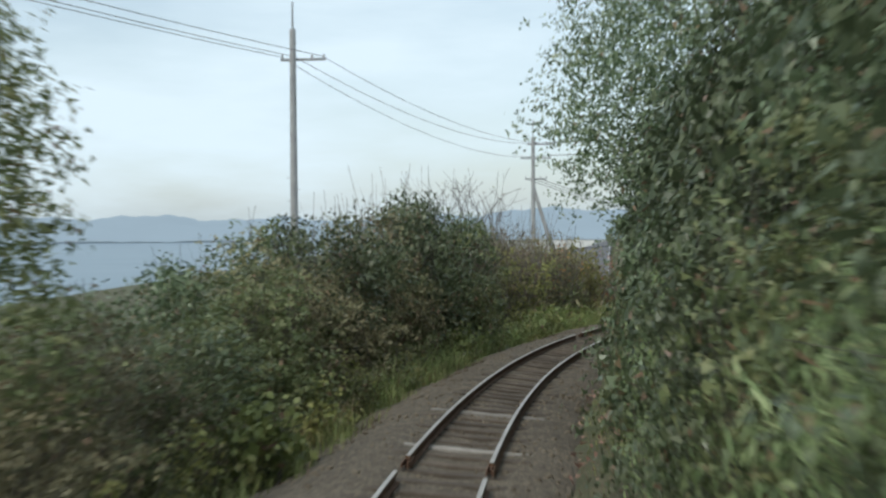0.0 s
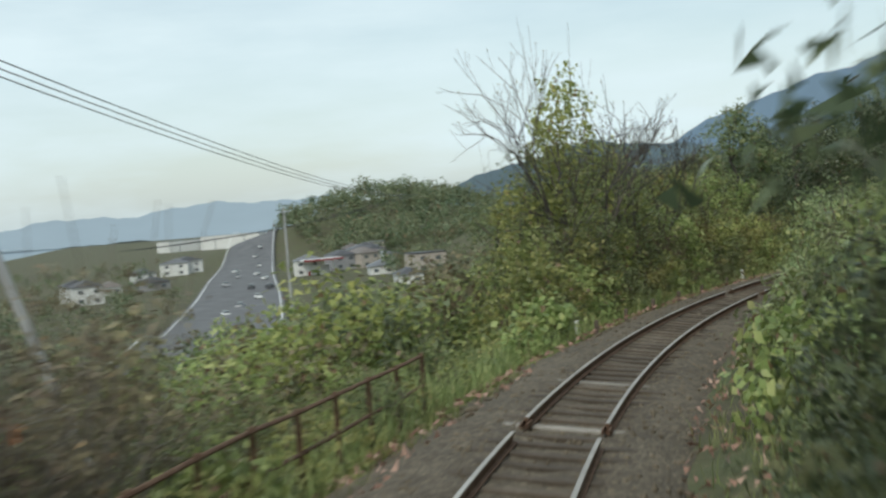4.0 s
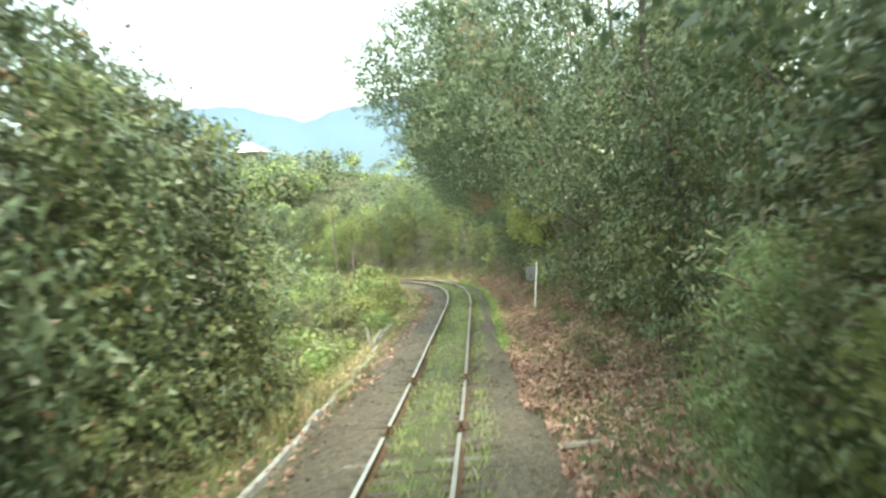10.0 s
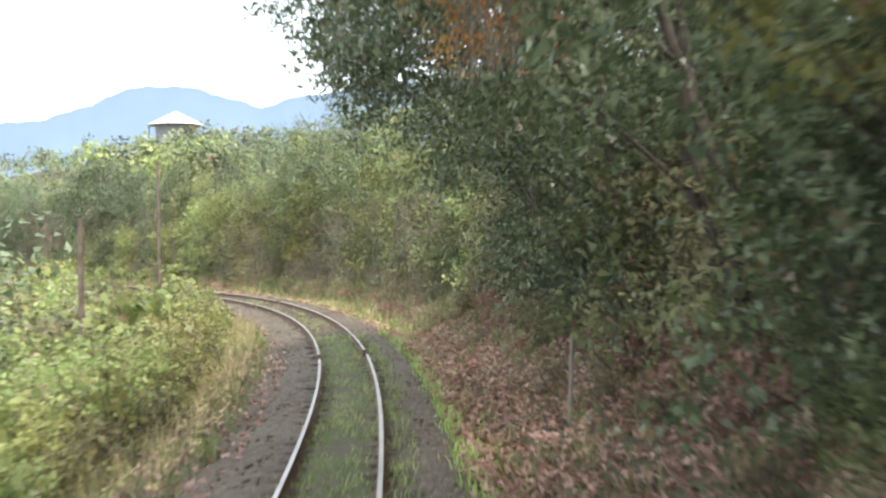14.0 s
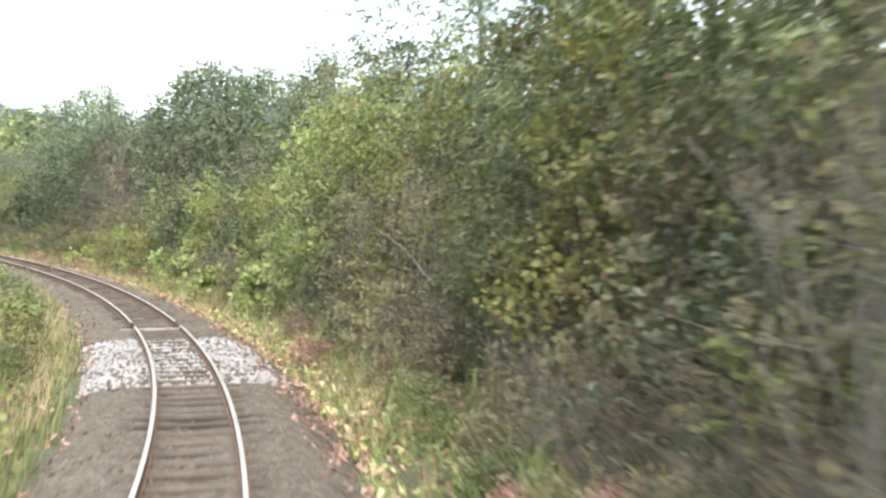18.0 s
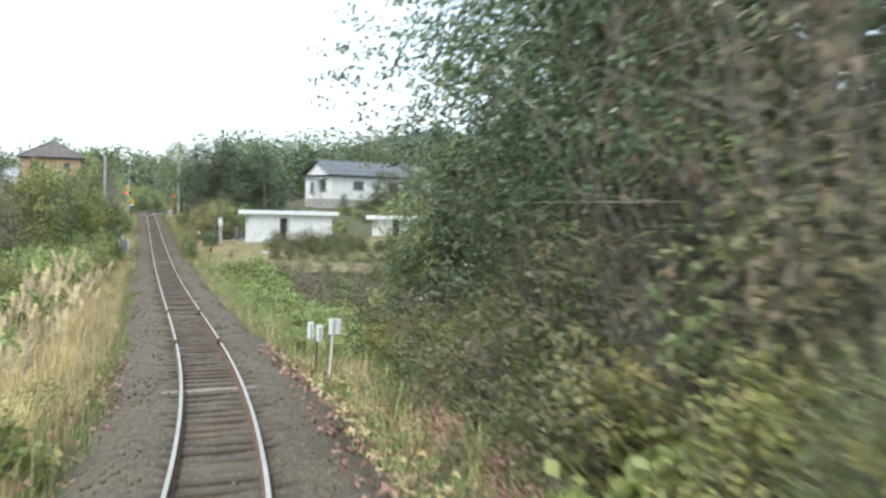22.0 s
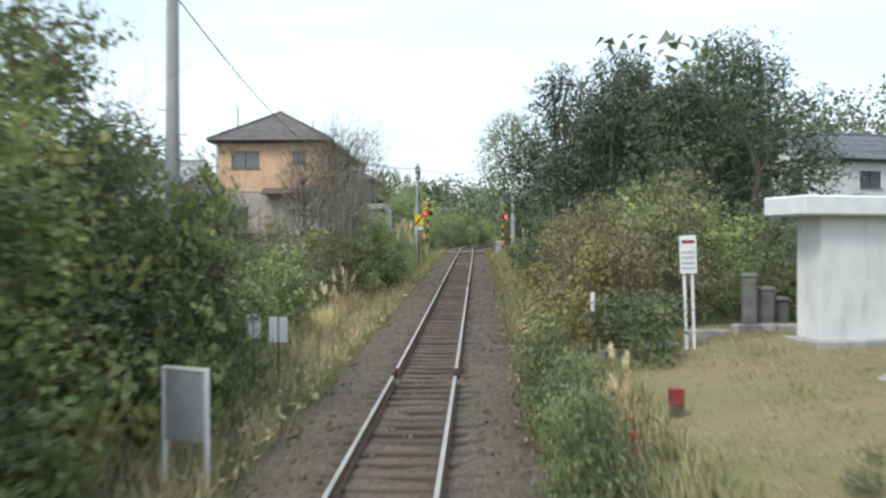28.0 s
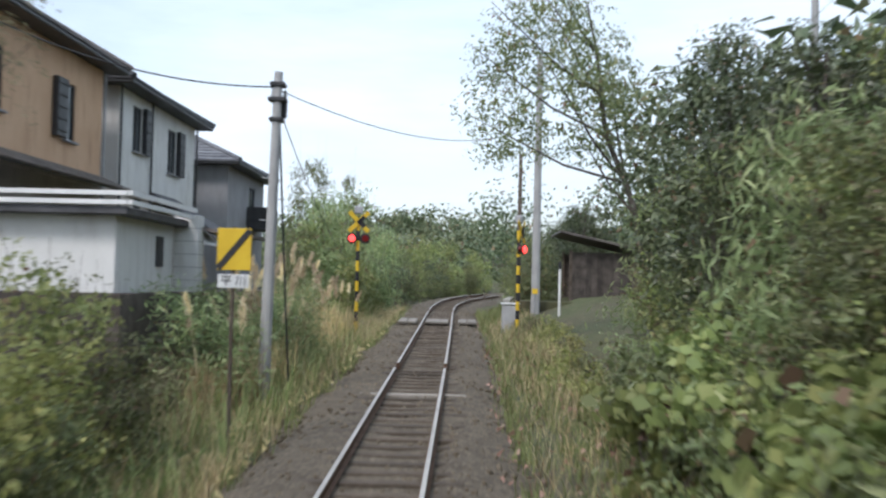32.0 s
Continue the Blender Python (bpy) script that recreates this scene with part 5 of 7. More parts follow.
row(340, 345.4, 4.2, 0.7, 1.0, "kudzu_s scrub_s", 0.4)
row(340, 345.4, 5.6, 0.9, 1.0, "kudzu_s scrub_s olive_s", 0.4)
row(340, 345.2, 7.0, 1.0, 1.0, "scrub_s olive_s", 0.4)
row(362.5, 374, 7.6, 2.6, 1.6, "kudzu_m scrub_m")
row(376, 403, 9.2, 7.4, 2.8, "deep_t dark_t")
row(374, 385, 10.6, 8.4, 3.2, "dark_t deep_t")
row(390, 401, 4.2, 1.6, 1.2, "kudzu_s kudzu_m scrub_s", 0.3)
row(391, 401, 5.4, 4.2, 1.2, "bamboo_m scrub_t bamboo_m kudzu_t")
row(401, 415, 6.5, 4.6, 1.2, "bamboo_m scrub_t kudzu_t olive_m", 0.2)
row(398, 416, 8.8, 6.4, 2.2, "green_t scrub_t dark_t yellow_t")
row(401, 424, 3.6, 0.7, 1.4, "scrub_s olive_s yellow_s", 0.4)
overhang("lean_o", 414, 6.4, 10.5)
row(366, 402, 17, 1.0, 1.8, "scrub_s olive_s kudzu_s", 1.2)
row(366, 402, 22, 1.0, 1.8, "scrub_s kudzu_s olive_s", 1.4)
row(368, 380, 25, 1.2, 1.8, "scrub_s scrub_s olive_s", 1.2)
row(356, 380, 30, 3.6, 2.4, "scrub_t dark_m", 1.4)
row(356, 384, 35, 3.8, 2.6, "scrub_t dark_m", 1.4)
row(372, 404, 27, 1.2, 2.2, "scrub_s olive_s", 1.4)
for s, dd, h in ((398, 27.5, 5.4), (399.5, 29.4, 5.8), (401, 31.5, 6.4), (402, 33.6, 6.2)):
    plant("scrub_t", s, dd, h)
for k in range(13):
    plant(prng.choice(["scrub_m", "olive_m", "scrub_m"]), 354.5 + prng.uniform(-1, 1), 8.8 + k * 1.05, 1.9)
    plant(prng.choice(["olive_m", "scrub_s", "scrub_m"]), 350.8 + prng.uniform(-0.8, 0.8), 8.4 + k * 1.05, 1.3)
for dd in (8, 9.6, 11.2, 13, 14.8, 16.6, 18.5, 20.5):
    plant(prng.choice(["olive_m", "scrub_m"]), 344.5 + prng.uniform(-1, 1), dd, 1.7)
row(432, 476, 4.4, 3.2, 1.7, "scrub_m kudzu_m dark_m")
row(438, 478, 7.0, 4.6, 2.8, "scrub_t dark_t")
for k in range(8):
    plant(prng.choice(["dark_m", "scrub_t", "kudzu_m"]), 479 + prng.uniform(0, 6), -7 + k * 2, 3.4)

# woods on the hillsides: crowns that nobody could count, joined by colour
wrng = np.random.default_rng(8)
WOODS = {"far": [], "dark": [], "kudzu": [], "olive": [], "yellowish": []}


def woods(n, x0, x1, y0, y1, kinds, H, clear=30, leaf=1.0, along=False):
    """Crowns over a rectangle of the plan, or over a stretch of s and d along the line."""
    ks = kinds.split()
    xs, ys = wrng.uniform(x0, x1, n), wrng.uniform(y0, y1, n)
    if along:
        q = [at(s, d) for s, d in zip(xs, ys)]
        xs, ys = np.array([p.x for p in q]), np.array([p.y for p in q])
    S, D, _ = nearest(xs, ys)
    zs = ground_z(xs, ys)
    for x, y, z, s, dd in zip(xs, ys, zs, S, D):
        if abs(dd) < clear or (380 < s < 421 and 13 < dd < 38):
            continue
        h = H * wrng.uniform(0.65, 1.35)
        k = 7
        a = wrng.uniform(0, 6.28, k)
        q = wrng.uniform(0.1, 0.62, k) * h * 0.5
        c = np.stack([x + np.cos(a) * q, y + np.sin(a) * q, z + h * wrng.uniform(0.3, 0.82, k)], 1)
        p, nn = lump_points(wrng, c, np.full(k, h * 0.26) * wrng.uniform(0.7, 1.2, k), int(95 / leaf ** 2), 0.6)
        WOODS[ks[wrng.integers(len(ks))]].append(leaf_arrays(wrng, p, nn + [0, 0, 0.4], h * 0.105 * leaf, h * 0.075 * leaf))


woods(110, 318, 372, 358, 402, "far dark kudzu", 13.0, 40)
woods(120, 432, 478, -45, -9, "far dark kudzu", 4.0, 8, 0.6, True)
woods(120, 440, 478, 9, 45, "far dark kudzu", 4.0, 8, 0.6, True)
woods(110, 160, 226, -30, -15, "kudzu far olive kudzu", 3.6, 12, 0.6, True)
woods(230, 58, 96, -30, -9, "kudzu far olive kudzu", 3.0, 8, 0.7, True)
woods(180, 60, 120, -75, -30, "far kudzu olive", 3.4, 20, 0.8, True)
woods(210, 80, 116, -26, -9.5, "yellowish kudzu olive far kudzu", 4.3, 8, 0.5, True)
woods(150, 84, 134, -60, -26, "far kudzu olive yellowish", 6.5, 20, 0.6, True)
woods(760, 205, 430, 205, 560, "far far dark kudzu", 8.5, 40)
woods(260, 120, 215, 160, 330, "far kudzu kudzu olive dark", 5.0, 22)
woods(460, 92, 210, 520, 720, "far dark far", 11, 60)
woods(150, -110, 20, 400, 680, "far dark olive", 6, 60)
woods(42, 168, 174.5, 322, 346, "dark dark far", 8.0, 9, 0.6)
woods(240, 168, 240, 366, 450, "dark far dark", 9.0, 9, 0.42)
woods(170, 234, 276, 9, 34, "yellowish kudzu yellowish", 5.0, 8, 0.6, True)
woods(90, 204, 236, -26, -7, "yellowish kudzu olive yellowish", 3.4, 6, 0.6, True)
woods(46, 160, 222, -26, -11, "dark far dark olive", 5.4, 10, 0.5, True)
woods(120, 88, 140, 290, 430, "far dark olive", 7, 26)
woods(240, -60, 62, 150, 225, "far dark olive kudzu", 4.6, 40)
woods(130, -70, 20, 268, 400, "far dark olive", 6, 40)
woods(140, -70, 12, 80, 300, "far dark", 6, 34)
woods(120, 150, 260, 60, 160, "far dark", 9, 45)
for key, arr in WOODS.items():
    v, f = joined(arr)
    tagged(part("distant_woods", mesh_of("distant_woods", v, f, [L[key]]), L[key]), {"far": "distant green broadleaf woods on the hillside", "dark": "distant dark evergreen woods on the hillside", "kudzu": "distant yellow-green vines over the valley woods", "olive": "distant brownish autumn woods in the valley", "yellowish": "bright yellow-green vines covering the far bank"}[key], "woods", kind="stuff")

# ---- grass, reeds, litter ----
BLADE = [(0, 1, 3), (0, 3, 2), (2, 3, 4)]


def surface_z(pts, ss, dd):
    """Height of the ballast or the ground, whichever is higher."""
    g = ground_z(pts[:, 0], pts[:, 1])
    b = np.array([at(s, d, float(np.interp(abs(d), BED_D, BED_Z)), True)[2] for s, d in zip(ss, dd)])
    return np.where(np.abs(dd) < 3.0, np.maximum(b, g), g)


def blades(name, label, mat, spans, seed, h=0.3, w=0.007, bend=0.5, category="grass", k=8, lift=0.0):
    """Grass blades in tufts; spans: (s0, s1, d0, d1, number of tufts)."""
    rng = np.random.default_rng(seed)
    vs = []
    for s0, s1, d0, d1, n in spans:
        ss, dd = rng.uniform(s0, s1, n), rng.uniform(d0, d1, n)
        pts = np.array([at(s, d, 0, True)[:] for s, d in zip(ss, dd)])
        pts[:, 2] = surface_z(pts, ss, dd) - 0.02 + lift
        p = np.repeat(pts, k, 0) + rng.normal(0, 0.09, (n * k, 3)) * [1, 1, 0]
        a = rng.uniform(0, 6.28, n * k)
        L_ = h * rng.uniform(0.5, 1.4, n * k) * np.repeat(rng.uniform(0.6, 1.4, n), k)
        out = np.stack([np.cos(a), np.sin(a), a * 0], 1)
        side = np.stack([-np.sin(a), np.cos(a), a * 0], 1) * w
        mid = p + out * (L_ * bend * 0.4)[:, None] + np.array([0, 0, 1]) * (L_ * 0.62)[:, None]
        tip = p + out * (L_ * bend)[:, None] + np.array([0, 0, 1]) * (L_ * 0.85)[:, None]
        vs.append(np.stack([p - side, p + side, mid - side * 0.8, mid + side * 0.8, tip], 1))
    v = np.concatenate(vs)
    f = (np.arange(len(v))[:, None, None] * 5 + np.array(BLADE)).reshape(-1, 3)
    return tagged(part(name, mesh_of(name, v.reshape(-1, 3), f, [mat]), mat), label, category, kind="stuff")


blades("grass_verge", "green grass and weeds along the edge of the ballast", L["grass"],
       [(0, 78, -3.4, -2.0, 900), (80, 110, -3.4, -2.6, 250), (138, 206, 2.0, 4.6, 700), (0, 120, 1.9, 3.0, 900), (110, 150, -3.8, -2.5, 500), (148, 215, -4.2, -1.9, 1500), (205, 300, 2.2, 4.2, 1500), (205, 300, -3.8, -1.9, 2000), (296, 340, -3.7, -1.9, 900),
        (340, 440, -3.7, -1.75, 2200), (300, 352, 1.9, 4.2, 900), (344, 440, 1.75, 3.7, 3800)], 3, 0.34)
blades("tall_grass", "tall soft green grass in front of the thicket", L["grass"], [(26, 60, -3.9, -2.4, 1500), (80, 112, -3.6, -2.5, 220), (62, 80, -4.5, -2.6, 600), (206, 292, 2.9, 4.4, 450), (296, 346, 2.3, 3.4, 160), (392, 424, -3.8, -2.3, 260)], 41, 0.75, 0.009, 0.55)
blades("weeds_between_rails", "dull green weeds grown over the sleepers between the rails", L["grass"], [(128, 206, -0.5, 0.5, 1700), (134, 206, 0.62, 1.0, 400), (206, 232, -0.5, 0.5, 120)], 5, 0.15, 0.008, 0.7)
blades("bright_weeds", "bright green weeds in a strip beside the rails", L["moss"], [(156, 206, 1.55, 2.3, 2400), (206, 234, 2.0, 3.3, 2600), (234, 300, 2.2, 3.3, 2200)], 7, 0.17, 0.01, 0.7, k=6)
blades("dry_grass", "straw-coloured dry grass", L["straw"],
       [(20, 62, -3.9, -2.7, 400), (146, 205, -5.0, -2.4, 800), (290, 345, -5.2, -2.3, 2200), (345, 440, -4.0, -2.0, 1600), (300, 346, 2.0, 4.0, 350), (206, 300, 2.3, 4.4, 900), (206, 290, -3.8, -2.2, 700), (344, 428, 2.0, 3.6, 800), (294, 310, 5, 15, 1400)], 9, 0.5, 0.006, 0.6)
blades("lawn_grass", "short patchy dry grass of the lawn", L["lawn_grass"], [(345.5, 363, 3.4, 12, 7000), (346, 362, 12, 24, 1500)], 21, 0.085, 0.006, 0.7, k=7, lift=0.08)


def litter(name, label, mat, spans, seed, size=0.11):
    rng = np.random.default_rng(seed)
    arr = []
    for s0, s1, d0, d1, n in spans:
        ss, dd = rng.uniform(s0, s1, n), rng.uniform(d0, d1, n)
        p = np.array([at(s, d)[:] for s, d in zip(ss, dd)])
        p[:, 2] = surface_z(p, ss, dd) + rng.uniform(0.0, 0.08, n) + np.interp(np.abs(dd), [1.6, 1.9, 2.8, 3.4], [0, 0.13, 0.13, 0.04])
        arr.append(leaf_arrays(rng, p, np.tile([0.0, 0, 1.0], (n, 1)), size, size * 0.55, spread=0.7))
    v, f = joined(arr)
    tagged(part(name, mesh_of(name, v, f, [mat]), mat), label, "leaf litter", kind="stuff")


litter("fallen_leaves", "red-brown fallen leaves covering the bank", L["dry"], [(150, 206, -3.6, -1.4, 3500), (146, 207, 1.6, 5.0, 32500), (137, 146, 1.9, 5.0, 3000), (128, 138, 2.3, 5.0, 1300), (206, 300, 1.5, 4.8, 9000), (60, 150, -3.9, -1.6, 3000), (0, 130, 1.6, 3.4, 2600), (206, 300, -3.4, -1.6, 2500), (340, 430, 1.5, 3.4, 1500)], 13, 0.13)
litter("straw_litter", "pale dry stalks lying on the bank", L["straw"], [(206, 300, 2.0, 4.8, 3500), (300, 350, 3, 22, 1200), (152, 200, -4.5, -2.2, 1200), (340, 430, -3.6, -1.8, 1200)], 17, 0.16)


def reed_model(seed, n=170, plumes=2):
    rng = np.random.default_rng(seed)
    root = thing("pampas_clump", "clump of pampas grass with pale feathery plumes", "grass clump", group="pampas clumps")
    vs = []
    for _ in range(n):
        a, L_ = rng.uniform(0, 6.28), rng.uniform(0.8, 1.6)
        b = rng.normal(0, 0.2, 3) * [1, 1, 0]
        o = np.array([math.cos(a), math.sin(a), 0])
        sd_ = np.array([-math.sin(a), math.cos(a), 0]) * 0.006
        lean = rng.uniform(0.2, 0.75)
        mid, tip = b + o * L_ * lean * 0.35 + [0, 0, L_ * 0.65], b + o * L_ * lean + [0, 0, L_ * rng.uniform(0.6, 0.9)]
        vs.append([b - sd_, b + sd_, mid - sd_, mid + sd_, tip])
    v = np.array(vs)
    part("blade_tuft", mesh_of("blade_tuft", v.reshape(-1, 3), (np.arange(len(v))[:, None, None] * 5 + np.array(BLADE)).reshape(-1, 3), [L["straw"]]), None, root, "arching straw-coloured blades")
    for _ in range(plumes):
        a, h = rng.uniform(0, 6.28), rng.uniform(1.35, 1.95)
        o = np.array([math.cos(a), math.sin(a), 0]) * rng.uniform(0.15, 0.5)
        t = np.linspace(0, 1, 5)[:, None]
        line = o * t ** 1.6 + np.array([0, 0, h]) * t
        sv, sf = tube_arrays(line, [0.006, 0.006, 0.005, 0.005, 0.003], 3)
        tip = line[-1]
        k = 130
        u = rng.random(k)
        axis = o * 0.35 + np.array([0, 0, 0.32])
        p = tip + axis * u[:, None] + rng.normal(0, 0.026, (k, 3)) * (1.3 - u[:, None])
        across = np.cross(rng.normal(0, 1, (k, 3)), axis)
        nv, nf = leaf_arrays(rng, p, across / (np.linalg.norm(across, axis=1)[:, None] + 1e-9), 0.13, 0.02, -0.8, 0.15)
        vv, ff = joined([(sv, sf), (nv, nf)])
        part("plume", mesh_of("plume", vv, ff, [L["plume"]]), None, root, "pale feathery seed plume")
    return root


REEDS = [reed_model(200 + i) for i in range(2)]
BASE_H["reed"] = 1.7
PL["reed"] = REEDS
row(288, 330, -3.5, 1.5, 0.9, "reed", 0.3)
row(290, 332, -4.5, 1.9, 1.0, "reed", 0.4)
row(368, 380, -3.7, 1.2, 1.2, "reed", 0.3)
row(344, 356, -4.2, 1.0, 3.0, "reed", 0.3)
row(403, 424, -3.5, 1.9, 1.0, "reed", 0.4)
row(406, 422, -4.6, 2.2, 1.3, "reed", 0.4)
row(50, 60, -3.4, 1.3, 2.2, "reed", 0.3)
row(160, 182, -4.2, 0.9, 2.0, "reed", 0.4)
row(354, 358, 3.0, 1.0, 2.0, "reed", 0.2)


# ---- single plants that stand out ----
def ivy_tree(s, d, H):
    rng = np.random.default_rng(301)
    root = thing("ivy_clad_tree", "tree trunk fully wrapped in dark glossy ivy leaves", "tree", Matrix.Translation(on_ground(s, d, 0.2)))
    t = np.linspace(0, 1, 8)
    tr = tube_arrays(np.stack([0.1 * np.sin(t * 3), 0.06 * t, t * H], 1), np.linspace(0.2, 0.1, 8), 8)
    part("trunk", mesh_of("trunk", *tr, [M["bark"]], smooth=True), None, root, "bark of the trunk")
    n = 2600
    z = rng.uniform(0.0, H * 0.95, n)
    a = rng.uniform(0, 6.28, n)
    r = 0.42 + 0.12 * np.sin(z * 2.2 + a) + rng.normal(0, 0.06, n)
    p = np.stack([np.cos(a) * r, np.sin(a) * r, z], 1)
    v, f = leaf_arrays(rng, p, np.stack([np.cos(a), np.sin(a), 0.3 + 0 * a], 1), 0.13, 0.10, 1.0, 0.35)
    part("ivy", mesh_of("ivy", v, f, [L["dark"]]), None, root, "dense ivy leaves")
    c = np.array([(-1.2, 0.5, H * 0.95), (0.3, 0.8, H * 1.05), (-2.4, -0.3, H * 0.98), (1.5, -0.6, H), (-0.6, -1.2, H * 0.92), (-2.6, 1.0, H * 1.08), (-1.5, 2.2, H * 1.06), (1.4, 1.6, H * 0.94), (0.2, 2.6, H * 0.98)])
    v, f = crown_arrays(rng, c, np.full(len(c), 1.2), 3400, 0.2, 0.12)
    part("crown", mesh_of("crown", v, f, [L["dark"]]), None, root, "dark overhanging crown")
    return root


ivy_tree(114.5, 3.1, 7.4)
plant("open_t", 89, -5.5, 8.8)
plant("open_t", 96, -5.8, 8.6)
for s, d, h in ((177.5, 4.4, 4.4), (179, 4.6, 5.2)):
    plant("yellow_s", s, d, min(h, 2.2))
for s, d, z in ((183, 1.7, 5.2), (180.5, 2.0, 5.5), (185, 1.5, 5.4), (199, 5.6, 5.0), (158, 1.4, 8.6), (157, 2.4, 6.8)):
    plant("orange_b", s, d, 1.5, at(s, d, z - 1))
for s, h in ((56, 4.0), (61.5, 4.2)):
    plant("orange_b", s, -4.8, h)
plant("orange_b", 300, 5.6, 1.3)
for s, d, h in ((440, -6.5, 9.0), (443, -8.2, 8.2), (450, -7, 8.0)):
    plant("scrub_t", s, d, h, wide=0.55)


# ---- poles and wires ----
def place_at(s, d, z=None, turn=0.0):
    """A pose on the line's own axes: x to the right, y along the line; z over the rails, or on the ground."""
    p = at(s, d, z or 0.0)
    if z is None:
        p.z = gz(p.x, p.y)
    return Matrix.Translation(p) @ Matrix.Rotation(heading(s) + turn, 4, "Z")


def insulator(root, x, y, z):
    bm = bmesh.new()
    bmesh.ops.create_cone(bm, cap_ends=True, segments=8, radius1=0.05, radius2=0.03, depth=0.16, matrix=Matrix.Translation((x, y, z + 0.08)))
    part("insulator", bm, M["grey_paint"], root, "porcelain insulator")


def utility_pole(label, s, d, top, arms=(), r=0.15, mat=None, turn=0.0, peak=0.0, transformer=False, strut=None, lean=0.0):
    """arms: (height under the top, length, shift); top over the rails."""
    m = place_at(s, d, None, turn)
    h = at(s, d).z + top - m.translation.z
    root = thing("utility_pole", label, "utility pole", m @ Matrix.Rotation(lean, 4, "Y"), "utility poles")
    tube("shaft", [(0, 0, -0.5), (0, 0, h)], [r * 1.15, r * 0.72], mat or M["pole"], root, 10)
    for down, ln, sh in arms:
        part("crossarm", boxed((ln, 0.09, 0.09), (sh, 0.14, h - down), bevel=0.01), M["steel"], root, "steel crossarm")
        for k in (-0.46, -0.2, 0.2, 0.46):
            insulator(root, sh + k * ln, 0.14, h - down + 0.04)
    if peak:
        tube("ground_wire_mast", [(0, 0, h - 0.3), (0, 0, h + peak)], [0.045, 0.03], M["steel"], root, 6)
    if transformer:
        bm = bmesh.new()
        bmesh.ops.create_cone(bm, cap_ends=True, segments=12, radius1=0.2, radius2=0.2, depth=0.55, matrix=Matrix.Translation((0.12, 0.26, h - 0.75)))
        part("transformer", bm, M["grey_paint"], root, "grey transformer can")
        part("bracket", boxed((0.12, 0.4, 0.06), (0.05, 0.12, h - 0.45)), M["steel"], root)
    for k in range(4):
        part("step_bolt", boxed((0.2, 0.02, 0.02), (0.14 * (-1) ** k, 0, h * 0.5 + k * 0.42)), M["steel"], root)
    if strut:
        tube("strut", [(0, 0, h - 3.6), (strut, 0.3, -0.4)], [r * 0.75, r * 0.8], M["pole"], root, 8, "leaning strut pole")
    return root, h, m


def wire(a, b, sag, r=0.012):
    t = np.linspace(0, 1, 17)[:, None]
    p = np.array(a) * (1 - t) + np.array(b) * t - np.array([0, 0, 4 * sag]) * (t * (1 - t))
    v, f = tube_arrays(p, np.full(17, r), 4)
    tagged(part("overhead_wire", mesh_of("overhead_wire", v, f, [M["black"]]), None), "thin black overhead wire hanging between poles", "wire", "overhead wires")


rootA, hA, mA = utility_pole("grey concrete utility pole with one crossarm beside the thicket", 40.9, -10.6, 11.2, [(1.1, 1.7, 0.35)], peak=1.0, turn=0.2)
rootB, hB, mB = utility_pole("grey concrete utility pole with three crossarms and a strut", 75.2, -16.8, 11.6, [(0.5, 2.0, 0.6), (1.5, 2.2, 0.2), (3.0, 1.6, 0.2)], r=0.18, peak=1.3, strut=4.5, turn=0.5)
pA = [mA @ Vector((x, 0.14, hA - 1.0)) for x in (-0.45, 0.05, 1.1)]
pB = [mB @ Vector((x, 0.14, hB - z)) for x, z in ((-0.7, 1.4), (0.1, 0.4), (1.5, 0.4))]
for a, b in zip(pA, pB):
    wire(a, b, 0.9)
back = Vector((-34, -8, 12.5))
for k, a in enumerate(pA):
    wire(back + Vector((k * 0.5, 0, 0)), a, 1.0)
for k, b in enumerate(pB):
    wire(b, Vector((150 + k * 0.8, 100 + k * 2, 19)), 0.8, 0.018)
    wire(mB @ Vector((0.5 * k - 0.5, 0.14, hB - 3.0)), Vector((52 + k, 215, 3.5)), 1.4, 0.022)
    wire(Vector((8 + k, 175, -1.0)), Vector((52 + k, 215, 3.5)), 1.0, 0.025)
utility_pole("far concrete utility pole standing below the line", 128, -62, 6.0, [(0.5, 1.6, 0)])
rootC, hC, mC = utility_pole("tall concrete utility pole among trees beside the line", 357.7, -4.2, 7.3, r=0.135)
rootD, hD, mD = utility_pole("concrete utility pole with a transformer near the houses", 405.7, -2.95, 6.15, r=0.115, lean=0.02)
for dz_, w_ in ((0.25, 0.3), (0.55, 0.36), (0.95, 0.28)):
    part("clamp", boxed((w_, 0.3, 0.09), (0, 0.03, hD - dz_), bevel=0.02), M["dark_metal"], rootD, "dark wire clamp")
for x_ in (-0.12, 0.12):
    insulator(rootD, x_, 0.14, hD - 0.5)
part("junction_box", boxed((0.2, 0.16, 0.34), (0.06, 0.2, hD - 0.72), bevel=0.03), M["dark_metal"], rootD, "dark cable box")
rootE, hE, mE = utility_pole("tall plain steel pole beside the level crossing", 428.5, 4.0, 11.0, r=0.17, mat=M["pole"])
rootF, hF, mF = utility_pole("thin dark wooden pole beside the level crossing", 428.0, 3.25, 6.8, r=0.1, mat=M["wood_post"])
rootG, hG, mG = utility_pole("far pole above the trees behind the hedge", 406.9, 8.15, 10.9, r=0.09)
utility_pole("leaning wooden pole on the valley side", 200.5, -6.3, 3.4, r=0.09, mat=M["wood_post"])
utility_pole("weathered wooden pole over the vines", 227.7, -4.6, 6.9, r=0.09, mat=M["wood_post"])
utility_pole("pale concrete pole standing in a thicket", 318, -7.4, 4.6, r=0.14)
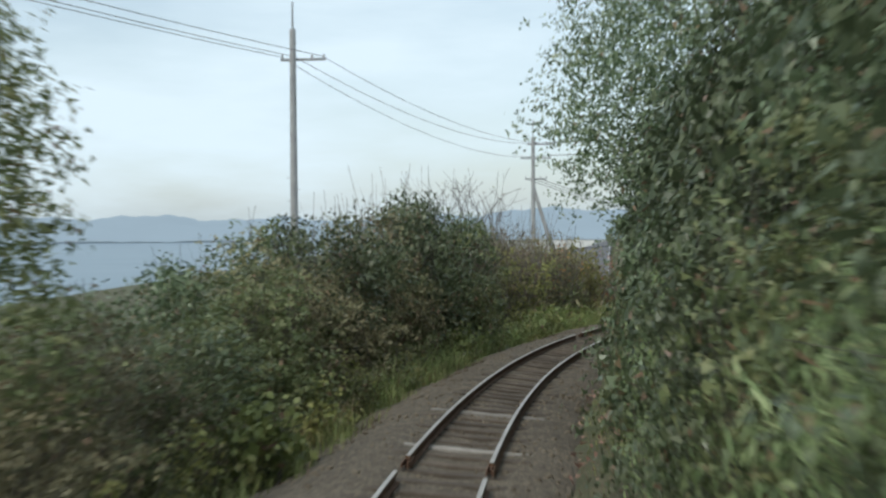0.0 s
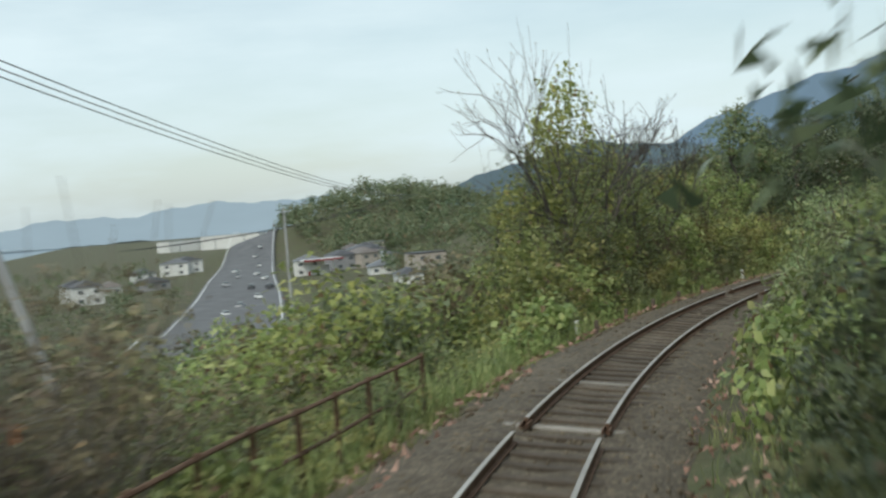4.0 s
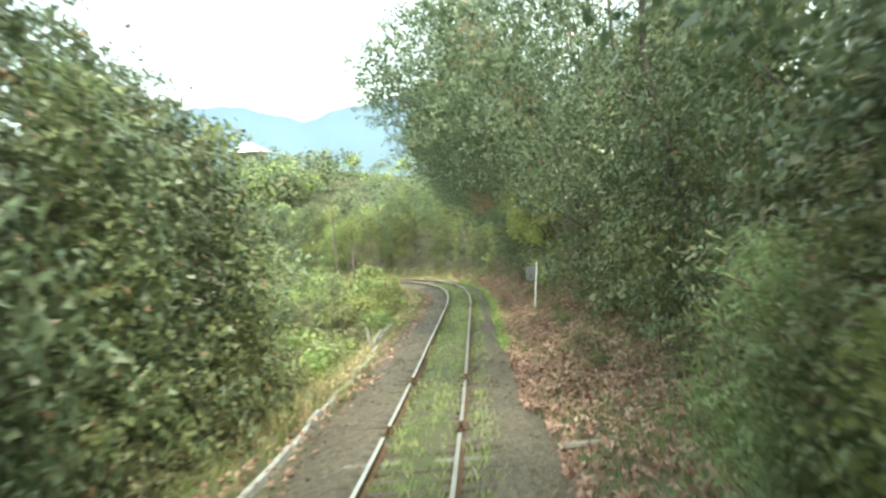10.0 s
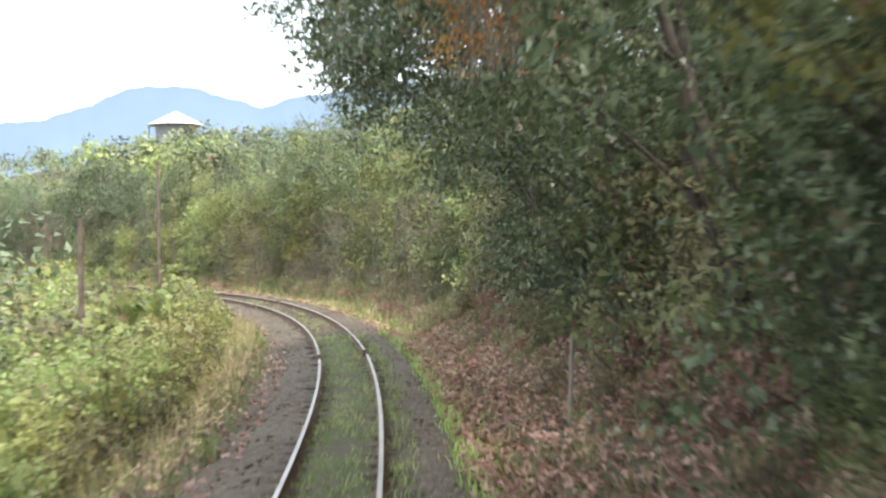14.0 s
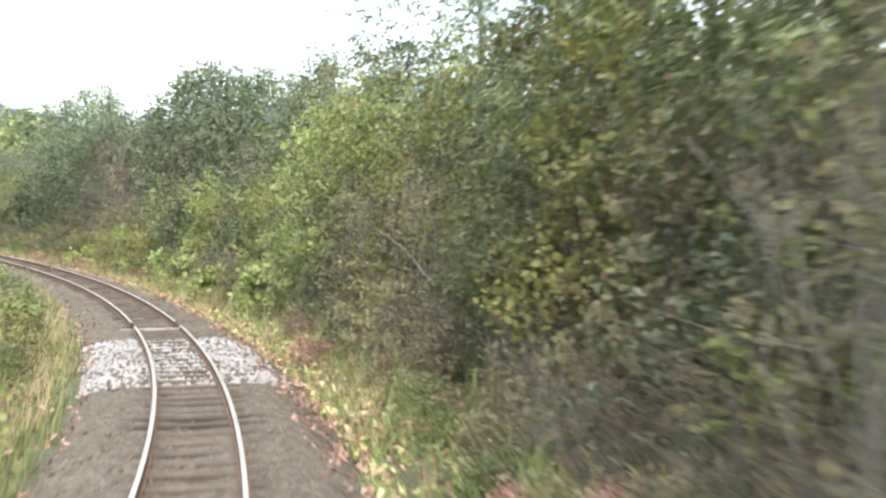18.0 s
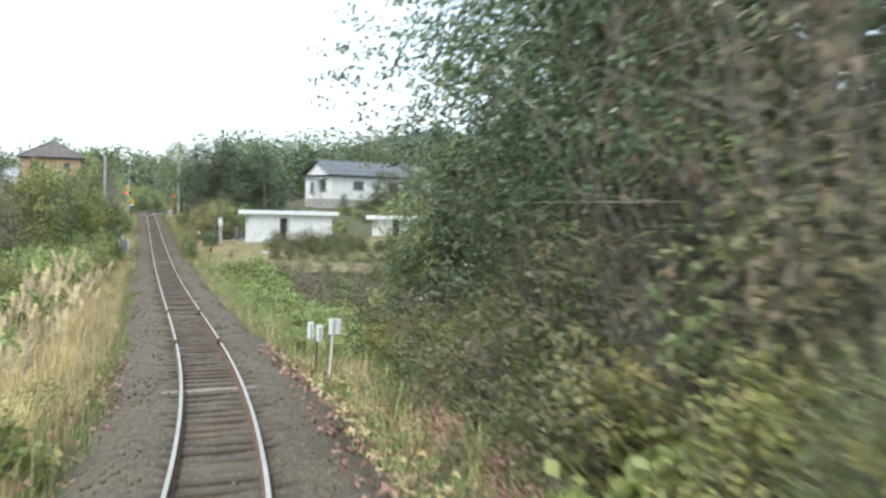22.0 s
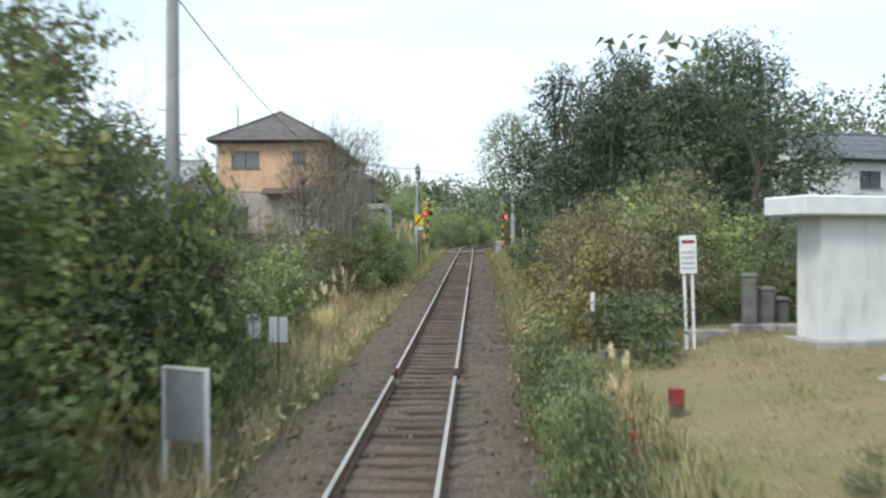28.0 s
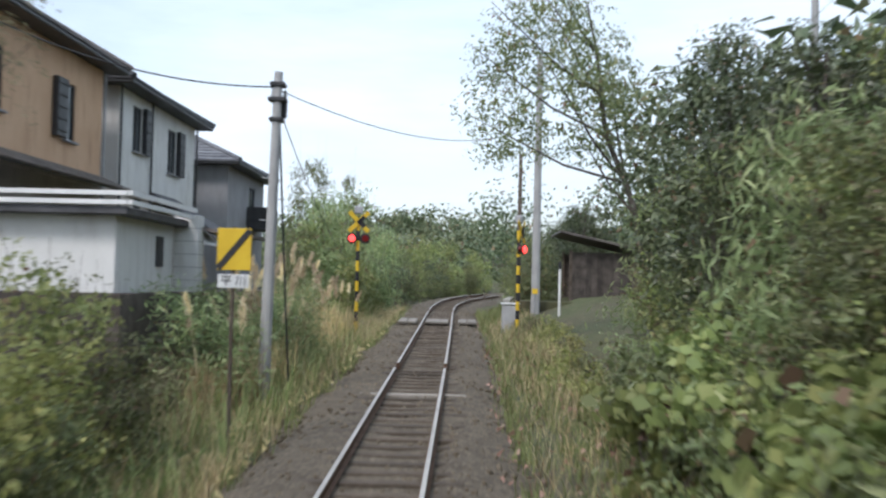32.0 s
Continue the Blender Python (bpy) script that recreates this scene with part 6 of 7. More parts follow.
utility_pole("dark pole beside the hilltop house", 420, 38.5, 10.0, r=0.22, mat=M["wood_post"])
topC, topD = mC @ Vector((0, 0, hC - 0.6)), mD @ Vector((0, 0, hD - 0.3))
wire(topC, at(404.5, -8.3, 6.9), 0.7, 0.014)
wire(topD, mD @ Vector((-2.0, 40, hD - 3.0)), 1.2)
wire(topD, at(404.5, -8.35, 7.0), 0.35, 0.016)
wire(topD, mE @ Vector((0, 0, hE - 2.8)), 0.9)
wire(mD @ Vector((0.15, 0.1, hD - 0.8)), mD @ Vector((0.45, 0.3, 0.6)), 0.1, 0.02)


# ---- trackside: kerb strip, posts, signs ----
def edging(s0, s1, d, z):
    root = thing("concrete_edging", "pale concrete edging strip along the ballast, some blocks shifted", "kerb", kind="structure")
    r = random.Random(5)
    s = s0
    while s < s1:
        ln = r.uniform(1.5, 2.2)
        part("block", boxed((0.10, ln - 0.03, 0.34), (0, 0, 0), bevel=0.015), M["concrete"], root, "", banked_pose(s + ln / 2, d + r.uniform(-0.06, 0.06), z + r.uniform(-0.03, 0.03), r.uniform(-0.03, 0.03)))
        s += ln


edging(108, 163, -2.4, -0.53)
edging(163, 172, -2.75, -0.5)


def short_post(name, label, s, d, h, w, mat, top=None, turn=0.0, lean=0.0):
    root = thing(name, label, "post", place_at(s, d, None, turn) @ Matrix.Rotation(lean, 4, "Y"))
    if top:
        part("stake", boxed((w, w, h * 0.55 + 0.3), (0, 0, h * 0.275 - 0.15), bevel=0.01), mat, root)
        part("painted_top", boxed((w * 1.04, w * 1.04, h * 0.45), (0, 0, h * 0.775), bevel=0.01), top, root, "faded red painted top")
    else:
        part("stake", boxed((w, w, h + 0.3), (0, 0, h / 2 - 0.15), bevel=0.015), mat, root)
    return root


short_post("marker_post", "small white concrete marker post beside the track", 104.0, -2.85, 0.75, 0.13, M["white_paint"])
short_post("marker_post", "small white concrete marker post beside the track", 83.5, -2.9, 0.7, 0.13, M["white_paint"], turn=0.1)
for s in (83.8, 87.1, 90.4, 93.7, 96.8, 100.3, 112, 116, 121):
    short_post("old_stake", "short dark rotten wooden stake", s, -2.45, 0.6, 0.11, M["wood_post"], lean=0.05)
short_post("red_stake", "squat wooden stake with a red painted top", 355.6, 3.9, 0.52, 0.2, M["wood_post"], M["red"])
short_post("red_stake", "small wooden stake with a faded red top", 354.0, 3.0, 0.3, 0.2, M["wood_post"], M["red"])
short_post("wooden_stump_post", "old dark square wooden post in the grass", 360.2, 3.95, 0.55, 0.16, M["wood_post"])


def bars(root, rows_, x0, x1, z0, dz, y, mat, h=0.03, upright=False):
    """Plain bars for writing that cannot be read."""
    for i in range(rows_):
        if upright:
            part("text_bar", boxed((h, 0.004, (x1 - x0)), (z0 + i * dz, y, (x0 + x1) / 2)), mat, root)
        else:
            part("text_bar", boxed((x1 - x0, 0.004, h), ((x0 + x1) / 2, y, z0 + i * dz)), mat, root)


def notice_board(s, d, h):
    root = thing("notice_board", "tall white notice board on two white posts", "sign", place_at(s, d, None, 0.05) @ Matrix.Rotation(-0.03, 4, "Y"))
    for x in (-0.075, 0.075):
        part("post", boxed((0.055, 0.05, h * 0.98 + 0.3), (x, 0.03, h * 0.49 - 0.15), bevel=0.008), M["white_paint"], root, "white square post")
    part("panel", boxed((0.32, 0.03, 0.72), (0, -0.012, h - 0.36), bevel=0.006), M["white_paint"], root, "white panel")
    bars(root, 1, -0.12, 0.12, h - 0.12, 0.1, -0.03, M["red"], 0.06)
    bars(root, 4, -0.13, 0.11, h - 0.62, 0.1, -0.03, M["grey_paint"], 0.035)


notice_board(360.0, 5.0, 2.25)


def twin_sign(s, d):
    root = thing("track_sign", "white double sign plate on a thin leaning white post", "sign", place_at(s, d, None) @ Matrix.Rotation(0.05, 4, "Y"))
    h = 1.45
    tube("post", [(0, 0, -0.3), (0.02, 0, h)], [0.025, 0.022], M["white_paint"], root, 8, "thin white post")
    part("plate", boxed((0.29, 0.012, 0.37), (0.05, -0.03, h - 0.14), (0, -3, 0), 0.004), M["white_paint"], root, "white square plate")
    part("text_bar", boxed((0.09, 0.004, 0.36), (0.04, -0.04, h - 0.15)), M["grey_paint"], root)
    part("text_bar", boxed((0.03, 0.004, 0.3), (0.16, -0.04, h - 0.15)), M["grey_paint"], root)
    back = thing("kilometre_board", "two white boards side by side on a dark stake", "sign", place_at(s + 0.7, d - 0.30, None))
    tube("stake", [(0.1, 0, -0.3), (0.1, 0, h - 0.45)], [0.03, 0.03], M["wood_post"], back, 6)
    for x, z in ((-0.05, h - 0.28), (0.16, h - 0.36)):
        part("board", boxed((0.15, 0.02, 0.4), (x, -0.035, z), bevel=0.004), M["white_paint"], back, "white board")
        part("text_bar", boxed((0.06, 0.004, 0.34), (x + 0.02, -0.05, z - 0.04)), M["grey_paint"], back)


twin_sign(295.2, 2.82)


def small_plate(s, d, h, w, ph, label, split=False):
    root = thing("trackside_plate", label, "sign", place_at(s, d, None))
    tube("stake", [(0, 0, -0.3), (0, 0, h)], [0.022, 0.02], M["wood_post"], root, 6)
    for x in ((-w * 0.29, w * 0.29) if split else (0,)):
        part("plate", boxed((w * (0.5 if split else 1), 0.014, ph), (x, -0.03, h - ph / 2), bevel=0.004), M["white_paint"], root, "white plate")


small_plate(361.4, 3.3, 1.45, 0.085, 0.38, "narrow white plate on a dark stake before the hedge")
small_plate(360.6, -2.95, 1.5, 0.34, 0.5, "white split plate on a dark stake", True)
small_plate(360.4, -3.4, 1.55, 0.26, 0.5, "narrow white plate pair on a stake", True)


def glazed_board(s, d):
    root = thing("grey_board", "framed grey board with a white edge standing by the track", "board", place_at(s, d, None, -0.5))
    for x in (-0.36, 0.36):
        part("post", boxed((0.06, 0.06, 1.85), (x, 0, 0.6), bevel=0.01), M["white_paint"], root, "white frame post")
    part("panel", boxed((0.68, 0.03, 0.85), (0, 0, 1.05), bevel=0.004), M["grey_paint"], root, "dull grey panel")
    part("rail_bar", boxed((0.78, 0.05, 0.05), (0, 0, 1.52), bevel=0.006), M["white_paint"], root)


glazed_board(353.0, -2.65)


def warning_sign(s, d):
    """The yellow square with a black slash over the station's name plate."""
    m = place_at(s, d, None)
    h = at(s, d).z + 2.95 - m.translation.z
    root = thing("yellow_station_warning", "yellow square railway sign with black diagonal and white name plate", "sign", m)
    tube("post", [(0, 0, -0.4), (0, 0, h)], [0.03, 0.03], M["wood_post"], root, 8, "rusty thin post")
    part("square", boxed((0.5, 0.02, 0.62), (0.02, -0.04, h - 0.33), bevel=0.006), M["yellow"], root, "yellow square plate")
    part("slash", boxed((0.74, 0.006, 0.09), (0.02, -0.054, h - 0.33), (0, -51, 0)), M["black"], root, "black diagonal slash")
    part("name_plate", boxed((0.46, 0.02, 0.2), (0.02, -0.04, h - 0.80), bevel=0.004), M["white_paint"], root, "white plate with black characters")
    cu = bpy.data.curves.new("station_name", "FONT")
    cu.body, cu.size, cu.align_x, cu.align_y, cu.extrude = "\u5e73 \u5ddd", 0.17, "CENTER", "CENTER", 0.002
    cu.materials.append(M["black"])
    tx = new("station_name", cu)
    tx.parent = root
    tx.matrix_basis = pose(0.02, -0.056, h - 0.80, 90, 0, 0)


warning_sign(400.5, -2.45)


def signpost(s, d):
    root = thing("white_sign_pole", "slanting white pole with a grey box plate on the leaf-covered bank", "sign", place_at(s, d, None) @ Matrix.Rotation(0.06, 4, "Y"))
    tube("pole", [(-0.06, 0, -0.3), (0.04, 0, 1.95)], [0.028, 0.028], M["white_paint"], root, 8, "white painted pole")
    part("plate", boxed((0.46, 0.05, 0.58), (-0.16, 0.05, 1.47), bevel=0.01), M["roof_grey"], root, "grey square plate")
    for z in (1.2, 1.8):
        part("clamp", boxed((0.09, 0.07, 0.04), (0, 0, z)), M["steel"], root)


signpost(169.5, 3.2)
for s, d in ((176.5, 3.6), (189, 3.3), (178, 4.2)):
    r_ = thing("thin_stake", "thin bleached stake in the bank", "post", place_at(s, d, None))
    tube("stake", [(0, 0, -0.2), (0.04, 0, 1.3)], [0.035, 0.03], M["pale_bark"], r_, 6)


short_post("concrete_post", "slim pale concrete post under the trees", 133.4, -4.0, 1.75, 0.11, M["pole"], lean=-0.03)
broken = thing("broken_post", "two broken pale concrete stakes leaning together", "post", place_at(133.4, -2.85, None))
for x, a in ((-0.1, -14), (0.14, 22)):
    part("stake", boxed((0.09, 0.09, 0.85), (x, 0, 0.32), (0, a, 0), 0.012), M["concrete"], broken)
forked = thing("broken_post", "forked broken concrete stake beside the edging", "post", place_at(163.5, -2.9, None))
for x, a in ((0.0, -8), (0.16, 38)):
    part("stake", boxed((0.10, 0.09, 0.9), (x, 0, 0.34), (0, a, 0), 0.012), M["concrete"], forked)
for s, d, z, ln, turn in ((142.8, 2.5, -0.28, 1.0, 1.5), (244.0, 4.2, 0.75, 1.1, 1.3)):
    lg = thing("fallen_log", "short bleached log lying on the bank", "log", Matrix.Translation(at(s, d, z)) @ Matrix.Rotation(heading(s) + turn, 4, "Z"))
    tube("log", [(0, -ln / 2, 0), (0.02, 0, 0.02), (0, ln / 2, 0)], [0.07, 0.075, 0.06], M["pale_bark"], lg, 8)


def fence(s0, s1, d):
    root = thing("handrail_fence", "rusty brown handrail fence beside the line", "fence")
    n = int((s1 - s0) / 1.3)
    for k in range(n + 1):
        p = on_ground(s0 + k * (s1 - s0) / n, d, 0.3)
        tube("post", [p, p + Vector((0, 0, 1.62))], [0.04, 0.04], M["railside"], root, 6)
    for z in (0.75, 1.27):
        pts = [on_ground(s0 + k * (s1 - s0) / n, d, 0) + Vector((0, 0, z)) for k in range(n + 1)]
        tube("handrail", pts, [0.03] * len(pts), M["railside"], root, 6)


fence(60, 72, -3.0)

# pale fallen trunk and bare vines on the bank
for k, (s, d, z, dx, dz) in enumerate(((236, 4.2, 1.1, 0.5, 0.6), (240, 4.3, 2.0, -0.6, 1.0), (244, 4.0, 0.6, 0.4, 0.2))):
    a, b = at(s, d, z), at(s + 2.6, d + dx, z + dz)
    r_ = thing("bare_branch", "bleached bare branch hanging out of the thicket", "branch", group="bare branches")
    mid = (a + b) / 2 + Vector((0, 0, 0.15))
    tube("limb", [a, mid, b], [0.016, 0.013, 0.006], M["pale_bark"], r_, 6)

# ---- buildings ----
def hip_courses(w, l, rise, over, z, n=11, gable=False, th=0.05):
    """Roof slopes as overlapping tile courses: list of (quad corners) for each course of each slope; x width w, y length l."""
    W, Lh = w / 2 + over, l / 2 + over
    run = W
    rl = Lh - (0 if gable else min(run, Lh - 0.05))
    slopes = []
    for sx in (-1, 1):
        slopes.append(((sx * W, -Lh), (sx * W, Lh), (0, rl), (0, -rl)))
    if not gable:
        for sy in (-1, 1):
            slopes.append(((-W, sy * Lh), (W, sy * Lh), (0, sy * rl), (0, sy * rl)))
    out = []
    for a, b, c, d in slopes:
        strips = []
        for k in range(n):
            t0, t1 = k / n, (k + 1) / n
            q = [np.array(a) * (1 - t0) + np.array(d) * t0, np.array(b) * (1 - t0) + np.array(c) * t0, np.array(b) * (1 - t1) + np.array(c) * t1, np.array(a) * (1 - t1) + np.array(d) * t1]
            z0, z1 = z + rise * t0, z + rise * t1
            strips.append([(*q[0], z0 + th), (*q[1], z0 + th), (*q[2], z1 + 0.012), (*q[3], z1 + 0.012), (*q[0], z0 - 0.02), (*q[1], z0 - 0.02)])
        out.append(strips)
    return out


def roof_on(root, w, l, rise, over, z, mat, n=11, gable=False, m=None, wall=None):
    roof = part("roof", boxed((w + 2 * over - 0.06, l + 2 * over - 0.06, 0.12), (0, 0, z - 0.07), bevel=0.02), M["dark_metal"], root, "eaves board", m)
    for strips in hip_courses(w, l, rise, over, z, n, gable):
        for q in strips:
            part("tile_course", mesh_of("tile_course", q, [(0, 1, 2, 3), (4, 5, 1, 0)], [mat]), None, roof)
    W, Lh = w / 2 + over, l / 2 + over
    rl = Lh if gable else Lh - min(W, Lh - 0.05)
    caps = [((0, -rl, z + rise), (0, rl, z + rise))]
    if not gable:
        caps += [((sx * W, sy * Lh, z), (0, sy * rl, z + rise)) for sx in (-1, 1) for sy in (-1, 1)]
    for a, b in caps:
        tube("ridge_cap", [Vector(a) + Vector((0, 0, 0.05)), Vector(b) + Vector((0, 0, 0.05))], [0.09, 0.09], mat, roof, 6)
    if gable and wall:
        for sy in (-1, 1):
            y = sy * (l / 2 - 0.06)
            v = [(-w / 2, y - 0.05, z - 0.02), (w / 2, y - 0.05, z - 0.02), (0, y - 0.05, z + rise * 0.93), (-w / 2, y + 0.05, z - 0.02), (w / 2, y + 0.05, z - 0.02), (0, y + 0.05, z + rise * 0.93)]
            part("gable", mesh_of("gable", v, [(0, 1, 2), (5, 4, 3), (0, 3, 4, 1), (1, 4, 5, 2), (2, 5, 3, 0)], [wall]), None, root, "gable wall")
    return roof


def walls_with(root, w, l, z0, z1, mat, holes=(), th=0.16, name="wall"):
    """Four walls with real openings. holes: (side, along, up, width, height); sides f (towards -y), b, r (+x), l."""
    for side in "fbrl":
        ln = w if side in "fb" else l - 2 * th
        hs = sorted([h for h in holes if h[0] == side], key=lambda h: h[1])
        bm = bmesh.new()
        xs = sorted({-ln / 2, ln / 2, *[h[1] + k * h[3] / 2 for h in hs for k in (-1, 1)]})
        zs = sorted({z0, z1, *[h[2] + k * h[4] / 2 for h in hs for k in (-1, 1)]})
        solid = {(i, j) for i in range(len(xs) - 1) for j in range(len(zs) - 1) if not any(abs((xs[i] + xs[i + 1]) / 2 - h[1]) < h[3] / 2 and abs((zs[j] + zs[j + 1]) / 2 - h[2]) < h[4] / 2 for h in hs)}
        pts = {(i, j, k): bm.verts.new((x, (k - 0.5) * th, z)) for i, x in enumerate(xs) for j, z in enumerate(zs) for k in (0, 1)}
        for i, j in solid:
            ring = ((i, j), (i + 1, j), (i + 1, j + 1), (i, j + 1))
            bm.faces.new([pts[(*q, 0)] for q in ring])
            bm.faces.new([pts[(*q, 1)] for q in ring[::-1]])
            for q, r, (di, dj) in zip(ring, ring[1:] + ring[:1], ((0, -1), (1, 0), (0, 1), (-1, 0))):
                if (i + di, j + dj) not in solid:
                    bm.faces.new([pts[(*q, 0)], pts[(*q, 1)], pts[(*r, 1)], pts[(*r, 0)]])
        for v in [v for v in bm.verts if not v.link_faces]:
            bm.verts.remove(v)
        m = {"f": pose(0, -l / 2 + th / 2, 0), "b": pose(0, l / 2 - th / 2, 0, 0, 0, 180), "r": pose(w / 2 - th / 2, 0, 0, 0, 0, 90), "l": pose(-w / 2 + th / 2, 0, 0, 0, 0, -90)}[side]
        part(name, bm, mat, root, "", m)
        for _, a, up, ww, hh in hs:
            win = part("window", boxed((ww, 0.05, 0.05), (0, 0, -hh / 2 + 0.025)), M["dark_metal"], root, "dark framed sliding window", m @ pose(a, -0.02, up))
            for q in (((ww, 0.06, 0.05), (0, 0, hh / 2 - 0.025)), ((0.05, 0.06, hh), (-ww / 2 + 0.025, 0, 0)), ((0.05, 0.06, hh), (ww / 2 - 0.025, 0, 0)), ((0.045, 0.055, hh), (0, 0, 0))):
                part("frame_bar", boxed(*q), M["dark_metal"], win)
            for sx in (-1, 1):
                part("pane", boxed((ww / 2 - 0.04, 0.012, hh - 0.08), (sx * ww / 4, 0.015, 0)), M["glass"], win)
            part("sill", boxed((ww + 0.16, 0.14, 0.05), (0, -0.09, -hh / 2 - 0.03), bevel=0.01), M["grey_wall"], win)


def shutter(root, x, y, z, side, w=0.5, h=1.35):
    m = pose(x, y, z, 0, 0, 90 if side == "r" else 0)
    sh = part("shutter_box", boxed((w, 0.14, h), (0, 0, 0), bevel=0.01), M["dark_metal"], root, "dark shutter box", m)
    for k in range(5):
        part("slat", boxed((w - 0.06, 0.02, 0.03), (0, -0.08, -h / 2 + h * (k + 0.5) / 5)), M["black"], sh)


def house(label, s, d, w, l, z0, eave, rise, wall, roof, holes, upper=None, split=None, gable=False, turn=0.0, n=11, over=0.55):
    """A house on the line's axes; z over the rails at s."""
    base = at(s, d, z0)
    root = thing("house", label, "house", Matrix.Translation(base) @ Matrix.Rotation(heading(s) + turn, 4, "Z"), "houses")
    H = eave - z0
    part("footing", boxed((w + 0.1, l + 0.1, 1.6), (0, 0, -0.78)), M["concrete"], root, "concrete footing")
    if split:
        walls_with(root, w, l, 0, split, wall, [h for h in holes if h[2] < split])
        walls_with(root, w, l, split, H, upper, [h for h in holes if h[2] >= split])
        part("band", boxed((w + 0.08, l + 0.08, 0.14), (0, 0, split), bevel=0.02), M["beige_wall"], root, "string course between the storeys")
    else:
        walls_with(root, w, l, 0, H, wall, holes)
    part("floor_slab", boxed((w - 0.4, l - 0.4, 0.2), (0, 0, H * 0.5)), M["concrete"], root)
    roof_on(root, w, l, rise, over, H, roof, n, gable, wall=upper or wall)
    return root, H


# the orange house by the line, its lower pent roof, gutters and aerial
oh, OH = house("orange stucco house over a beige ground floor, brown hipped roof", 407.6, -11.7, 6.5, 8.2, 0.7, 7.35, 2.1, M["beige_wall"], M["roof_brown"],
               [("f", -1.55, 5.5, 1.7, 1.0), ("f", 1.75, 5.6, 0.8, 0.8), ("f", -1.9, 2.0, 1.0, 1.2), ("r", -1.9, 5.2, 0.45, 1.3), ("r", 1.9, 5.1, 0.7, 1.35), ("b", 0, 5, 1.2, 1.0), ("l", 0, 5, 1.2, 1.0)], M["orange_wall"], 3.55)
shutter(oh, 3.33, 1.15, 5.1, "r", 0.6)
for x0, x1, y, zz in ((-0.4, 3.6, -4.55, 3.75),):
    pent = part("pent_roof", boxed((x1 - x0, 0.9, 0.06), ((x0 + x1) / 2, y, zz - 0.25), (22, 0, 0)), M["dark_metal"], oh, "lower pent roof over the ground floor")
    for k in range(5):
        part("tile_course", boxed((x1 - x0 + 0.06, 0.22, 0.04), ((x0 + x1) / 2, y - 0.4 + k * 0.19, zz - 0.36 + k * 0.078), (18, 0, 0)), M["roof_brown"], pent)
side = part("pent_roof", boxed((0.95, 8.4, 0.06), (3.75, -0.2, 3.55), (0, 22, 0)), M["dark_metal"], oh, "pent roof along the side")
for k in range(5):
    part("tile_course", boxed((0.22, 8.5, 0.04), (4.15 - k * 0.19, -0.2, 3.44 + k * 0.078), (0, 18, 0)), M["roof_brown"], side)
for x, y in ((-3.3, -4.15), (3.3, 4.15)):
    tube("downpipe", [(x, y, 0.1), (x, y, OH - 0.2)], [0.035, 0.035], M["steel"], oh, 6)
tube("gutter", [(-3.75, -4.68, OH - 0.03), (3.75, -4.68, OH - 0.03)], [0.06, 0.06], M["dark_metal"], oh, 6)
tube("aerial_mast", [(-2.6, -1.5, OH + 0.2), (-2.6, -1.5, OH + 2.5)], [0.04, 0.035], M["dark_metal"], oh, 6)

gh, GH = house("two-storey pale grey house with dark shutters and a dark tiled roof", 417.2, -11.5, 6.0, 8.0, 0.7, 7.0, 1.9, M["beige_wall"], M["roof_dark"],
               [("r", -2.4, 5.2, 0.8, 1.3), ("r", 1.2, 5.0, 0.9, 1.4), ("r", -2.2, 3.1, 0.7, 0.7), ("f", 1.6, 5.2, 0.7, 1.0), ("b", 0, 5, 1.2, 1.0)], M["white_wall"], 3.3)
shutter(gh, 3.08, -1.7, 5.2, "r", 0.5)
shutter(gh, 3.08, 2.0, 5.0, "r", 0.6, 1.45)
for x, y in ((3.05, -4.05), (3.05, -1.2), (3.05, 4.05)):
    tube("downpipe", [(x + 0.03, y, 0.1), (x + 0.03, y, GH - 0.1)], [0.035, 0.035], M["dark_metal"], gh, 6)
lean_to = part("lean_to_roof", boxed((2.2, 2.6, 0.08), (3.9, 0.4, 2.9), (0, 30, 0)), M["dark_metal"], gh, "small dark tiled porch roof")
for k in range(7):
    part("tile_course", boxed((0.36, 2.66, 0.05), (3.1 + k * 0.27, 0.4, 3.46 - k * 0.155), (0, 30, 0)), M["roof_dark"], lean_to)
part("porch_gable", mesh_of("porch_gable", [(4.75, -0.95, 2.0), (4.75, 1.75, 2.0), (3.1, 0.4, 3.3), (4.6, -0.9, 2.0), (4.6, 1.7, 2.0), (3.0, 0.4, 3.2)], [(0, 1, 2), (5, 4, 3), (0, 3, 4, 1), (1, 4, 5, 2), (2, 5, 3, 0)], [M["white_wall"]]), None, gh, "white porch gable")
g2, G2 = house("grey house with a low hipped roof and a balcony", 427.0, -10.6, 5.6, 7.0, 0.7, 5.75, 1.6, M["grey_wall"], M["roof_grey"], [("r", 1.0, 3.9, 1.2, 1.2), ("f", 1.2, 3.9, 0.8, 0.9)])
part("balcony", boxed((0.9, 2.4, 0.9), (3.2, 1.2, 3.2), bevel=0.02), M["dark_metal"], g2, "dark balcony front")
th, TH_ = house("low house with a grey-blue pantile gable roof", 400.5, -19.5, 7.0, 8.6, 0.3, 3.2, 2.8, M["white_wall"], M["roof_pale"], [("r", 0, 1.5, 1.6, 1.2), ("f", 2.2, 1.4, 1.6, 1.2)], gable=True, turn=radians(82), n=9, over=0.6)
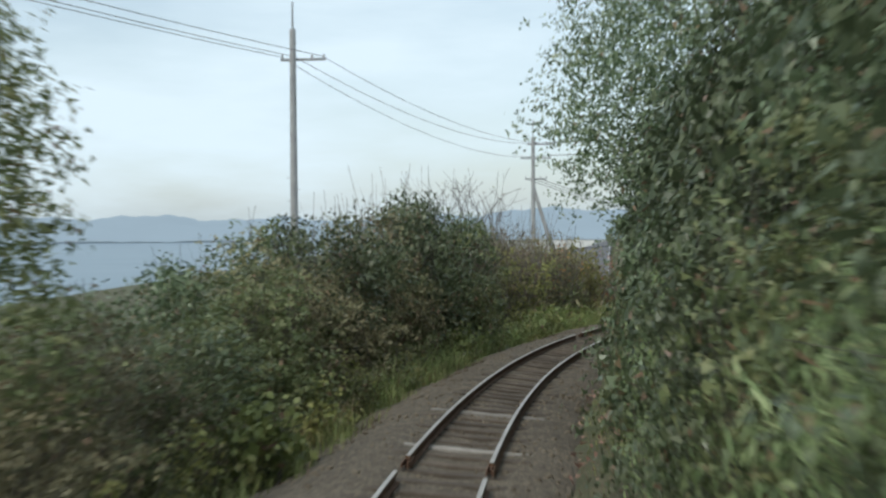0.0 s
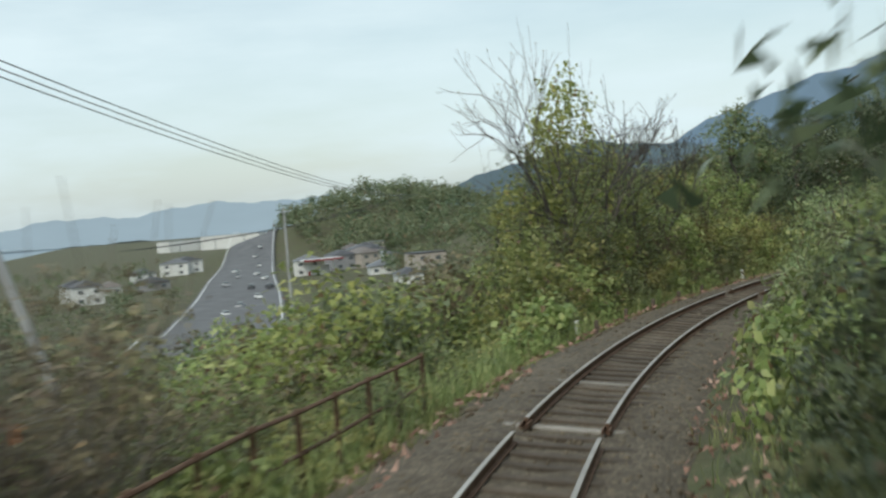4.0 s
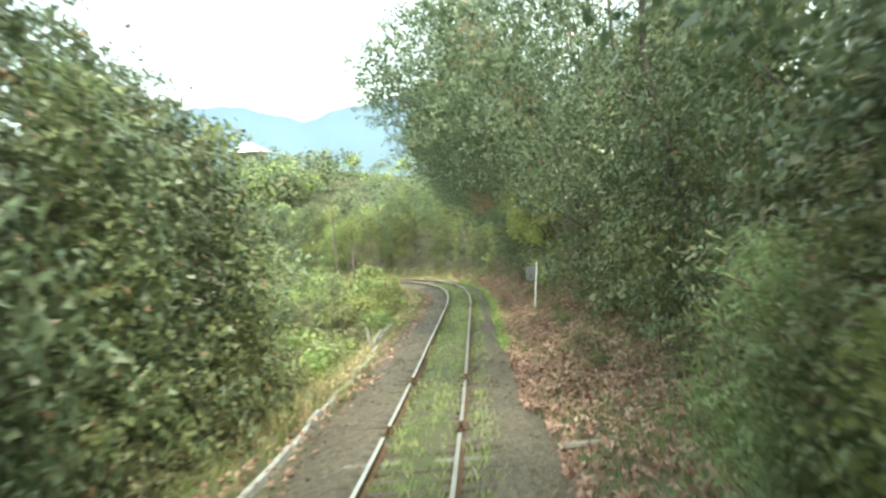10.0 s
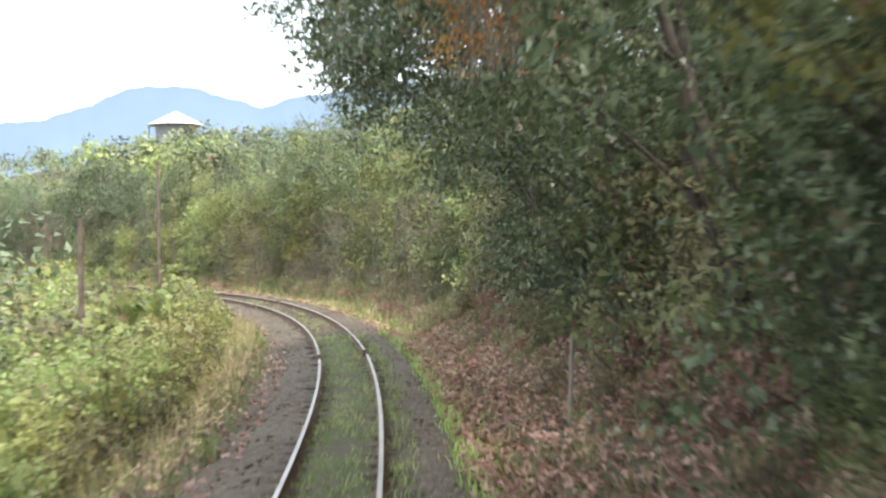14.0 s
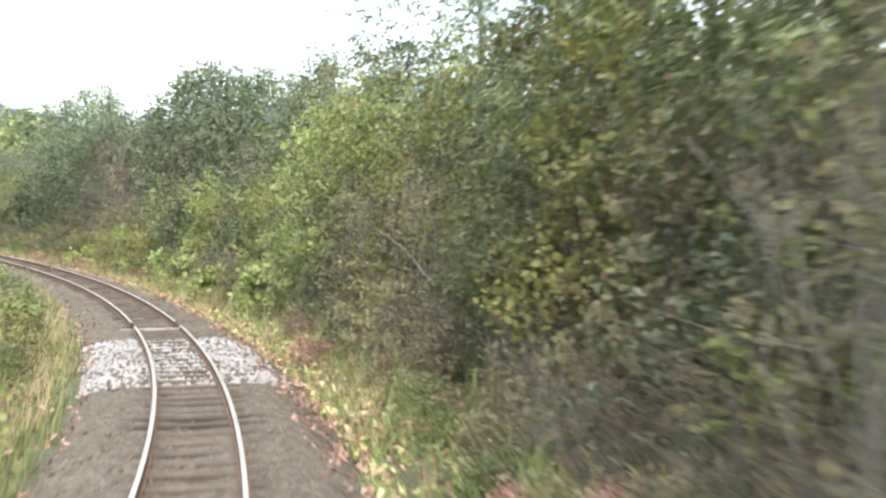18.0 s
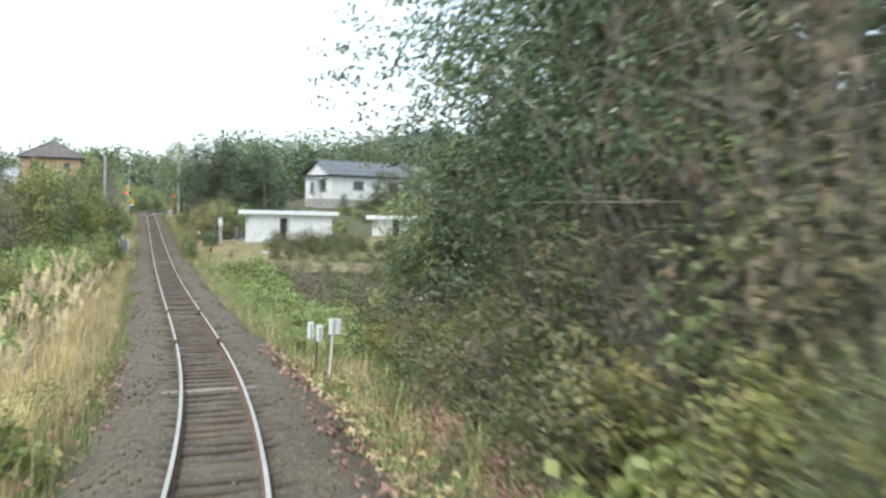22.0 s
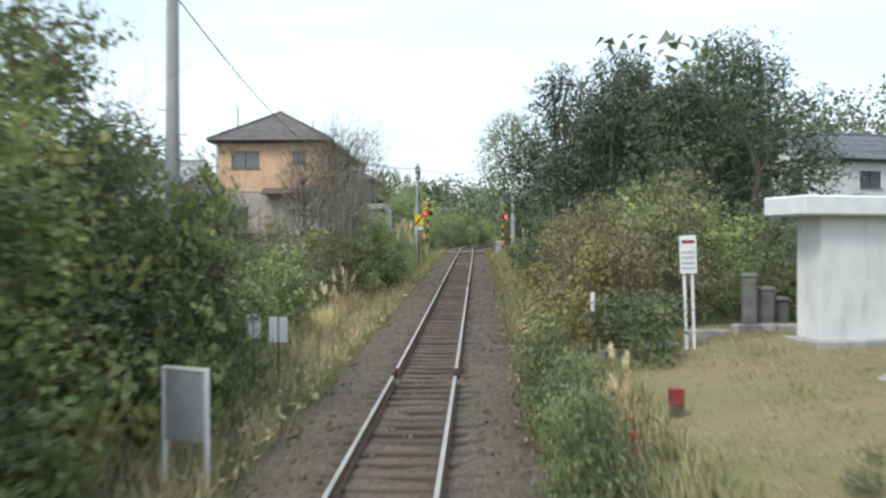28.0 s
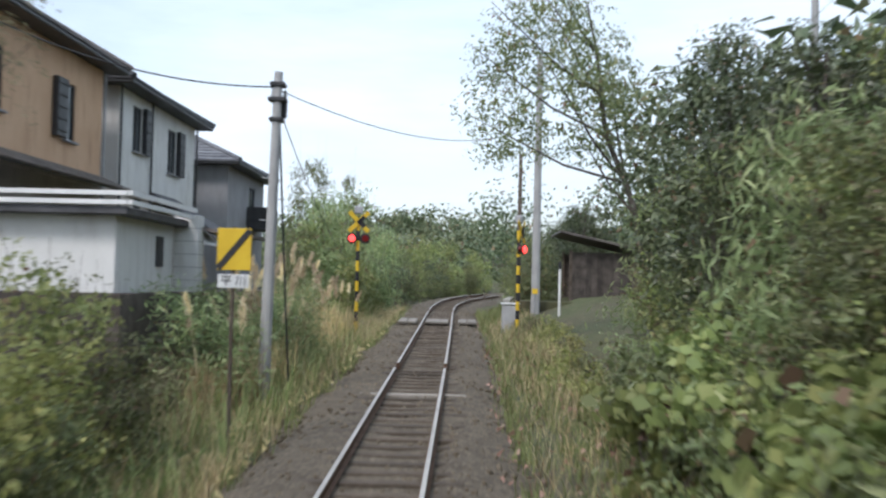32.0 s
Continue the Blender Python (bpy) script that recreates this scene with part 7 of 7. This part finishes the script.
hh_, HH = house("old white house with a long grey gable roof on the rise", 414.2, 29.4, 6.6, 17.0, 3.2, 6.4, 2.0, M["white_wall"], M["roof_grey"], [("r", -4.2, 1.9, 1.7, 1.1), ("r", 1.6, 1.9, 1.7, 1.1), ("r", 5.6, 1.9, 1.2, 1.0), ("f", 1.4, 1.6, 1.2, 1.2), ("f", -1.6, 1.5, 0.9, 1.6)], gable=True, turn=radians(-68), n=10, over=0.5)
part("porch_canopy", boxed((2.0, 1.0, 0.06), (1.0, -8.95, 2.6), (8, 0, 0)), M["steel"], hh_, "corrugated porch canopy")
for x in (0.2, 1.8):
    tube("porch_post", [(x, -9.2, 0), (x, -9.2, 2.5)], [0.05, 0.05], M["wood_post"], hh_, 6)
tube("roof_aerial", [(0, 6.0, HH + 1.6), (0, 6.0, HH + 4.0)], [0.03, 0.03], M["steel"], hh_, 5)


def flat_shelter(label, s0, d0, length, depth, h, door_at, turn):
    """White rendered shelter with an overhanging slab roof; origin at its near left corner."""
    p = at(s0, d0)
    p.z = at(s0, d0, 0.55).z
    root = thing("shelter", label, "shelter", Matrix.Translation(p) @ Matrix.Rotation(heading(s0) + turn, 4, "Z"), "white shelters")
    part("plinth", boxed((length + 0.5, depth + 0.5, 1.4), (length / 2, depth / 2, -0.62), bevel=0.03), M["concrete"], root, "stained concrete plinth")
    segs, x = [], 0.0
    for a, w in door_at:
        segs.append((x, a))
        x = a + w
        part("door", boxed((w - 0.06, 0.05, 2.0), (a + w / 2, 0.12, 1.08), bevel=0.01), M["dark_metal"], root, "dark slatted door")
        for k in range(5):
            part("slat", boxed((0.03, 0.03, 1.9), (a + w * (k + 0.5) / 5, 0.08, 1.08)), M["wood_dark"], root)
        part("lintel", boxed((w, 0.2, h - 2.1), (a + w / 2, 0.1, 2.1 + (h - 2.1) / 2)), M["white_wall"], root)
    segs.append((x, length))
    for a, b in segs:
        part("front_wall", boxed((b - a, 0.2, h), ((a + b) / 2, 0.1, h / 2)), M["white_wall"], root, "white rendered wall")
    for x in (0.1, length - 0.1):
        part("end_wall", boxed((0.2, max(depth - 0.4, 0.1), h), (x, depth / 2, h / 2)), M["white_wall"], root, "white rendered wall")
    part("rear_wall", boxed((length, 0.2, h), (length / 2, depth - 0.1, h / 2)), M["white_wall"], root, "white rendered wall")
    part("roof_slab", boxed((length + 1.1, depth + 0.55, 0.36), (length / 2, depth / 2, h + 0.18), bevel=0.03), M["white_paint"], root, "white overhanging roof slab")
    tube("downpipe", [(length * 0.45, -0.06, 0), (length * 0.45, -0.06, h)], [0.04, 0.04], M["white_paint"], root, 6)
    return root


flat_shelter("long white rendered shelter with a flat overhanging roof slab", 359.4, 7.25, 7.8, 0.75, 2.35, [(2.8, 0.9)], radians(18))
flat_shelter("small white rendered shelter with a dark slatted door", 363.4, 19.2, 6.0, 0.9, 2.0, [(1.6, 0.9)], radians(24))

# white garage and retaining wall in front of the orange house
gp = at(404.8, -7.6, 1.75)
gar = thing("garage", "low white rendered garage with a flat dark roof", "garage", Matrix.Translation(gp) @ Matrix.Rotation(heading(404), 4, "Z"))
part("wall", boxed((5.0, 0.16, 1.35), (0, -1.6, 0.675)), M["white_wall"], gar, "white wall")
part("wall", boxed((0.16, 3.2, 1.35), (2.42, 0.1, 0.675)), M["white_wall"], gar, "white wall")
part("wall", boxed((5.0, 0.16, 1.35), (0, 1.8, 0.675)), M["white_wall"], gar, "white wall")
part("roof", boxed((5.6, 4.2, 0.14), (0, 0.1, 1.42), bevel=0.02), M["roof_dark"], gar, "flat dark roof")
for z in (1.56, 1.72):
    part("fascia", boxed((5.6, 0.08, 0.08), (0, -2.02, z)), M["white_paint"], gar, "white fascia")
    part("fascia", boxed((0.08, 4.3, 0.08), (2.86, 0.1, z)), M["white_paint"], gar, "white fascia")
pil = part("pillar", boxed((0.5, 0.5, 1.6), (2.75, 2.2, 0.8), bevel=0.01), M["white_wall"], gar, "pale block pillar")
for k in range(5):
    part("block_joint", boxed((0.51, 0.51, 0.012), (2.75, 2.2, 0.25 + k * 0.27)), M["grey_wall"], pil)
part("window", boxed((0.03, 0.45, 0.6), (2.52, 0.9, 0.8)), M["dark_metal"], gar, "small dark window")
part("canopy", boxed((1.6, 2.0, 0.07), (3.3, 3.3, 1.3), (0, 8, 0)), M["roof_brown"], gar, "brown porch canopy")
rw = thing("retaining_wall", "dark stained concrete retaining wall below the houses", "wall", Matrix.Translation(at(405, -5.0, 0.6)) @ Matrix.Rotation(heading(405), 4, "Z"))
for k in range(6):
    part("wall_panel", boxed((0.25, 2.16, 2.3), (0, -1.1 + k * 2.2, 0), bevel=0.02), M["wood_dark"], rw)
for k in range(4):
    part("wall_panel", boxed((2.16, 0.25, 2.3), (-1.25 - k * 2.2, -2.1, 0), bevel=0.02), M["wood_dark"], rw)
part("terrace_fill", boxed((8.4, 12.6, 2.0), (-4.4, 4.4, 0.12)), M["soil"], rw, "earth terrace behind the wall")
for k, (s, d) in enumerate(((397.5, -8.3), (395.2, -8.6))):
    c = thing("parked_car", "white parked car half hidden behind the bushes", "car", place_at(s, d, None, 1.5))
    body = boxed((1.6, 3.9, 0.62), (0, 0, 0.62), bevel=0.12)
    part("body", body, M["white_paint"], c, "white car body")
    part("cabin", boxed((1.42, 2.2, 0.6), (0, -0.2, 1.2), bevel=0.16), M["white_paint"], c, "white roof and pillars")
    part("windscreen", boxed((1.3, 0.05, 0.42), (0, 0.9, 1.2), (-25, 0, 0)), M["glass"], c)
    for x in (-0.72, 0.72):
        part("side_window", boxed((0.03, 1.7, 0.34), (x, -0.2, 1.24)), M["glass"], c)
        for y in (-1.25, 1.25):
            bm = bmesh.new()
            bmesh.ops.create_cone(bm, cap_ends=True, segments=14, radius1=0.3, radius2=0.3, depth=0.2, matrix=Matrix.Translation((x, y, 0.3)) @ Matrix.Rotation(math.pi / 2, 4, "Y"))
            part("wheel", bm, M["black"], c, "black tyre")

# plateau by the shelters: dry lawn, grave stones
lv = []
for i in range(15):
    for j in range(15):
        q = at(345.5 + i * 1.3, 3.6 + j * 1.55)
        lv.append((q.x, q.y, gz(q.x, q.y) + 0.10))
lf = np.array([(i * 15 + j, i * 15 + j + 1, (i + 1) * 15 + j + 1, (i + 1) * 15 + j) for i in range(14) for j in range(14)])
tagged(part("lawn", mesh_of("lawn", np.array(lv), lf, [M["lawn"]], smooth=True), M["lawn"]), "mown dry yellowish lawn before the shelters", "lawn", kind="structure")
for s, d, h, w in ((361.2, 6.4, 1.0, 0.26), (361.5, 6.8, 0.7, 0.3), (361.8, 7.15, 0.5, 0.34)):
    gsn = thing("stone_pillar", "weathered grey stone pillar on a stepped base", "stone", place_at(s, d, None))
    part("base", boxed((w * 1.7, w * 1.7, 0.3), (0, 0, 0.1), bevel=0.02), M["old_stone"], gsn)
    part("pillar", boxed((w, w, h), (0, 0, 0.2 + h / 2), bevel=0.03), M["old_stone"], gsn)
    part("cap", boxed((w * 1.15, w * 1.15, 0.1), (0, 0, 0.22 + h), bevel=0.03), M["old_stone"], gsn)
kerb = thing("lawn_edge", "low rough concrete edge behind the lawn", "kerb", kind="structure")
for k in range(7):
    p = at(361.2, 3.8 + k * 0.9)
    part("block", boxed((0.88, 0.22, 0.4), (0, 0, 0), bevel=0.03), M["concrete"], kerb, "", Matrix.Translation((p.x, p.y, gz(p.x, p.y) + 0.05)) @ Matrix.Rotation(heading(361) + 0.03 * (-1) ** k, 4, "Z"))
for s, d, r in ((354, 8.0, 0.4), (355.2, 8.6, 0.3), (357, 7.6, 0.28), (353.5, 6.6, 0.22)):
    bm = bmesh.new()
    bmesh.ops.create_icosphere(bm, subdivisions=2, radius=r)
    for v in bm.verts:
        v.co *= 1 + 0.25 * noise.noise(v.co * 3 + Vector((s, d, 0)))
        v.co.z *= 0.6
    rk = part("field_stone", bm, M["concrete"], None, "", Matrix.Translation(on_ground(s, d, 0.02)))
    tagged(rk, "grey rounded field stone lying in the grass", "stone", "field stones")
plant("dark_m", 351.5, 5.2, 0.9, wide=0.5)
for s, d, h in ((357.2, 9.5, 1.2), (357.4, 11.5, 1.6), (357.0, 13.5, 1.5), (357.6, 15.5, 1.3), (356.6, 12.5, 1.1), (360.6, 24, 1.2)):
    plant("olive_s", s, d, h)
    plant("scrub_s", s - 0.6, d + 0.8, h * 0.9)
for k in range(9):
    plant(prng.choice(["scrub_m", "olive_m", "dark_m"]), 357.2 + prng.uniform(-0.4, 0.4), 9.2 + k * 0.85, 1.55, wide=1.15)
for s, d, h in ((356.8, 10.5, 1.5), (357.2, 12, 2.0), (357, 13.6, 2.1), (357.4, 15.2, 1.7), (356.4, 14.4, 1.4), (356.2, 12.4, 1.3)):
    plant("scrub_m", s, d, h)
for s, d in ((404, 26), (405.5, 29), (407, 32), (408.5, 35), (403, 23.5)):
    plant("scrub_m", s, d, 2.2)
for s, d, h in ((398, 26.5, 3.4), (400, 28.5, 3.8), (397, 30.5, 4.0), (402, 31.5, 3.6), (396, 24.5, 1.6)):
    plant("dark_m", s, d, h)
plant("scrub_t", 349, 24.6, 4.8, wide=1.5)
plant("kudzu_t", 350, 26.8, 5.4, wide=1.4)
plant("scrub_t", 351, 28.5, 4.6, wide=1.2)


# ---- level crossing ----
def stripes(root, r, z0, z1, n):
    for k in range(n):
        a, b = z0 + (z1 - z0) * k / n, z0 + (z1 - z0) * (k + 1) / n
        tube("band", [(0, 0, a), (0, 0, b)], [r, r], M["yellow"] if k % 2 else M["black"], root, 10)


def crossing_signal(label, s, d, face, lit, lift):
    root = thing("crossing_signal", label, "crossing signal", place_at(s, d, None, face), "crossing signals")
    stripes(root, 0.07, -0.2, 3.3 + lift, 12)
    for a in (-45, 45):
        bl = part("cross_blade", boxed((1.05, 0.025, 0.17), (0, -0.1, 3.25 + lift), (0, a, 0), 0.01), M["yellow"], root, "yellow blade of the crossbuck")
        part("stripe", boxed((0.34, 0.006, 0.172), (0.1, -0.116, 3.25 + lift - 0.1 * math.sin(radians(a))), (0, a, 0)), M["black"], bl)
    part("lamp_arm", boxed((0.6, 0.06, 0.06), (0, -0.06, 2.62 + lift)), M["black"], root)
    for x in (-0.25, 0.25):
        bm = bmesh.new()
        bmesh.ops.create_cone(bm, cap_ends=True, segments=20, radius1=0.2, radius2=0.2, depth=0.03, matrix=Matrix.Translation((x, -0.1, 2.62 + lift)) @ Matrix.Rotation(math.pi / 2, 4, "X"))
        pl = part("backing_plate", bm, M["black"], root, "round black backing plate")
        bm = bmesh.new()
        bmesh.ops.create_cone(bm, cap_ends=True, segments=16, radius1=0.13, radius2=0.12, depth=0.09, matrix=Matrix.Translation((x, -0.15, 2.62 + lift)) @ Matrix.Rotation(math.pi / 2, 4, "X"))
        part("lens", bm, M["red_lamp"] if lit == (x > 0) else M["red_glass"], pl, "red signal lamp")
    part("bell_box", boxed((0.3, 0.25, 0.3), (0, 0, 3.7 + lift), bevel=0.04), M["grey_paint"], root, "warning bell housing")
    return root


crossing_signal("striped crossing signal with yellow crossbuck and lit red lamp", 424.7, -3.05, 0.25, False, 1.1)
crossing_signal("striped crossing signal turned sideways, one red lamp lit", 422.9, 2.95, radians(68), True, 0.35)
cb = thing("signal_cabinet", "pale grey equipment cabinet beside the crossing", "cabinet", place_at(424.2, 2.75, None))
part("body", boxed((0.6, 0.5, 1.1), (0, 0, 0.5), bevel=0.03), M["grey_paint"], cb, "pale grey steel body")
part("door", boxed((0.5, 0.02, 0.9), (0, -0.26, 0.5), bevel=0.006), M["grey_paint"], cb)
part("cap", boxed((0.7, 0.6, 0.05), (0, 0, 1.07), bevel=0.01), M["white_paint"], cb)
part("handle", boxed((0.03, 0.03, 0.12), (0.18, -0.28, 0.5)), M["steel"], cb)
yt = thing("yellow_tag_post", "small yellow tag on a steel pole", "sign", place_at(425.4, 3.75, None))
tube("post", [(0, 0, -0.2), (0, 0, 1.3)], [0.03, 0.03], M["steel"], yt, 6)
part("tag", boxed((0.22, 0.02, 0.2), (0, -0.04, 1.25)), M["yellow"], yt)
deck = thing("crossing_deck", "worn pale timber deck of a narrow level crossing", "level crossing", kind="structure")
for d in (-1.35, -0.98, -0.3, -0.02, 0.26, 0.98, 1.35):
    for k in range(2):
        part("plank", boxed((0.30 if abs(d) < 0.5 else 0.33, 1.05, 0.09), (0, 0, -0.06), bevel=0.012), M["pale_sleeper"], deck, "", banked_pose(426.4 + k * 1.08, d + (0.02 if d > 0 else -0.02)))

# station shed and platform end beyond the crossing
pf = thing("platform", "low platform end with an earth top", "platform", Matrix.Translation(at(437, 4.6, 0)) @ Matrix.Rotation(heading(437) - 0.06, 4, "Z"), kind="structure")
part("platform_edge", boxed((0.3, 20, 1.1), (-1.2, 2, 0.1), bevel=0.03), M["concrete"], pf, "concrete platform edge")
part("platform_top", boxed((4.6, 20, 0.9), (1.2, 2, 0.12), bevel=0.02), M["soil"], pf, "earth top")
sm = Matrix.Translation(at(433.5, 7.3, 0.55)) @ Matrix.Rotation(heading(433), 4, "Z")
shed = thing("wooden_shed", "dark weathered wooden waiting shed with a sloping roof", "shed", sm)
for k in range(13):
    part("board", boxed((0.23, 0.03, 2.3), (-1.4 + k * 0.24, -1.6, 1.15), bevel=0.004), M["wood_dark"], shed)
for k in range(14):
    part("board", boxed((0.03, 0.23, 2.3), (1.6, -1.5 + k * 0.24, 1.15), bevel=0.004), M["wood_dark"], shed)
for x, y in ((-1.5, -1.6), (-1.5, 1.7), (1.6, 1.7), (1.6, -1.6)):
    part("corner_post", boxed((0.12, 0.12, 2.4), (x, y, 1.2)), M["wood_post"], shed)
part("bench", boxed((2.6, 0.4, 0.06), (0, 1.3, 0.45)), M["wood_post"], shed, "plank bench")
part("roof", boxed((4.2, 4.6, 0.1), (0, 0, 2.75), (0, 12, 0), 0.02), M["roof_brown"], shed, "sloping dark roof")
part("rear_wall", boxed((3.2, 0.05, 2.3), (0.05, 1.75, 1.15)), M["wood_dark"], shed)
wp = thing("white_marker_post", "slim white post at the platform end", "post", place_at(426.0, 4.75, None))
part("post", boxed((0.09, 0.09, 2.3), (0, 0, 1.0), bevel=0.01), M["white_paint"], wp)
part("cap", boxed((0.11, 0.11, 0.3), (0, 0, 2.0), bevel=0.01), M["dark_metal"], wp)

# ---- far things: the white tent roof on the hill, the town by the coast road ----
tent = thing("tent_roof_hall", "far white peaked tent-roofed hall above the valley woods", "hall", Matrix.Translation((367, 407, 36.2)))
bm = bmesh.new()
bmesh.ops.create_cone(bm, cap_ends=True, segments=24, radius1=10.2, radius2=0.4, depth=1.0, matrix=Matrix.Translation((0, 0, 0.5)))
for v in bm.verts:
    r_ = math.hypot(v.co.x, v.co.y) / 10.2
    v.co.z = 5.2 * (1 - r_) ** 1.2 if v.co.z > 0.5 else 0.0
part("membrane_roof", bm, M["white_paint"], tent, "white peaked membrane roof")
bm = bmesh.new()
bmesh.ops.create_cone(bm, cap_ends=True, segments=24, radius1=7.0, radius2=7.0, depth=12.0, matrix=Matrix.Translation((0, 0, -6.1)))
part("drum_wall", bm, M["grey_wall"], tent, "grey drum wall")
for k in range(12):
    a = k * math.pi / 6
    tube("column", [(math.cos(a) * 9.7, math.sin(a) * 9.7, -12), (math.cos(a) * 9.7, math.sin(a) * 9.7, 0.1)], [0.12, 0.12], M["wood_post"], tent, 6)


def road(name, label, pts, w, lift):
    pts = np.array(pts, float)
    t = np.linspace(0, 1, 40)
    u = np.linspace(0, 1, len(pts))
    x, y = np.interp(t, u, pts[:, 0]), np.interp(t, u, pts[:, 1])
    for _ in range(6):
        x[1:-1], y[1:-1] = (x[:-2] + x[2:] + 2 * x[1:-1]) / 4, (y[:-2] + y[2:] + 2 * y[1:-1]) / 4
    dx, dy = np.gradient(x), np.gradient(y)
    n = np.hypot(dx, dy)
    v = []
    for i in range(40):
        for sgn in (-1, 1):
            px, py = x[i] - dy[i] / n[i] * w / 2 * sgn, y[i] + dx[i] / n[i] * w / 2 * sgn
            v.append((px, py, -20.9 + lift))
    f = np.array([(2 * i, 2 * i + 1, 2 * i + 3, 2 * i + 2) for i in range(39)])
    return np.array(v), f


ROAD = [(12, 190), (20, 228), (27, 280), (37, 363), (46, 454), (66, 614), (92, 760), (118, 840)]
rv, rf = road("road", "", ROAD, 25, 0.35)
rv[:, 2] = np.maximum(ground_z(rv[:, 0], rv[:, 1]) + 1.3, rv[:, 2] + 1.0)
for side in (-1, 1):
    lane, lf_ = road("line", "", ROAD, 0.3, 0.0)
    lane[:, :2] += (rv[(1 if side > 0 else 0)::2][np.repeat(np.arange(40), 2)][:, :2] - (rv[0::2] + rv[1::2])[np.repeat(np.arange(40), 2)][:, :2] / 2) * 0.92
    lane[:, 2] = rv[0::2][np.repeat(np.arange(40), 2)][:, 2] + 0.12
    tagged(part("road_line", mesh_of("road_line", lane, lf_, [M["white_paint"]]), None), "white painted edge line of the coast road", "road marking", kind="structure")
tagged(part("road", mesh_of("road", rv, rf, [M["asphalt"]], smooth=True), M["asphalt"]), "grey coast road winding through the far town", "road", kind="structure")
crng = random.Random(12)


def far_car(x, y, turn, mat):
    c = thing("distant_car", "small distant car on the coast road", "car", Matrix.Translation((x, y, gz(x, y) + 1.4)) @ Matrix.Rotation(turn, 4, "Z"), "cars on the coast road")
    part("body", boxed((1.7, 4.2, 0.7), (0, 0, 0.65), bevel=0.12), mat, c)
    part("cabin", boxed((1.5, 2.2, 0.6), (0, -0.2, 1.25), bevel=0.18), M["glass"], c, "dark glazed cabin")
    for sx in (-0.8, 0.8):
        for sy in (-1.3, 1.3):
            bm = bmesh.new()
            bmesh.ops.create_cone(bm, cap_ends=True, segments=10, radius1=0.32, radius2=0.32, depth=0.2, matrix=Matrix.Translation((sx, sy, 0.32)) @ Matrix.Rotation(math.pi / 2, 4, "Y"))
            part("wheel", bm, M["black"], c)


for x, y in ((44, 445), (51, 420), (47, 372), (42, 378), (40, 340), (60, 520), (36, 400), (52, 455), (64, 570), (33, 318), (70, 600), (47, 490), (28, 300)):
    far_car(x, y, crng.uniform(-0.4, 0.2), M[crng.choice(["white_paint", "white_paint", "grey_paint", "roof_dark"])])


def far_block(x, y, w, l, h, mat, roof, pitched):
    root = thing("town_house", "distant town building with a low roof", "building", Matrix.Translation((x, y, gz(x, y) - 0.3)) @ Matrix.Rotation(crng.uniform(-0.5, 0.5), 4, "Z"), "town buildings")
    part("wall", boxed((w, l, h), (0, 0, h / 2)), mat, root)
    if pitched:
        rf_ = part("roof", mesh_of("roof", [(-w / 2 - 0.5, -l / 2 - 0.5, h), (w / 2 + 0.5, -l / 2 - 0.5, h), (w / 2 + 0.5, l / 2 + 0.5, h), (-w / 2 - 0.5, l / 2 + 0.5, h), (0, -l / 4, h + 2.0), (0, l / 4, h + 2.0)], [(0, 1, 4), (1, 2, 5, 4), (2, 3, 5), (3, 0, 4, 5), (3, 2, 1, 0)], [roof]), None, root)
    else:
        part("roof", boxed((w + 0.4, l + 0.4, 0.3), (0, 0, h + 0.15)), roof, root)
    for k in range(2):
        for fl in range(int(h // 3)):
            part("window", boxed((1.6, 0.08, 1.2), (-w / 2 + (k + 0.5) * w / 2, -l / 2, 1.7 + fl * 2.9)), M["glass"], root)


for x, y, w, l, h in ((98, 1080, 58, 26, 13), (52, 1120, 46, 24, 11), (150, 1150, 40, 24, 12)):
    far_block(x, y, w, l, h, M["white_wall"], M["roof_pale"], False)
for k in range(22):
    y = crng.uniform(350, 560)
    x = 46 + (y - 454) * 0.125 + crng.choice([1, 1, -1]) * crng.uniform(23, 62)
    far_block(x, y, crng.uniform(7, 13), crng.uniform(7, 12), crng.choice([3.2, 6.0, 6.2]), M[crng.choice(["white_wall", "beige_wall", "white_wall", "grey_wall"])], M[crng.choice(["roof_grey", "roof_brown", "roof_dark"])], crng.random() < 0.7)
gs = thing("filling_station", "distant filling station with a red-edged canopy", "filling station", Matrix.Translation((74, 438, gz(74, 438))) @ Matrix.Rotation(0.1, 4, "Z"))
part("canopy", boxed((15, 9, 0.7), (0, 0, 5.6), bevel=0.05), M["white_paint"], gs, "white canopy slab")
part("canopy_edge", boxed((15.1, 0.1, 0.7), (0, -4.55, 5.6)), M["red"], gs, "red canopy edge")
for x in (-5, 5):
    part("column", boxed((0.5, 0.5, 5.4), (x, 0, 2.7)), M["white_paint"], gs)
    part("pump", boxed((0.8, 0.5, 1.6), (x, -1.6, 0.9), bevel=0.05), M["red"], gs, "fuel pump")
part("kiosk", boxed((8, 4, 3.4), (0, 5, 1.7), bevel=0.05), M["white_wall"], gs, "white kiosk")

for kind, models in PL.items():
    for ob in models:
        if ob.name not in USED:
            for o in (*ob.children_recursive, ob):
                bpy.data.objects.remove(o)
